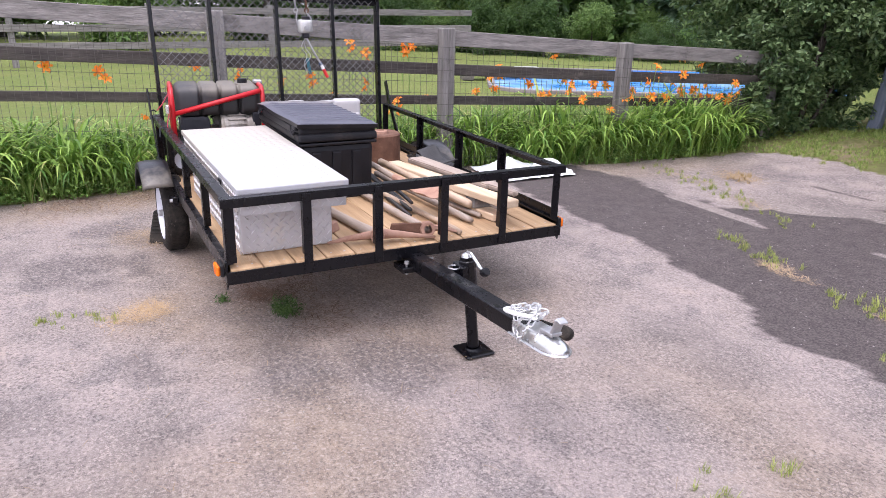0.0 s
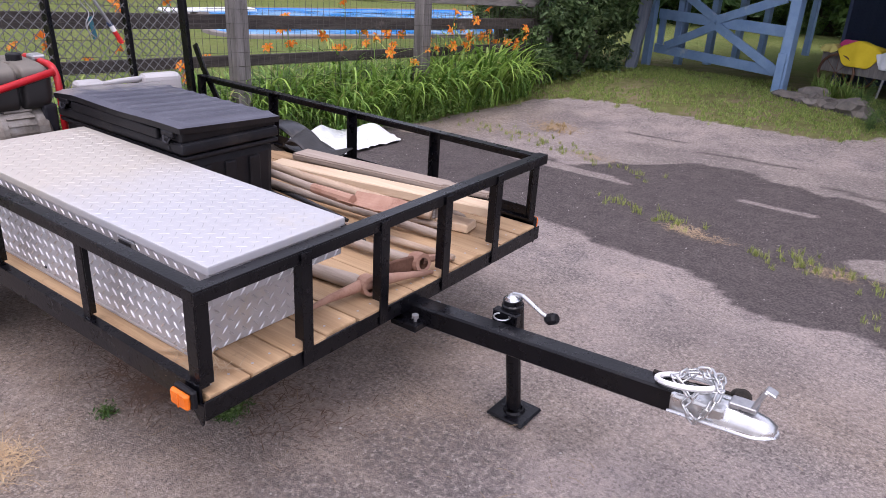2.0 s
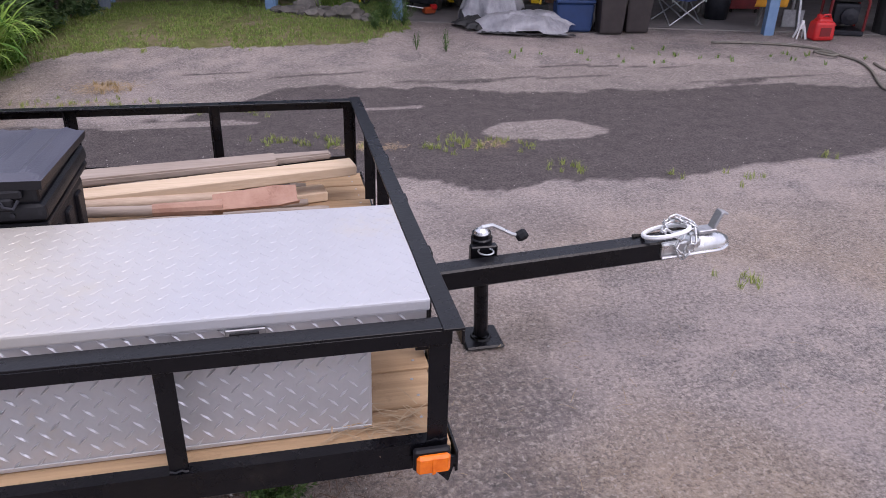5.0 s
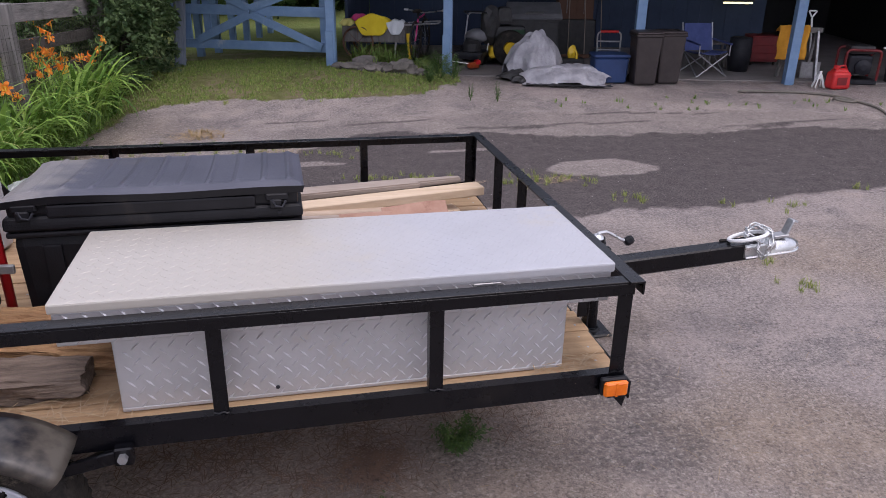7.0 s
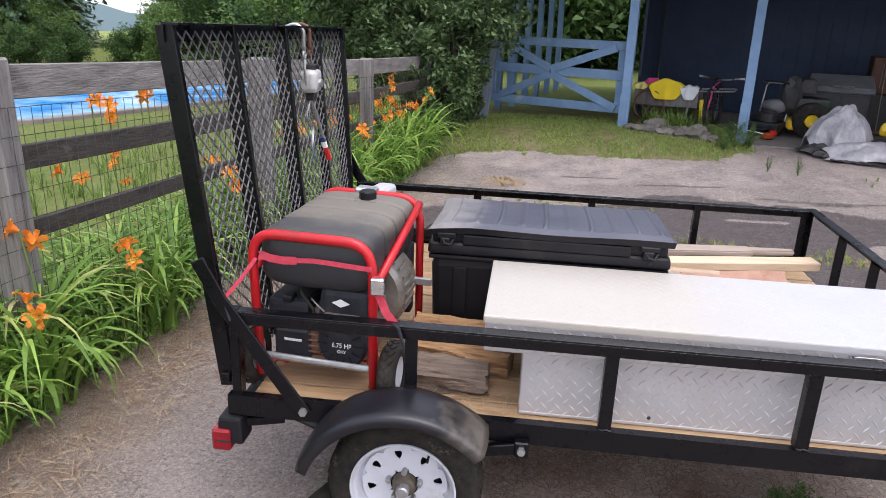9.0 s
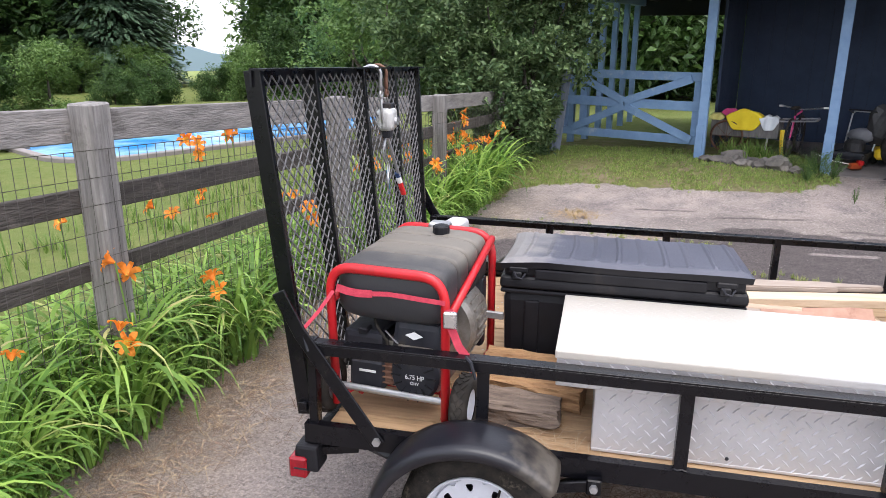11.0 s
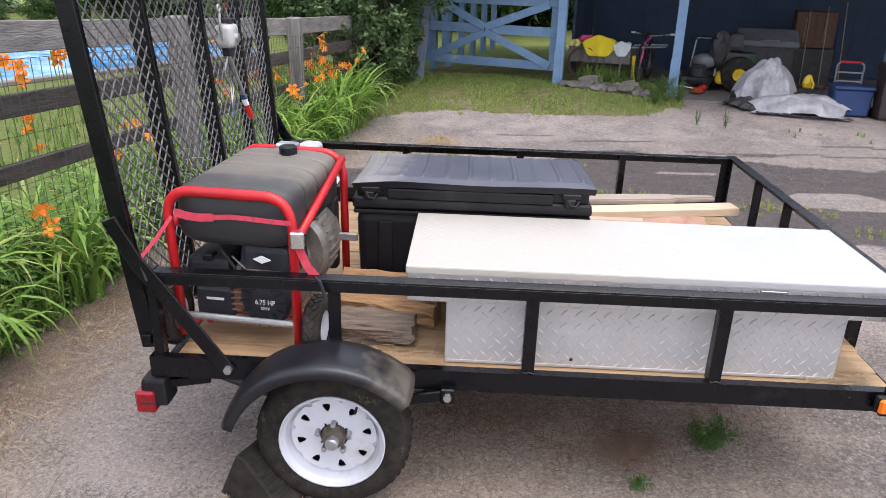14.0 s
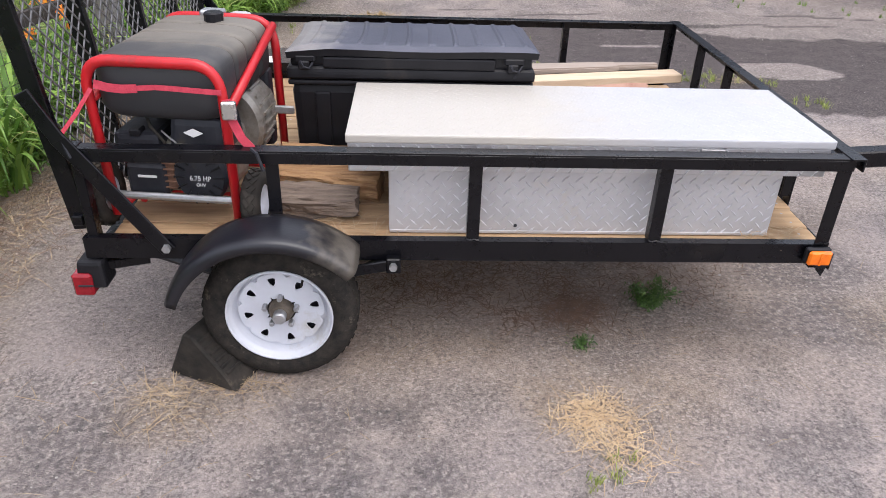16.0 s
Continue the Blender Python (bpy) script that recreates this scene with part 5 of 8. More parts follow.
bm = sheet(B(), 90, 48, tank)
bmesh.ops.remove_doubles(bm, verts=bm.verts, dist=0.0008)
bmesh.ops.holes_fill(bm, edges=[e for e in bm.edges if e.is_boundary], sides=0)
bmesh.ops.recalc_face_normals(bm, faces=bm.faces)
tk = part("fuel_tank", bm, tank_plastic, gen, "dusty black plastic fuel tank", smooth=True)
part("filler_ring", lathe(B(), [(0.055, 0.0), (0.05, 0.01), (0.035, 0.012), (0.035, 0.0)], 20, pose(0.03, 0.17, 0.476)), tank_plastic, tk)
part("fuel_cap", lathe(B(), [(0.032, 0.0), (0.032, 0.03), (0.026, 0.034), (0, 0.034)], 12, pose(0.03, 0.17, 0.48)), black_plastic, tk)
part("handle_clip", box(B(), -0.05, 0.245, 0.478, 0.03, 0.3, 0.5, 0.006), galv, gen, "grey metal clip")
eng = part("engine", box(B(), -0.06, -0.2, 0.08, 0.16, 0.02, 0.24, 0.03, seg=2), engine_metal, gen, "grimy cast engine block")
part("shroud", box(B(), -0.0, -0.25, 0.215, 0.175, -0.05, 0.318, 0.02, taper=(0.9, 0.85), seg=2), engine_dark, eng)
part("cylinder_head", box(B(), -0.035, -0.225, 0.1, 0.004, -0.05, 0.21, 0.01, seg=2), rust, eng, "rusty brown cylinder head")
for k in range(5):
    part("cooling_fin", box(B(), -0.04, -0.231, 0.108 + 0.018 * k, 0.006, -0.046, 0.113 + 0.018 * k, 0.001), rust, eng)
part("fuel_line", tube(B(), [(-0.1, -0.16, 0.31), (-0.06, -0.22, 0.285), (-0.015, -0.238, 0.25), (-0.01, -0.23, 0.2)], 0.005, 6), rubber, eng)
part("choke_rod", tube(B(), [(-0.03, -0.215, 0.272), (0.0, -0.235, 0.262), (0.03, -0.256, 0.255)], 0.003, 5), galv, eng)
part("recoil_cover", lathe(B(), [(0.095, 0.0), (0.095, 0.03), (0.085, 0.045), (0.03, 0.052), (0.0, 0.052)], 28, pose(0.08, -0.2, 0.152, 90, 0, 0) @ Matrix.Scale(0.9, 4)), engine_dark, eng)
for k in range(14):
    a = 2 * math.pi * k / 14
    part("vent_fin", box(B(), 0.05, -0.002, -0.002, 0.088, 0.002, 0.004, 0, pose(0.08, -0.2465, 0.152, 90, 0, 0) @ Matrix.Scale(0.9, 4) @ Matrix.Rotation(a, 4, "Z")), black_plastic, eng)
part("air_filter", box(B(), -0.175, -0.24, 0.19, -0.03, -0.07, 0.27, 0.018, seg=2), engine_dark, eng, "dark blue-black air filter box")
part("filter_latch", box(B(), -0.12, -0.245, 0.262, -0.085, -0.2, 0.282, 0.004), black_plastic, eng)
part("filter_base", box(B(), -0.16, -0.235, 0.08, -0.03, -0.1, 0.18, 0.012), engine_dark, eng)
part("muffler", box(B(), -0.14, -0.03, 0.24, 0.02, 0.1, 0.31, 0.025, seg=2), engine_metal, eng)
alt = part("alternator", lathe(B(), [(0.0, -0.02), (0.105, -0.02), (0.115, 0.0), (0.115, 0.1), (0.108, 0.13), (0.108, 0.17), (0.085, 0.19), (0, 0.19)], 32, pose(0.085, 0.03, 0.215, -90, 0, 0) @ Matrix.Scale(1.1, 4)), engine_metal, gen, "finned aluminium alternator housing")
for k in range(28):
    a = 2 * math.pi * k / 28
    part("fin", box(B(), 0.108, -0.004, 0.02, 0.122, 0.004, 0.12, 0, pose(0.085, 0.03, 0.215, -90, 0, 0) @ Matrix.Scale(1.1, 4) @ Matrix.Rotation(a, 4, "Z")), engine_metal, alt)
part("control_panel", box(B(), -0.17, 0.205, 0.09, 0.187, 0.262, 0.335, 0.012, seg=2), engine_dark, gen, "dark control panel")
part("axle", tube(B(), [(-0.22, -0.25, 0.09), (0.22, -0.25, 0.09)], 0.011, 10), galv, gen, "bare steel axle")
for x in (-0.255, 0.235):
    mw = pose(x, -0.25, 0.092, 0, 90, 0)
    bm = lathe(B(), [(0.05, 0.0), (0.075, -0.006), (0.088, 0.008), (0.091, 0.025), (0.088, 0.042), (0.075, 0.056), (0.05, 0.05)], 28, mw)
    wt = part("wheel", bm, rubber, gen, smooth=True)
    part("rim", lathe(B(), [(0, 0.02), (0.03, 0.04), (0.052, 0.046), (0.054, 0.03), (0.054, 0.015), (0.0, 0.012)], 20, mw), white_rim, wt)
    bm = B()
    for k in range(22):
        for zz, s in ((0.016, 1), (0.034, -1)):
            box(bm, -0.006, -0.011, -0.001, 0.006, 0.011, 0.0035, 0, mw @ Matrix.Rotation(2 * math.pi * (k + 0.25 * s) / 22, 4, "Z") @ Matrix.Translation((0.09, 0, zz)) @ pose(0, 0, 0, 0, 90, 0) @ pose(0, 0, 0, 0, 0, 35 * s))
    part("tread", bm, rubber, wt, kind="stuff")


def words(text, size, m, parent, mat=None):
    cu = bpy.data.curves.new("lettering", "FONT")
    cu.body = text
    cu.size = size
    cu.extrude = 0.0006
    cu.align_x, cu.align_y = "CENTER", "CENTER"
    me = bpy.data.meshes.new_from_object(bpy.data.objects.new("tmp", cu))
    me.materials.clear()
    me.materials.append(mat or label_white)
    ob = new("lettering", me)
    ob.parent = parent
    ob.matrix_local = m
    return ob


words("6.75 HP", 0.021, pose(0.085, -0.2485, 0.15, 90, 0, 0), gen)
words("OHV", 0.014, pose(0.085, -0.2485, 0.131, 90, 0, 0), gen)
bm = B()
for v in ((0.055, -0.252, 0.283), (0.085, -0.252, 0.271), (0.115, -0.252, 0.283), (0.085, -0.252, 0.295)):
    bm.verts.new(v)
bm.faces.new(bm.verts[:])
ex = bmesh.ops.extrude_face_region(bm, geom=bm.faces[:])
bmesh.ops.translate(bm, vec=(0, 0.003, 0), verts=[v for v in ex["geom"] if isinstance(v, bmesh.types.BMVert)])
part("badge", bm, label_white, gen, "plain white diamond badge")
part("caption_bar", box(B(), 0.03, -0.2525, 0.243, 0.15, -0.2505, 0.252), engine_metal, gen)
part("caption_bar", box(B(), -0.14, -0.2425, 0.215, -0.06, -0.2405, 0.222), yellow_paint, gen, "worn yellow sticker strip")
part("caption_bar", box(B(), -0.12, -0.2375, 0.14, -0.06, -0.2355, 0.147), label_white, gen)
for k in range(2):
    part("hose", tube(B(), [(0.1, -0.05, 0.3), (0.14, 0.0, 0.33), (0.17, 0.08, 0.3), (0.18, 0.14 + 0.03 * k, 0.24)], 0.006, 6), black_plastic, gen)
part("bracket", box(B(), 0.19, 0.2, 0.2, 0.27, 0.215, 0.225, 0.003), galv, gen, "bent steel bracket")

# tie-down strap over the generator
strap = thing("ratchet_strap", (0, 0, 0), "faded red tie-down strap pulled over the generator frame", "strap")


def band(pts, w, mat, name="webbing", parent=None):
    bm = B()
    pts = [Vector(p) for p in pts]
    a = []
    for i, p in enumerate(pts):
        d = (pts[min(i + 1, len(pts) - 1)] - pts[max(i - 1, 0)]).normalized()
        s = d.cross(Vector((0, -1, 0.15))).normalized() * w / 2
        a.append((bm.verts.new(p + s), bm.verts.new(p - s)))
    for (p, q), (r, s) in zip(a, a[1:]):
        bm.faces.new((p, q, s, r))
    ob = part(name, bm, mat, parent)
    m = ob.modifiers.new("thick", "SOLIDIFY")
    m.thickness = 0.002
    return ob


band([(0.335, 0.1, 0.878), (0.37, 0.097, 0.869), (0.41, 0.093, 0.866), (0.45, 0.089, 0.869)], 0.023, red_strap, parent=strap)
band([(0.445, 0.089, 0.869), (0.5, 0.084, 0.874), (0.55, 0.077, 0.873), (0.61, 0.07, 0.87), (0.68, 0.06, 0.868)], 0.014, red_strap, parent=strap)
band([(0.325, 0.1, 0.865), (0.285, 0.07, 0.805), (0.245, 0.035, 0.755)], 0.011, red_strap, parent=strap)
band([(0.69, 0.062, 0.85), (0.7, 0.05, 0.8), (0.725, 0.035, 0.75), (0.75, 0.03, 0.722)], 0.024, red_strap, parent=strap)
part("buckle", box(B(), 0.678, 0.034, 0.8, 0.718, 0.052, 0.85, 0.004), chrome, strap, "steel cam buckle")
for p in ((0.245, 0.03, 0.75), (0.75, 0.02, 0.72)):
    part("hook", tube(B(), [p, (p[0] + 0.004, p[1] - 0.015, p[2] + 0.012), (p[0] + 0.02, p[1] - 0.035, p[2] + 0.008), (p[0] + 0.035, p[1] - 0.04, p[2] - 0.04)], 0.005, 6), engine_dark, strap)

# grey tool case standing behind the box
case = thing("tool_case", Matrix.Translation((0.42, 1.09, ZD + 0.003)) @ pose(0, 0, 0, 0, 0, -12) @ Matrix.Diagonal((0.9, 1.0, 1.03, 1)), "light grey plastic tool case standing on its side", "case")
part("shell", box(B(), -0.06, -0.25, 0.0, 0.06, 0.25, 0.28, 0.03, seg=3), grey_case, case)
part("shoulder", box(B(), -0.05, -0.25, 0.24, 0.05, -0.12, 0.35, 0.028, seg=3), grey_case, case)
part("shoulder", box(B(), -0.05, 0.06, 0.24, 0.05, 0.25, 0.36, 0.028, seg=3), grey_case, case)
part("handle", tube(B(), [(0, -0.14, 0.325), (0, -0.04, 0.335), (0, 0.08, 0.34)], 0.013, 8), grey_case, case, smooth=True)

# rusty drum
drum = thing("brake_drum", (0.79, 1.33, ZD), "rusty cast brake drum lying on the deck", "drum")
part("shell", lathe(B(), [(0.05, 0.19), (0.055, 0.2), (0.12, 0.205), (0.13, 0.195), (0.13, 0.0), (0.0, 0.0)], 28), rust, drum, smooth=False)
part("hub", lathe(B(), [(0.05, 0.19), (0.045, 0.215), (0.03, 0.22), (0.03, 0.14), (0, 0.14)], 20), rust_pale, drum)

# timber and tools on the deck
lum = thing("lumber", (0, 0, 0), "clean sawn yellow pine two-by-four on the tool heap", "lumber")
part("board", bar(B(), (1.3, 1.2, ZD + 0.108), (2.38, 1.385, ZD + 0.115), 0.088, 0.038, 0.004), pale_wood, lum)
lum2 = thing("lumber", (0, 0, 0), "short offcut of sawn pine under the longer board", "lumber")
part("board", bar(B(), (2.02, 1.34, ZD + 0.02), (2.27, 1.385, ZD + 0.02), 0.085, 0.036, 0.004), pale_wood, lum2)
prop = thing("wood_block", (0, 0, 0), "weathered wooden block holding up the heap", "block")
part("block", box(B(), 2.05, 1.3, ZD + 0.039, 2.14, 1.4, ZD + 0.094, 0.006), old_wood, prop)
oar = thing("weathered_plank", (0, 0, 0), "grey weathered tapered plank on the deck", "plank")


def pole(pts, radii, name, mat, parent, n=10, label=""):
    return part(name, tube(B(), pts, 0.01, n, radii=radii), mat, parent, label, smooth=True)


def taper_board(p, q, w0, w1, h0, h1):
    bm = B()
    m = along(p, q)
    ln = (Vector(q) - Vector(p)).length
    box(bm, 0, -0.5, -0.5, ln, 0.5, 0.5, 0)
    for v in bm.verts:
        t = v.co.x / ln
        v.co.y *= w0 + (w1 - w0) * t
        v.co.z *= h0 + (h1 - h0) * t
    bmesh.ops.bevel(bm, geom=bm.edges[:], offset=0.006, segments=2, affect="EDGES")
    bmesh.ops.transform(bm, matrix=m, verts=bm.verts)
    return bm


part("blade", taper_board((1.28, 1.36, ZD + 0.12), (2.1, 1.435, ZD + 0.137), 0.11, 0.085, 0.03, 0.026), grey_handle, oar)
part("grip", taper_board((2.085, 1.434, ZD + 0.137), (2.3, 1.455, ZD + 0.14), 0.062, 0.036, 0.026, 0.024), grey_handle, oar)
random.seed(11)


def shovel(p, q, label, rod=handle_wood, blade=rust_pale, flip=1, wide=0.19, long=0.26):
    """Handle from p to q, the blade beyond p."""
    p, q = Vector(p), Vector(q)
    t = thing("shovel", (0, 0, 0), label, "shovel", "hand tools")
    mid = p + (q - p) * 0.5 + Vector((0, 0, 0.004))
    pole([p, p + (q - p) * 0.2, mid, q - (q - p) * 0.06, q], [0.018, 0.016, 0.0165, 0.018, 0.014], "handle", rod, t)
    d = (p - q).normalized()
    m = along(p, p + d)

    def f(u, v):
        w = wide * (0.8 + 0.35 * u - 0.55 * max(0, u - 0.72) ** 1.3 * 3)
        y = (v - 0.5) * w
        return m @ Vector((0.06 + long * u, y, flip * (0.03 * (abs(v - 0.5) * 2) ** 2 - 0.012 + 0.02 * u)))

    bm = sheet(B(), 14, 10, f)
    ob = part("blade", bm, blade, t, "rusty steel blade")
    s = ob.modifiers.new("thick", "SOLIDIFY")
    s.thickness = 0.003
    part("socket", tube(B(), [p - d * 0.12, p + d * 0.09], 0.02, 10, radii=[0.0195, 0.024]), blade, t)
    return t


shovel((1.83, 1.05, ZD + 0.128), (1.15, 1.01, ZD + 0.15), "rusty shovel with pale worn handle lying on other tools", grey_handle, rust_pale, 1, 0.15, 0.27)
shovel((1.36, 1.53, ZD + 0.05), (2.2, 1.42, ZD + 0.03), "dark steel spade with pale weathered handle", grey_handle, tarp_dark, 1, 0.2, 0.28)
for k, (p, q, r0, r1, mt, lb) in enumerate((
        ((1.24, 1.15, ZD + 0.115), (2.13, 1.29, ZD + 0.06), 0.021, 0.023, handle_wood, "thick pale wooden maul handle, squared at one end"),
        ((1.3, 1.1, ZD + 0.06), (2.27, 1.22, ZD + 0.022), 0.018, 0.017, grey_handle, "grey weathered tool handle"),
        ((1.28, 0.97, ZD + 0.03), (2.4, 1.09, ZD + 0.018), 0.015, 0.014, handle_wood, "long worn wooden rake handle"),
        ((1.3, 0.9, ZD + 0.02), (2.35, 0.935, ZD + 0.035), 0.015, 0.021, grey_handle, "pale wooden mattock handle"),
        ((1.55, 0.6, ZD + 0.02), (2.31, 0.69, ZD + 0.03), 0.017, 0.028, grey_handle, "pale grey pick handle, thick at one end"),
        ((1.28, 1.16, ZD + 0.02), (2.2, 1.31, ZD + 0.018), 0.014, 0.013, grey_handle, "grey weathered tool handle"))):
    t = thing("rake" if k % 2 else "hoe", (0, 0, 0), lb, "garden tool", "hand tools")
    p, q = Vector(p), Vector(q)
    pole([p, p + (q - p) * 0.3, p + (q - p) * 0.7, q - (q - p) * 0.03, q], [r0, (r0 + r1) / 2 * 0.95, (r0 + r1) / 2, r1, r1 * 0.8], "shaft", mt, t)
for k in range(4):
    y = 0.985 + 0.03 * k
    t = thing("pry_bar", (0, 0, 0), "dark steel pry bar lying among the tools", "bar", "hand tools")
    pole([(1.2, y + 0.06, ZD + 0.03 + 0.012 * (k % 2)), (1.6, y + 0.03, ZD + 0.02 + 0.012 * (k % 2)), (2.05 - 0.06 * k, y, ZD + 0.016 + 0.01 * (k % 2))], [0.011, 0.011, 0.009], "rod", tarp_dark, t, 8)
pick = thing("pickaxe", (0, 0, 0), "rusted pickaxe and mattock heads lying at the deck edge", "pickaxe", "hand tools")
bm = tube(B(), [(2.29, 0.47, ZD + 0.012), (2.31, 0.55, ZD + 0.028), (2.335, 0.66, ZD + 0.04), (2.35, 0.72, ZD + 0.042), (2.375, 0.8, ZD + 0.036), (2.41, 0.95, ZD + 0.014)], 0.02, 8, radii=[0.006, 0.013, 0.02, 0.024, 0.016, 0.007])
part("pick_head", bm, rust_pale, pick, smooth=True)
part("eye", lathe(B(), [(0.02, 0), (0.032, 0), (0.034, 0.03), (0.032, 0.055), (0.02, 0.055)], 16, pose(2.325, 0.695, ZD + 0.036, 20, 80, 0)), rust_pale, pick)
mattock = thing("mattock", (0, 0, 0), "rusted mattock head with a broad blade on the deck edge", "mattock", "hand tools")
part("eye", lathe(B(), [(0.02, 0), (0.034, 0), (0.037, 0.028), (0.034, 0.055), (0.02, 0.055)], 16, pose(2.335, 0.935, ZD + 0.038, 10, 80, 0)), rust_pale, mattock)
m = along((2.36, 0.91, ZD + 0.045), (2.33, 0.76, ZD + 0.05))
part("blade", box(B(), 0.0, -0.008, -0.032, 0.16, 0.006, 0.03, 0.004, m, taper=(0.9, 1)), rust, mattock)
part("spike", tube(B(), [(2.36, 0.95, ZD + 0.045), (2.385, 1.02, ZD + 0.04), (2.4, 1.07, ZD + 0.022)], 0.012, 7, radii=[0.017, 0.012, 0.005]), rust_pale, mattock)
axe = thing("axe_head", (2.1, 0.545, ZD), "small reddish rusted axe head by the toolbox", "axe head")
part("head", box(B(), -0.02, -0.05, 0.0, 0.03, 0.05, 0.05, 0.008, pose(0, 0, 0, 0, 0, 40), taper=(0.4, 0.9)), rust_pale, axe)
flap = thing("rubber_mat", (0, 0, 0), "folded scrap of black rubber sheet over the tools", "mat")
bm = sheet(B(), 18, 8, lambda u, v: Vector((1.06 + 0.34 * u, 1.44 + 0.15 * v, ZD + 0.1 + 0.045 * math.sin(u * 6 + v) * (1 - 0.7 * u) + 0.02 * v)))
ob = part("sheet", bm, tarp_dark, flap, smooth=True)
s = ob.modifiers.new("thick", "SOLIDIFY")
s.thickness = 0.006

# split logs and straw by the generator
def log(p, q, w, h, label, seed, mat):
    """A split log: rough many-sided section, grooved along the grain, torn ends."""
    t = thing("split_log", (0, 0, 0), label, "firewood", "split logs")
    ln = (Vector(q) - Vector(p)).length
    bm = B()
    n, k = 26, 14
    rings = []
    for i in range(k + 1):
        u = i / k
        row = []
        for a in range(n):
            g = 2 * math.pi * a / n
            c, s_ = math.cos(g), math.sin(g)
            e = 0.6
            y = math.copysign(abs(c) ** e, c) * w / 2
            z = math.copysign(abs(s_) ** e, s_) * h / 2
            groove = noise.noise(Vector((u * 1.5, a * 1.7, seed))) * 0.22 + 0.12 * noise.noise(Vector((u * 6, a * 0.9, seed + 4)))
            f = 1 + groove - 0.05 * u
            torn = 0.02 * noise.noise(Vector((a * 0.8, seed * 2.0, i))) if i in (0, k) else 0.0
            row.append(bm.verts.new((u * ln + torn, y * f, max(0.0, h / 2 + z * f))))
        rings.append(row)
    for r0, r1 in zip(rings, rings[1:]):
        for a in range(n):
            bm.faces.new((r0[a], r0[(a + 1) % n], r1[(a + 1) % n], r1[a]))
    bm.faces.new(rings[0][::-1])
    bm.faces.new(rings[-1])
    bmesh.ops.recalc_face_normals(bm, faces=bm.faces)
    bmesh.ops.transform(bm, matrix=along(p, q), verts=bm.verts)
    part("wood", bm, mat, t)


log((0.7, 0.24, ZD + 0.002), (0.96, 0.23, ZD + 0.002), 0.15, 0.07, "grey split firewood log on the trailer deck", 1, bark_wood)
log((0.66, 0.4, ZD + 0.002), (1.03, 0.33, ZD + 0.002), 0.13, 0.09, "brown split firewood log on the trailer deck", 5, split_wood)
log((0.68, 0.47, ZD + 0.002), (0.98, 0.46, ZD + 0.002), 0.09, 0.12, "stringy brown split firewood log", 9, split_wood)


def litter(name, label, spots, n, mat, length=(0.04, 0.12), w=0.0022, seed=1, zf=None, kind="stuff", category="straw"):
    rnd = random.Random(seed)
    vs, fs = [], []
    for _ in range(n):
        cx, cy, rx, ry = rnd.choice(spots)
        x, y = cx + rnd.gauss(0, rx), cy + rnd.gauss(0, ry)
        z = (zf(x, y) if zf else ground_z(x, y)) + rnd.uniform(0.003, 0.012)
        a = rnd.uniform(0, math.pi * 2)
        ln = rnd.uniform(*length)
        d = Vector((math.cos(a), math.sin(a), rnd.uniform(-0.08, 0.12))) * ln
        s = Vector((-math.sin(a), math.cos(a), 0)) * w
        p = Vector((x, y, z))
        c = p + d * 0.5 + Vector((0, 0, ln * rnd.uniform(0, 0.1)))
        b = len(vs)
        vs += [p + s, p - s, c - s, c + s, p + d - s * 0.5, p + d + s * 0.5]
        fs += [(b, b + 1, b + 2, b + 3), (b + 3, b + 2, b + 4, b + 5)]
    ob = raw(name, vs, fs, mat)
    return tagged(ob, label, category, kind=kind)


litter("straw_on_deck", "loose dry straw on the trailer deck", [(0.87, 0.1, 0.06, 0.03), (0.95, 0.16, 0.07, 0.05), (2.25, 0.08, 0.03, 0.02), (2.33, 0.1, 0.03, 0.03)], 130, straw, (0.03, 0.09), 0.0015, 3, lambda x, y: ZD)

teal_strap = pmat("teal_strap", (0.02, 0.1, 0.14), (0.03, 0.14, 0.18), 12, 0.7)
# hand winch hanging on the ramp gate
winch = thing("hand_winch", (0, 0, 0), "grey come-along winch with hooks hung on the ramp gate", "winch")
WX = 0.11
WM = Matrix.Translation((WX, 1.045, 1.53)) @ Matrix.Diagonal((0.9, 0.85, 0.76, 1)) @ Matrix.Translation((-WX, -1.19, -1.59))
winch.matrix_world = WM
pale_steel = pmat("pale_steel", (0.55, 0.55, 0.54), (0.38, 0.38, 0.37), 16, 0.45, 0.3, c3=(0.2, 0.17, 0.15))


def snap_hook(y, mat, label):
    pts = arc([(WX - 0.06, y, 1.5), (WX - 0.062, y, 1.56), (WX + 0.0, y + 0.005, 1.59), (WX + 0.034, y + 0.01, 1.56), (WX + 0.03, y + 0.015, 1.5), (WX + 0.03, y + 0.02, 1.455)], False, 0.045, 5)
    hk = part("hook", tube(B(), pts, 0.0085, 8), mat, winch, label, smooth=True)
    part("eye", tube(B(), [(WX + 0.03, y + 0.02 + 0.016 * math.cos(a), 1.437 + 0.018 * math.sin(a)) for a in np.linspace(0, 6.283, 13)[:-1]], 0.006, 6, True), mat, hk, smooth=True)


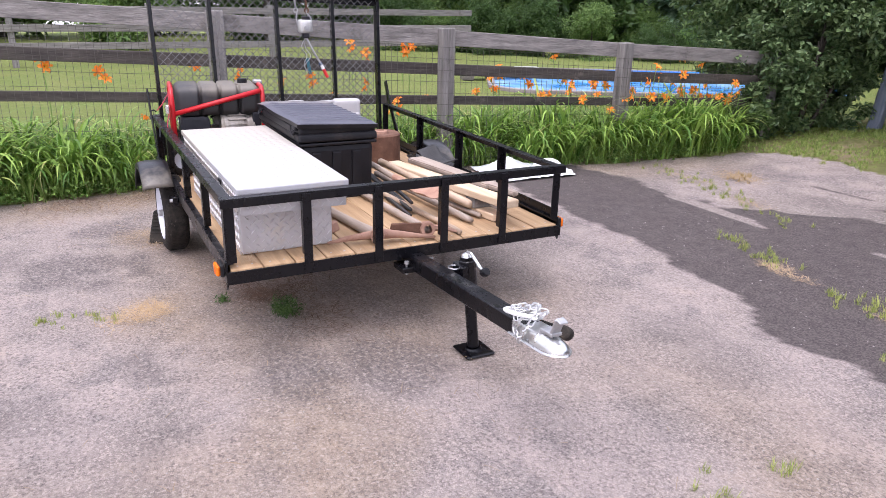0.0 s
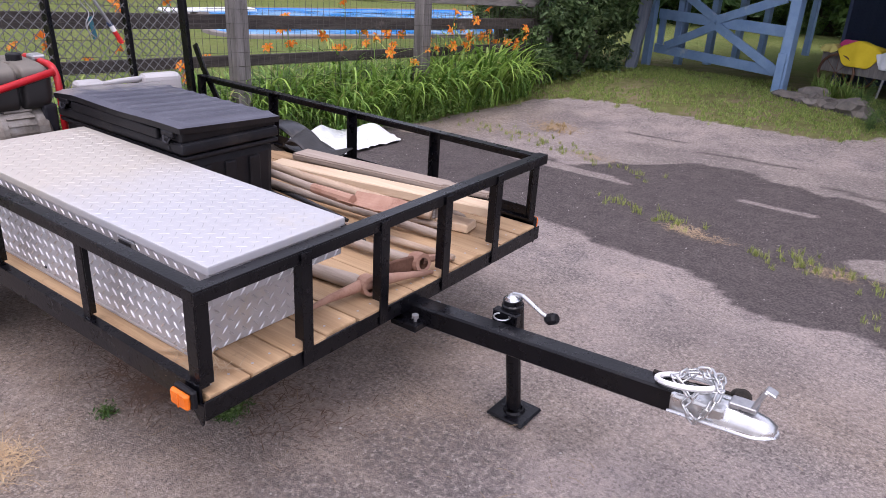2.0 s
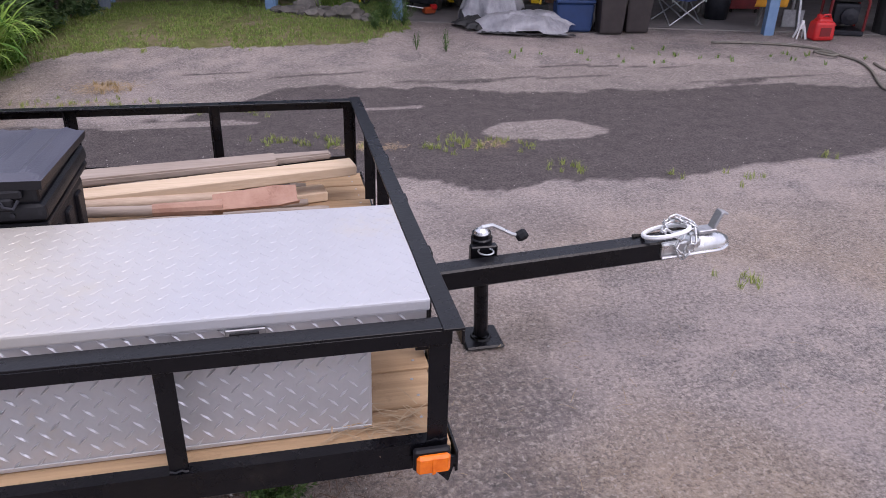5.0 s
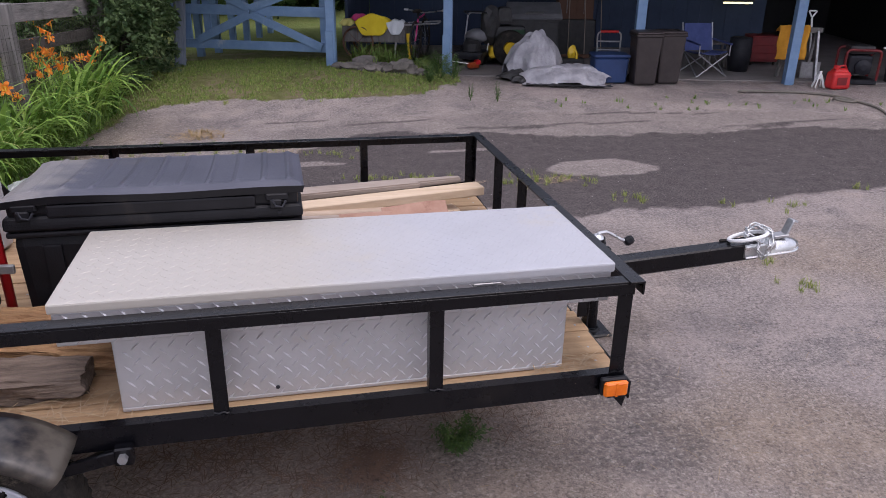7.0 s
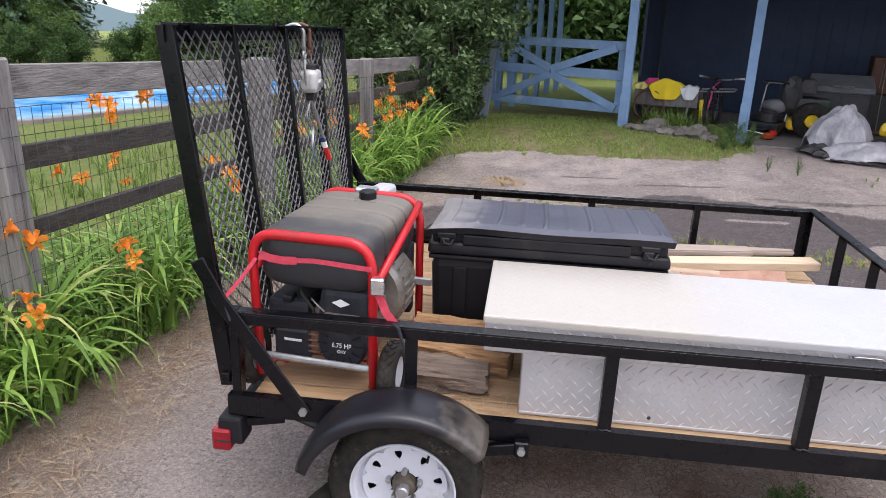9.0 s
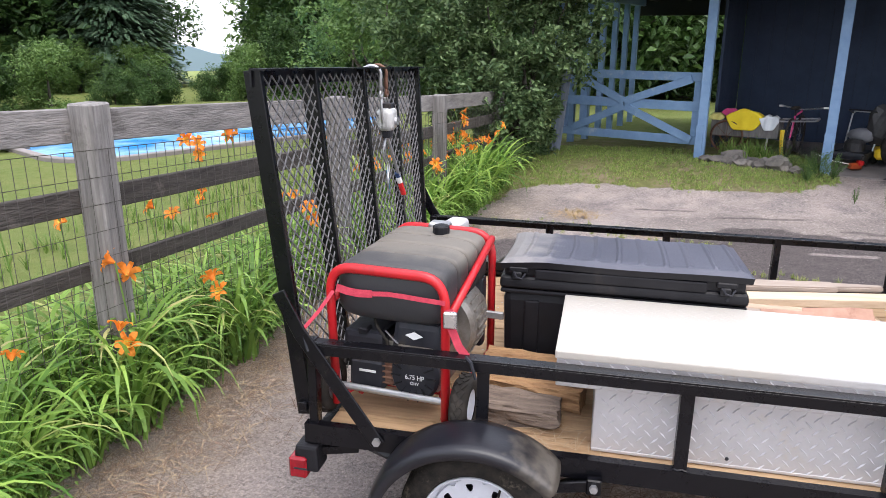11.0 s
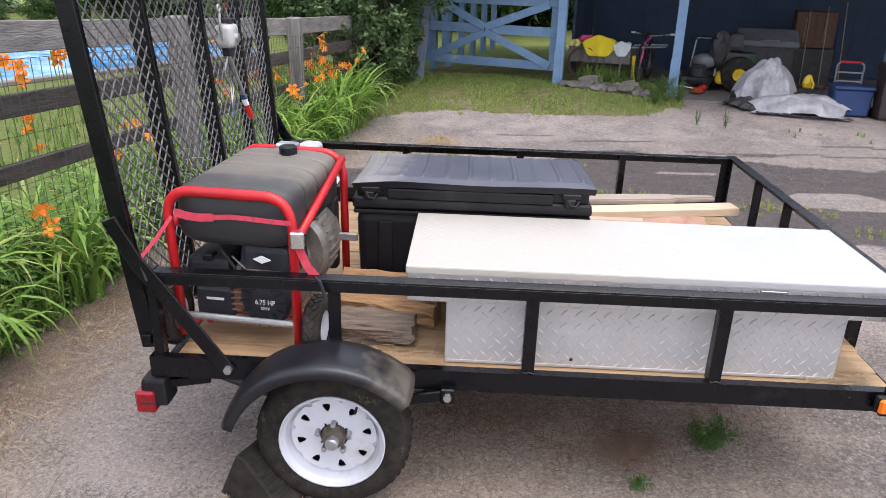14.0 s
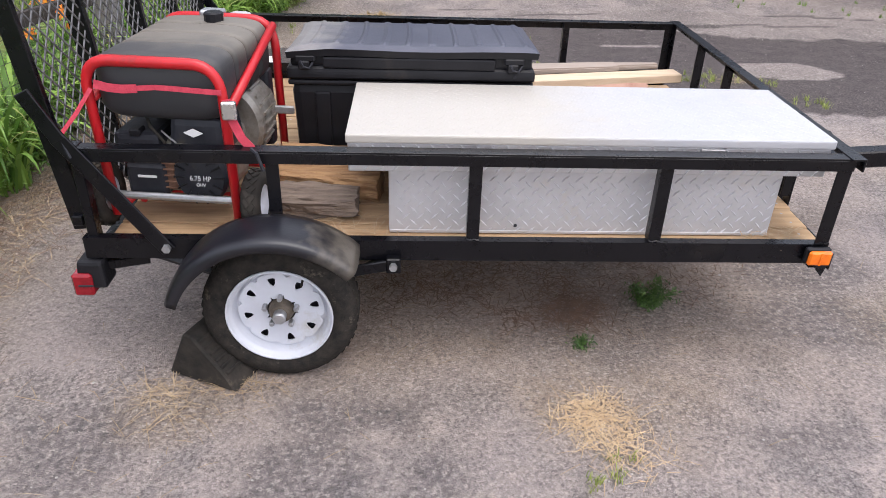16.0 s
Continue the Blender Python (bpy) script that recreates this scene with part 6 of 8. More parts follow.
snap_hook(1.1, galv, "grey steel hook")
snap_hook(1.19, rust, "red-brown rusted hook")
part("yoke", tube(B(), arc([(WX + 0.03, 1.13, 1.43), (WX + 0.03, 1.12, 1.36), (WX + 0.03, 1.14, 1.28)], False, 0.03), 0.006, 6), galv, winch)
part("yoke", tube(B(), arc([(WX + 0.03, 1.2, 1.43), (WX + 0.03, 1.25, 1.36), (WX + 0.03, 1.24, 1.28)], False, 0.03), 0.006, 6), galv, winch)
hs = part("drum_housing", box(B(), WX - 0.005, 1.135, 1.24, WX + 0.075, 1.245, 1.36, 0.03, seg=3), pale_steel, winch, "pale grey gear housing", smooth=True)
part("drum_axle", lathe(B(), [(0, 0), (0.022, 0), (0.022, 0.012), (0, 0.012)], 14, pose(WX + 0.075, 1.19, 1.29, 0, 90, 0)), galv, hs)
part("pawl", box(B(), WX + 0.02, 1.165, 1.355, WX + 0.06, 1.225, 1.385, 0.004), engine_dark, winch)
part("bracket", box(B(), WX + 0.015, 1.165, 1.2, WX + 0.055, 1.22, 1.245, 0.006), engine_dark, winch)
part("lever", tube(B(), [(WX + 0.03, 1.19, 1.22), (WX + 0.045, 1.24, 1.1), (WX + 0.06, 1.33, 0.92)], 0.009, 8), galv, winch)
part("grip", tube(B(), [(WX + 0.056, 1.325, 0.925), (WX + 0.066, 1.355, 0.85)], 0.014, 8), red_plastic, winch, "red grip")
part("grip_band", tube(B(), [(WX + 0.052, 1.31, 0.96), (WX + 0.056, 1.325, 0.925)], 0.0142, 8), white_paint, winch)
part("grip_band", tube(B(), [(WX + 0.049, 1.298, 0.985), (WX + 0.052, 1.31, 0.96)], 0.0138, 8), blue_tub, winch, "blue band")
for dy in (0.0, 0.03):
    part("cable", tube(B(), arc([(WX + 0.03, 1.19, 1.2), (WX + 0.02, 1.15 + dy, 1.12), (WX + 0.03, 1.21 + dy, 1.04), (WX + 0.04, 1.16, 0.98 - dy), (WX + 0.03, 1.2 + dy, 0.88)], False, 0.04), 0.0032, 6), galv, winch)
part("strap_end", bar(B(), (WX + 0.03, 1.2, 1.02), (WX + 0.03, 1.22, 0.88), 0.006, 0.028, 0.002), teal_strap, winch, "teal strap end")

# chock behind the wheel
chock = thing("wheel_chock", Matrix.Translation((0.572, -0.035, 0.004)) @ pose(0, 0, 0, 0, 0, -24), "black ribbed rubber wheel chock against the tyre", "chock")
bm = B()
pr = [(-0.13, 0), (0.12, 0), (0.09, 0.05), (-0.02, 0.17), (-0.05, 0.17)]
a = [bm.verts.new((x, -0.06, z)) for x, z in pr]
b = [bm.verts.new((x, 0.07, z)) for x, z in pr]
bm.faces.new(a)
bm.faces.new(b[::-1])
for k in range(5):
    bm.faces.new((a[k], b[k], b[(k + 1) % 5], a[(k + 1) % 5]))
bmesh.ops.recalc_face_normals(bm, faces=bm.faces)
bmesh.ops.bevel(bm, geom=bm.edges[:], offset=0.006, segments=1, affect="EDGES")
part("wedge", bm, rubber, chock)
for k in range(6):
    t = k / 6
    part("rib", bar(B(), (0.085 - 0.1 * t, -0.05, 0.058 + 0.11 * t), (0.085 - 0.1 * t, 0.06, 0.058 + 0.11 * t), 0.01, 0.01, 0.002), rubber, chock)

# white sheet on the ground beyond
sheet_thing = thing("plastic_sheet", (0, 0, 0), "crumpled white plastic sheet lying on the asphalt", "sheet")
bm = sheet(B(), 26, 18, lambda u, v: Vector((-0.42 + 0.6 * u + 0.06 * fbm(u * 3, v * 3), 2.75 + 0.75 * v + 0.08 * fbm(u * 2, v * 4, 1, 4), 0.014 + 0.26 * max(0, fbm(u * 2.4, v * 2.4, 1, 9) + 0.3) * math.sin(math.pi * u) * math.sin(math.pi * v) + 0.03 * abs(fbm(u * 8, v * 8, 1, 2)))))
ob = part("sheet", bm, white_cloth, sheet_thing)
s = ob.modifiers.new("thick", "SOLIDIFY")
s.thickness = 0.003

# all that rides on the trailer stands as its deck does
LOOSE = Matrix.Translation((XF, 0, 0)) @ Matrix.Diagonal((0.965, 1, 1, 1)) @ Matrix.Translation((-XF, 0, 0))
for ob in [o for o in bpy.data.objects if o not in BEFORE and o.parent is None] + [trailer]:
    kind_of = ob.name.split(".")[0]
    if kind_of in ("plastic_sheet", "fence", "portable_generator", "ratchet_strap", "wheel_chock"):
        continue
    if kind_of == "safety_chain":
        ob.matrix_world = Matrix.Translation((-0.01, -0.025, -0.033)) @ ob.matrix_world
    elif kind_of == "hand_winch":
        ob.matrix_world = Matrix.Translation((0.075, 0, -0.035)) @ WM
    elif kind_of in ("utility_trailer", "truck_toolbox"):
        ob.matrix_world = PT
    elif kind_of == "storage_box":
        ob.matrix_world = PT @ Matrix.Translation((0.765, 0.555, -0.03)) @ Matrix.Diagonal((0.96, 0.86, 1, 1)) @ Matrix.Translation((-0.7, -0.566, 0))
    elif kind_of == "tool_case":
        ob.matrix_world = PT @ ob.matrix_world
    elif ob.matrix_world.translation.length < 1e-6:
        ob.matrix_world = PT @ LOOSE
    else:
        ob.matrix_world = PT @ Matrix.Translation(((XF - ob.matrix_world.translation.x) * 0.035, 0, 0)) @ ob.matrix_world
for ob in trailer.children:
    kind_of = ob.name.split(".")[0]
    if kind_of in ("tongue", "tongue_bracket", "bracket_bolt", "coupler", "plug", "plug_cable", "safety_cable"):
        sized = Matrix.Identity(4)
        if kind_of == "coupler":
            c = Matrix.Translation((3.34, 0.86, 0.35))
            sized = c @ Matrix.Diagonal((0.84, 0.9, 0.78, 1)) @ c.inverted()
        ob.matrix_basis = Matrix.Translation((-0.01, -0.025, -0.026)) @ ob.matrix_basis @ sized
    elif kind_of == "jack":
        ob.matrix_basis = Matrix.Translation((-0.02, -0.012, 0.002)) @ Matrix.Diagonal((1, 1, 0.945, 1))

# ---- plants ----
def blade_mesh(n, rnd, h=(0.35, 0.65), w=0.014, spread=0.12, droop=(0.5, 1.2), seg=6):
    """Arching strap leaves from one crown, as arrays."""
    vs, fs = [], []
    for _ in range(n):
        a = rnd.uniform(0, 2 * math.pi)
        L = rnd.uniform(*h)
        r0 = rnd.uniform(0, spread)
        b = rnd.uniform(0, 2 * math.pi)
        p = Vector((r0 * math.cos(b), r0 * math.sin(b), 0))
        d = Vector((math.cos(a), math.sin(a), 0))
        s = Vector((-math.sin(a), math.cos(a), 0))
        el = rnd.uniform(1.1, 1.5)
        k = rnd.uniform(*droop)
        ww = w * rnd.uniform(0.7, 1.3)
        base = len(vs)
        for i in range(seg + 1):
            t = i / seg
            wd = ww * (0.7 + 0.6 * t if t < 0.4 else 0.94 * (1 - ((t - 0.4) / 0.6) ** 2) + 0.02)
            up = Vector((0, 0, 0.25 * wd))
            vs += [p + s * wd + up, p - s * wd + up]
            e = el - k * 2.0 * t * t
            p = p + (d * math.cos(e) + Vector((0, 0, 1)) * math.sin(e)) * (L / seg)
        for i in range(seg):
            q = base + i * 2
            fs.append((q, q + 1, q + 3, q + 2))
    return vs, fs


def flower(bm_parent, m, rnd):
    """Six recurved orange petals with a yellow throat."""
    vs, fs = [], []
    for k in range(6):
        a = k * math.pi / 3 + rnd.uniform(-0.1, 0.1)
        w = 0.016 if k % 2 else 0.011
        d, s = Vector((math.cos(a), math.sin(a), 0)), Vector((-math.sin(a), math.cos(a), 0))
        base = len(vs)
        for i, (r, z, ww) in enumerate(((0.005, 0.0, 0.3), (0.016, 0.024, 0.8), (0.032, 0.036, 1.0), (0.048, 0.034, 0.8), (0.056, 0.024, 0.12))):
            p = d * r + Vector((0, 0, z))
            vs += [p + s * w * ww + Vector((0, 0, 0.003)), p, p - s * w * ww + Vector((0, 0, 0.003))]
        for i in range(4):
            q = base + i * 3
            fs += [(q, q + 1, q + 4, q + 3), (q + 1, q + 2, q + 5, q + 4)]
    vs = [m @ v for v in vs]
    f = raw("flower", vs, fs, petal, bm_parent, "open orange lily flower")
    bm = lathe(B(), [(0.005, 0.0), (0.014, 0.02), (0.019, 0.034)], 8, m)
    part("throat", bm, petal_throat, f, "yellow flower throat")
    return f


def lily_clump(seed, leaves, blooms, tall):
    rnd = random.Random(seed)
    c = thing("daylily_clump", (0, 0, -5), "green daylily clump with orange flowers beside the fence", "flowers", "daylilies")
    vs, fs = blade_mesh(leaves, rnd, (0.4 * tall, 0.92 * tall), 0.014, 0.13, (0.7, 1.75), 9)
    raw("leaves", vs, fs, lily_leaf, c, "arching strap leaves", "stuff")
    for _ in range(blooms):
        a = rnd.uniform(0, 2 * math.pi)
        r = rnd.uniform(0.05, 0.3)
        h = rnd.uniform(0.62, 0.95) * tall
        p = Vector((r * math.cos(a), r * math.sin(a), h))
        st = part("flower_stem", tube(B(), [(p.x * 0.2, p.y * 0.2, 0), (p.x * 0.5, p.y * 0.5, h * 0.6), p], 0.0035, 5), weed_leaf, c)
        tilt = rnd.uniform(25, 80)
        flower(c, Matrix.Translation(p) @ Matrix.Rotation(rnd.uniform(0, 6.28), 4, "Z") @ pose(0, 0, 0, tilt, 0, 0), rnd)
        for k in range(rnd.randint(1, 3)):
            q = p + Vector((rnd.uniform(-0.05, 0.05), rnd.uniform(-0.05, 0.05), rnd.uniform(-0.02, 0.06)))
            part("bud", tube(B(), [p - Vector((0, 0, 0.03)), q, q + Vector((0.004, 0, 0.035))], 0.004, 5, radii=[0.002, 0.006, 0.002]), petal_throat if k else weed_leaf, c)
    return c


clumps = [lily_clump(31 + k, 84, nb, t) for k, (nb, t) in enumerate(((0, 1.0), (1, 1.05), (2, 1.0), (3, 0.95), (0, 0.85), (1, 1.15)))]
rnd = random.Random(77)
spots = []
y = -2.6
while y < 5.75:
    edge = lerp_table(y, BED_EDGE)
    fx = lerp_table(y, [(p[1], p[0]) for p in FP])
    rows = max(2, round((edge - fx + 0.3) / 0.21))
    for k in range(rows):
        x = fx - 0.28 + (edge - 0.1 - fx + 0.28) * ((k + 0.5) / rows) + rnd.uniform(-0.06, 0.06)
        if abs(x - fx) < 0.07:
            x = fx + 0.09
        spots.append((x, y + rnd.uniform(-0.1, 0.1)))
    y += 0.2
for i, (x, y) in enumerate(spots):
    dense = y > 3.6
    kind = rnd.choice([0, 4, 0, 4, 1, 5, 0] if not dense else [2, 3, 1, 2, 0, 5, 3])
    sc = rnd.uniform(0.85, 1.1) * (0.8 if 0.9 < y < 2.4 else 0.9 if y < 0.9 else 0.92)
    src = clumps[kind]
    src.scale = (sc, sc, sc)
    copy_thing(src, Matrix.Translation((x, y, ground_z(x, y) - 0.02)) @ Matrix.Rotation(rnd.uniform(0, 6.28), 4, "Z"))
# flowers that stand out near the camera and behind the fence
for i, (x, y, z) in enumerate(((-0.8, 0.59, 0.72), (-0.62, 1.01, 0.52), (-0.72, 0.46, 0.49), (-1.3, 1.93, 1.02), (-1.3, 2.44, 0.99), (-1.3, 2.09, 0.93), (-1.3, 1.55, 0.72), (-1.3, 2.06, 0.66), (-1.3, 0.89, 0.81), (-1.25, 0.5, 0.9), (-1.3, 2.51, 1.03), (-0.75, 3.5, 0.73), (-0.6, 2.11, 0.6), (-0.9, 3.3, 0.8), (-0.75, 4.0, 0.72), (-0.7, 4.3, 0.65), (-1.2, -0.6, 0.95), (-1.15, -0.2, 0.85), (-1.15, -1.0, 0.9))):
    c = thing("daylily_stalk", (x, y, ground_z(x, y)), "single tall orange daylily stalk in the bed", "flowers", "daylily stalks")
    r = random.Random(500 + i)
    part("flower_stem", tube(B(), [(0, 0, 0), (0.02, 0.02, z * 0.6), (0, 0, z)], 0.0035, 5), weed_leaf, c)
    flower(c, Matrix.Translation((0, 0, z)) @ Matrix.Rotation(r.uniform(0, 6.28), 4, "Z") @ pose(0, 0, 0, r.uniform(20, 70), 0, 0), r)
    flower(c, Matrix.Translation((0.03, 0.02, z - 0.06)) @ Matrix.Rotation(r.uniform(0, 6.28), 4, "Z") @ pose(0, 0, 0, r.uniform(40, 80), 0, 0), r)
for src in clumps:
    for o in list(src.children_recursive) + [src]:
        bpy.data.objects.remove(o)


def leaf_arrays(centres, rnd, size=(0.03, 0.05), aspect=0.45, up=0.3):
    """Small folded leaves at the given places."""
    vs, fs = [], []
    for c in centres:
        d = Vector((rnd.gauss(0, 1), rnd.gauss(0, 1), rnd.gauss(-0.2, 0.7))).normalized()
        n = Vector((rnd.gauss(0, 0.6), rnd.gauss(0, 0.6), 1)).normalized()
        s = d.cross(n)
        if s.length < 0.05:
            continue
        s.normalize()
        L = rnd.uniform(*size)
        w = L * aspect
        f = s.cross(d) * (w * 0.25)
        b = len(vs)
        c = Vector(c)
        vs += [c, c + d * L * 0.5 + s * w * 0.5 + f, c + d * L, c + d * L * 0.5 - s * w * 0.5 + f]
        fs += [(b, b + 1, b + 2), (b, b + 2, b + 3)]
    return vs, fs


def stuff(name, label, vs, fs, mat, category="plants"):
    return tagged(raw(name, vs, fs, mat), label, category, kind="stuff")


# low weeds along the bed, before the lilies
rnd = random.Random(8)
pts = []
for _ in range(2600):
    y = rnd.uniform(-2.4, 5.6) if rnd.random() < 0.6 else rnd.uniform(0.3, 2.6)
    e = lerp_table(y, BED_EDGE)
    x = e - abs(rnd.gauss(0.0, 0.28)) + 0.04
    if x < -1.6:
        continue
    h = rnd.uniform(0.06, 0.28) * (1.6 if 0.4 < y < 2.4 else 1.2)
    g = ground_z(x, y)
    lean = (rnd.gauss(0, 0.05), rnd.gauss(0, 0.05))
    for k in range(16):
        t = rnd.uniform(0.1, 1)
        pts.append((x + lean[0] * t + rnd.gauss(0, 0.035), y + lean[1] * t + rnd.gauss(0, 0.035), g + h * t))
vs, fs = leaf_arrays(pts, rnd, (0.016, 0.046), 0.48)
stuff("bed_weeds", "low leafy weeds filling the lily bed edge", vs, fs, weed_leaf, "weeds")


def grass_tufts(name, label, spots, seed, mat, h=(0.05, 0.14), n=14, w=0.003, category="grass", lift=True):
    rnd = random.Random(seed)
    vs, fs = [], []
    for x, y, r, num in spots:
        if y > 4 and lift:
            x, y = settle(x, y)
        for _ in range(num):
            px, py = x + rnd.gauss(0, r), y + rnd.gauss(0, r)
            a, b = blade_mesh(n, rnd, h, w, 0.02, (0.2, 1.1), 3)
            o = Vector((px, py, ground_z(px, py) - 0.003))
            base = len(vs)
            vs += [v + o for v in a]
            fs += [tuple(i + base for i in f) for f in b]
    return stuff(name, label, vs, fs, mat, category)


rnd = random.Random(23)
bed_spots = []
for _ in range(620):
    y = rnd.uniform(-2.4, 5.4)
    bed_spots.append((lerp_table(y, BED_EDGE) - abs(rnd.gauss(0, 0.3)), y, 0.03, 1))
grass_tufts("bed_grass", "fine bright grass growing among the lilies", bed_spots, 4, grass_leaf, (0.12, 0.36), 12, 0.003, lift=False)
rnd = random.Random(21)
bank = []
while len(bank) < 6500:
    x, y = rnd.uniform(-0.5, 3.7), rnd.uniform(4.7, 7.5)
    if masks(x, y)[0] > 0.5 and fbm(x, y, 1.5, 3) + 0.5 * fbm(x, y, 5, 8) > -0.32 + 0.4 * (rnd.random() - 0.5):
        bank.append((x, y, 0.03, 1))
grass_tufts("bank_grass", "patchy rough grass on the bank before the gate", bank, 3, bank_blade, (0.01, 0.042), 9, 0.0022, lift=False)
rnd = random.Random(22)
lawn_spots = [(rnd.uniform(-3.2, -1.0), rnd.uniform(-2.5, 6.5), 0.04, 1) for _ in range(500)]
grass_tufts("fence_grass", "longer grass standing under the fence", lawn_spots, 5, grass_leaf, (0.06, 0.2), 12, 0.003, lift=False)
cracks = [(0.15, 4.42, 0.09, 5), (0.38, 4.4, 0.08, 6), (0.62, 4.36, 0.08, 7), (0.85, 4.32, 0.07, 7), (1.05, 4.28, 0.07, 8), (1.25, 4.22, 0.08, 14), (1.45, 4.2, 0.06, 4), (1.72, 4.12, 0.06, 3), (1.97, 4.02, 0.06, 8), (2.08, 3.32, 0.05, 10), (2.29, 3.27, 0.04, 7), (2.48, 3.21, 0.05, 14), (2.6, 3.15, 0.05, 4), (3.0, 3.05, 0.04, 5), (3.14, 3.1, 0.06, 7), (3.26, 3.07, 0.08, 19), (3.43, 3.12, 0.05, 7), (3.64, 3.0, 0.05, 5), (3.74, 2.63, 0.06, 7), (3.75, 2.49, 0.05, 4), (3.98, 1.18, 0.06, 7), (3.95, 1.48, 0.05, 4), (4.66, 2.24, 0.07, 6), (4.3, 2.36, 0.05, 3), (5.4, 2.52, 0.06, 4), (1.01, 6.0, 0.07, 3)]
grass_tufts("crack_grass", "grass tufts growing in the asphalt cracks", cracks, 6, yellow_blade, (0.015, 0.058), 16, 0.0015)
litter("crack_straw", "dead yellow grass matted in the asphalt cracks", [(2.71, 3.09, 0.09, 0.03), (2.6, 3.13, 0.05, 0.03), (1.5, 4.18, 0.1, 0.04), (3.4, 3.05, 0.08, 0.04), (0.7, 4.36, 0.2, 0.04)], 700, straw, (0.02, 0.07), 0.0012, 31)
grass_tufts("apron_grass", "grass strip along the carport apron", [(4.4 + 0.45 * k + 0.1 * (k % 3), 5.55 - 0.1 * k, 0.12, 4) for k in range(9)], 16, grass_leaf, (0.02, 0.06), 10, 0.003)
grass_tufts("dry_tuft", "dead straw-coloured grass on the drive", [(0.82, 4.78, 0.07, 8), (0.92, 4.74, 0.07, 8)], 7, dry_leaf, (0.02, 0.06), 14, 0.002, lift=False)
grass_tufts("yellow_grass", "pale green grass along a crack in the drive", [(1.66, -0.74, 0.04, 6), (1.68, -0.66, 0.05, 5), (1.7, -0.56, 0.04, 4), (1.72, -0.48, 0.03, 4), (1.76, -0.45, 0.03, 3)], 9, yellow_blade, (0.012, 0.04), 12, 0.0016)


def weed_patch(x, y, r, h, n, seed, label):
    rnd = random.Random(seed)
    x, y = settle(x, y)
    t = thing("weed", (x, y, ground_z(x, y)), label, "weed", "drive weeds")
    pts = []
    bm = B()
    for k in range(10):
        a = rnd.uniform(0, 6.28)
        q = Vector((math.cos(a) * r * rnd.uniform(0.2, 1), math.sin(a) * r * rnd.uniform(0.2, 1), h * rnd.uniform(0.5, 1)))
        tube(bm, [(0, 0, 0), q * 0.5 + Vector((0, 0, 0.01)), q], 0.0018, 4)
        for _ in range(n // 10):
            pts.append(q * rnd.uniform(0.25, 1.05) + Vector((rnd.gauss(0, 0.012), rnd.gauss(0, 0.012), rnd.gauss(0, 0.01))))
    part("stem", bm, drive_weed, t, kind="stuff")
    vs, fs = leaf_arrays(pts, rnd, (0.008, 0.022), 0.4)
    raw("leaves", vs, fs, drive_weed, t, kind="stuff")


weed_patch(2.04, 0.33, 0.1, 0.085, 1300, 1, "leafy green weed growing from the asphalt under the trailer")
weed_patch(1.746, 0.09, 0.035, 0.03, 140, 2, "small green weed in the asphalt")
weed_patch(3.72, 5.85, 0.06, 0.2, 110, 4, "upright weed by the carport apron")
weed_patch(3.45, 5.95, 0.04, 0.16, 70, 5, "thin upright weed by the carport apron")
for k, (x, y, r, h) in enumerate(((3.3, 6.9, 0.22, 0.26), (3.5, 7.05, 0.18, 0.24), (3.15, 6.75, 0.16, 0.18), (3.0, 7.35, 0.2, 0.3), (3.35, 7.3, 0.15, 0.25))):
    weed_patch(x, y, r, h, 1100, 20 + k, "leafy weeds by the carport stones")
grass_tufts("long_grass", "long grass behind the stones by the carport", [(2.75, 7.75, 0.13, 22), (2.55, 7.85, 0.1, 10)], 19, grass_leaf, (0.12, 0.3), 12, 0.004)
dead_brown = pmat("dead_stems", (0.13, 0.08, 0.055), (0.27, 0.175, 0.125), 20, 0.9)
edge_spots = [(lerp_table(v, BED_EDGE) + 0.22, v, 0.16, 0.16) for v in (-0.6, -0.2, 0.2, 0.6, 0.9, 1.2, 1.5, 1.8, 2.1)]
litter("straw_by_bed", "dry stems and straw lying along the bed edge", edge_spots, 1100, straw, (0.04, 0.16), 0.0012, 12)
litter("stems_by_bed", "brown dead stems lying along the bed edge", edge_spots, 1900, dead_brown, (0.03, 0.14), 0.0014, 22)
litter("straw_on_drive", "dry straw scattered on the drive", [(0.5, -0.15, 0.2, 0.15), (0.2, 2.4, 0.3, 0.3), (1.6, 0.0, 0.5, 0.3), (2.6, 0.0, 0.6, 0.6), (0.0, -0.4, 0.3, 0.3), (3.2, 0.6, 0.6, 0.5)], 320, straw, (0.02, 0.08), 0.0009, 13)
litter("straw_mat", "matted dead grass on the drive", [(1.76, -0.28, 0.05, 0.06), (1.78, -0.38, 0.06, 0.05), (1.72, -0.22, 0.04, 0.03), (1.68, -0.27, 0.05, 0.04)], 520, dead_straw, (0.02, 0.09), 0.0009, 17)
litter("dead_debris", "brown dead weeds and debris under the trailer", [(1.34, 0.41, 0.1, 0.08), (1.73, 0.4, 0.07, 0.08), (1.76, 0.29, 0.05, 0.05), (1.45, 0.52, 0.15, 0.1), (1.1, 0.45, 0.12, 0.1), (2.1, 0.5, 0.15, 0.1), (1.66, 0.25, 0.12, 0.05)], 1800, dead_brown, (0.015, 0.06), 0.0014, 21)
litter("straw_by_wheel", "thin straw caught by the wheel chock", [(0.6, -0.12, 0.06, 0.02), (0.48, -0.22, 0.05, 0.06), (0.42, -0.13, 0.05, 0.03), (0.7, -0.1, 0.05, 0.02)], 150, straw, (0.03, 0.13), 0.0009, 18)
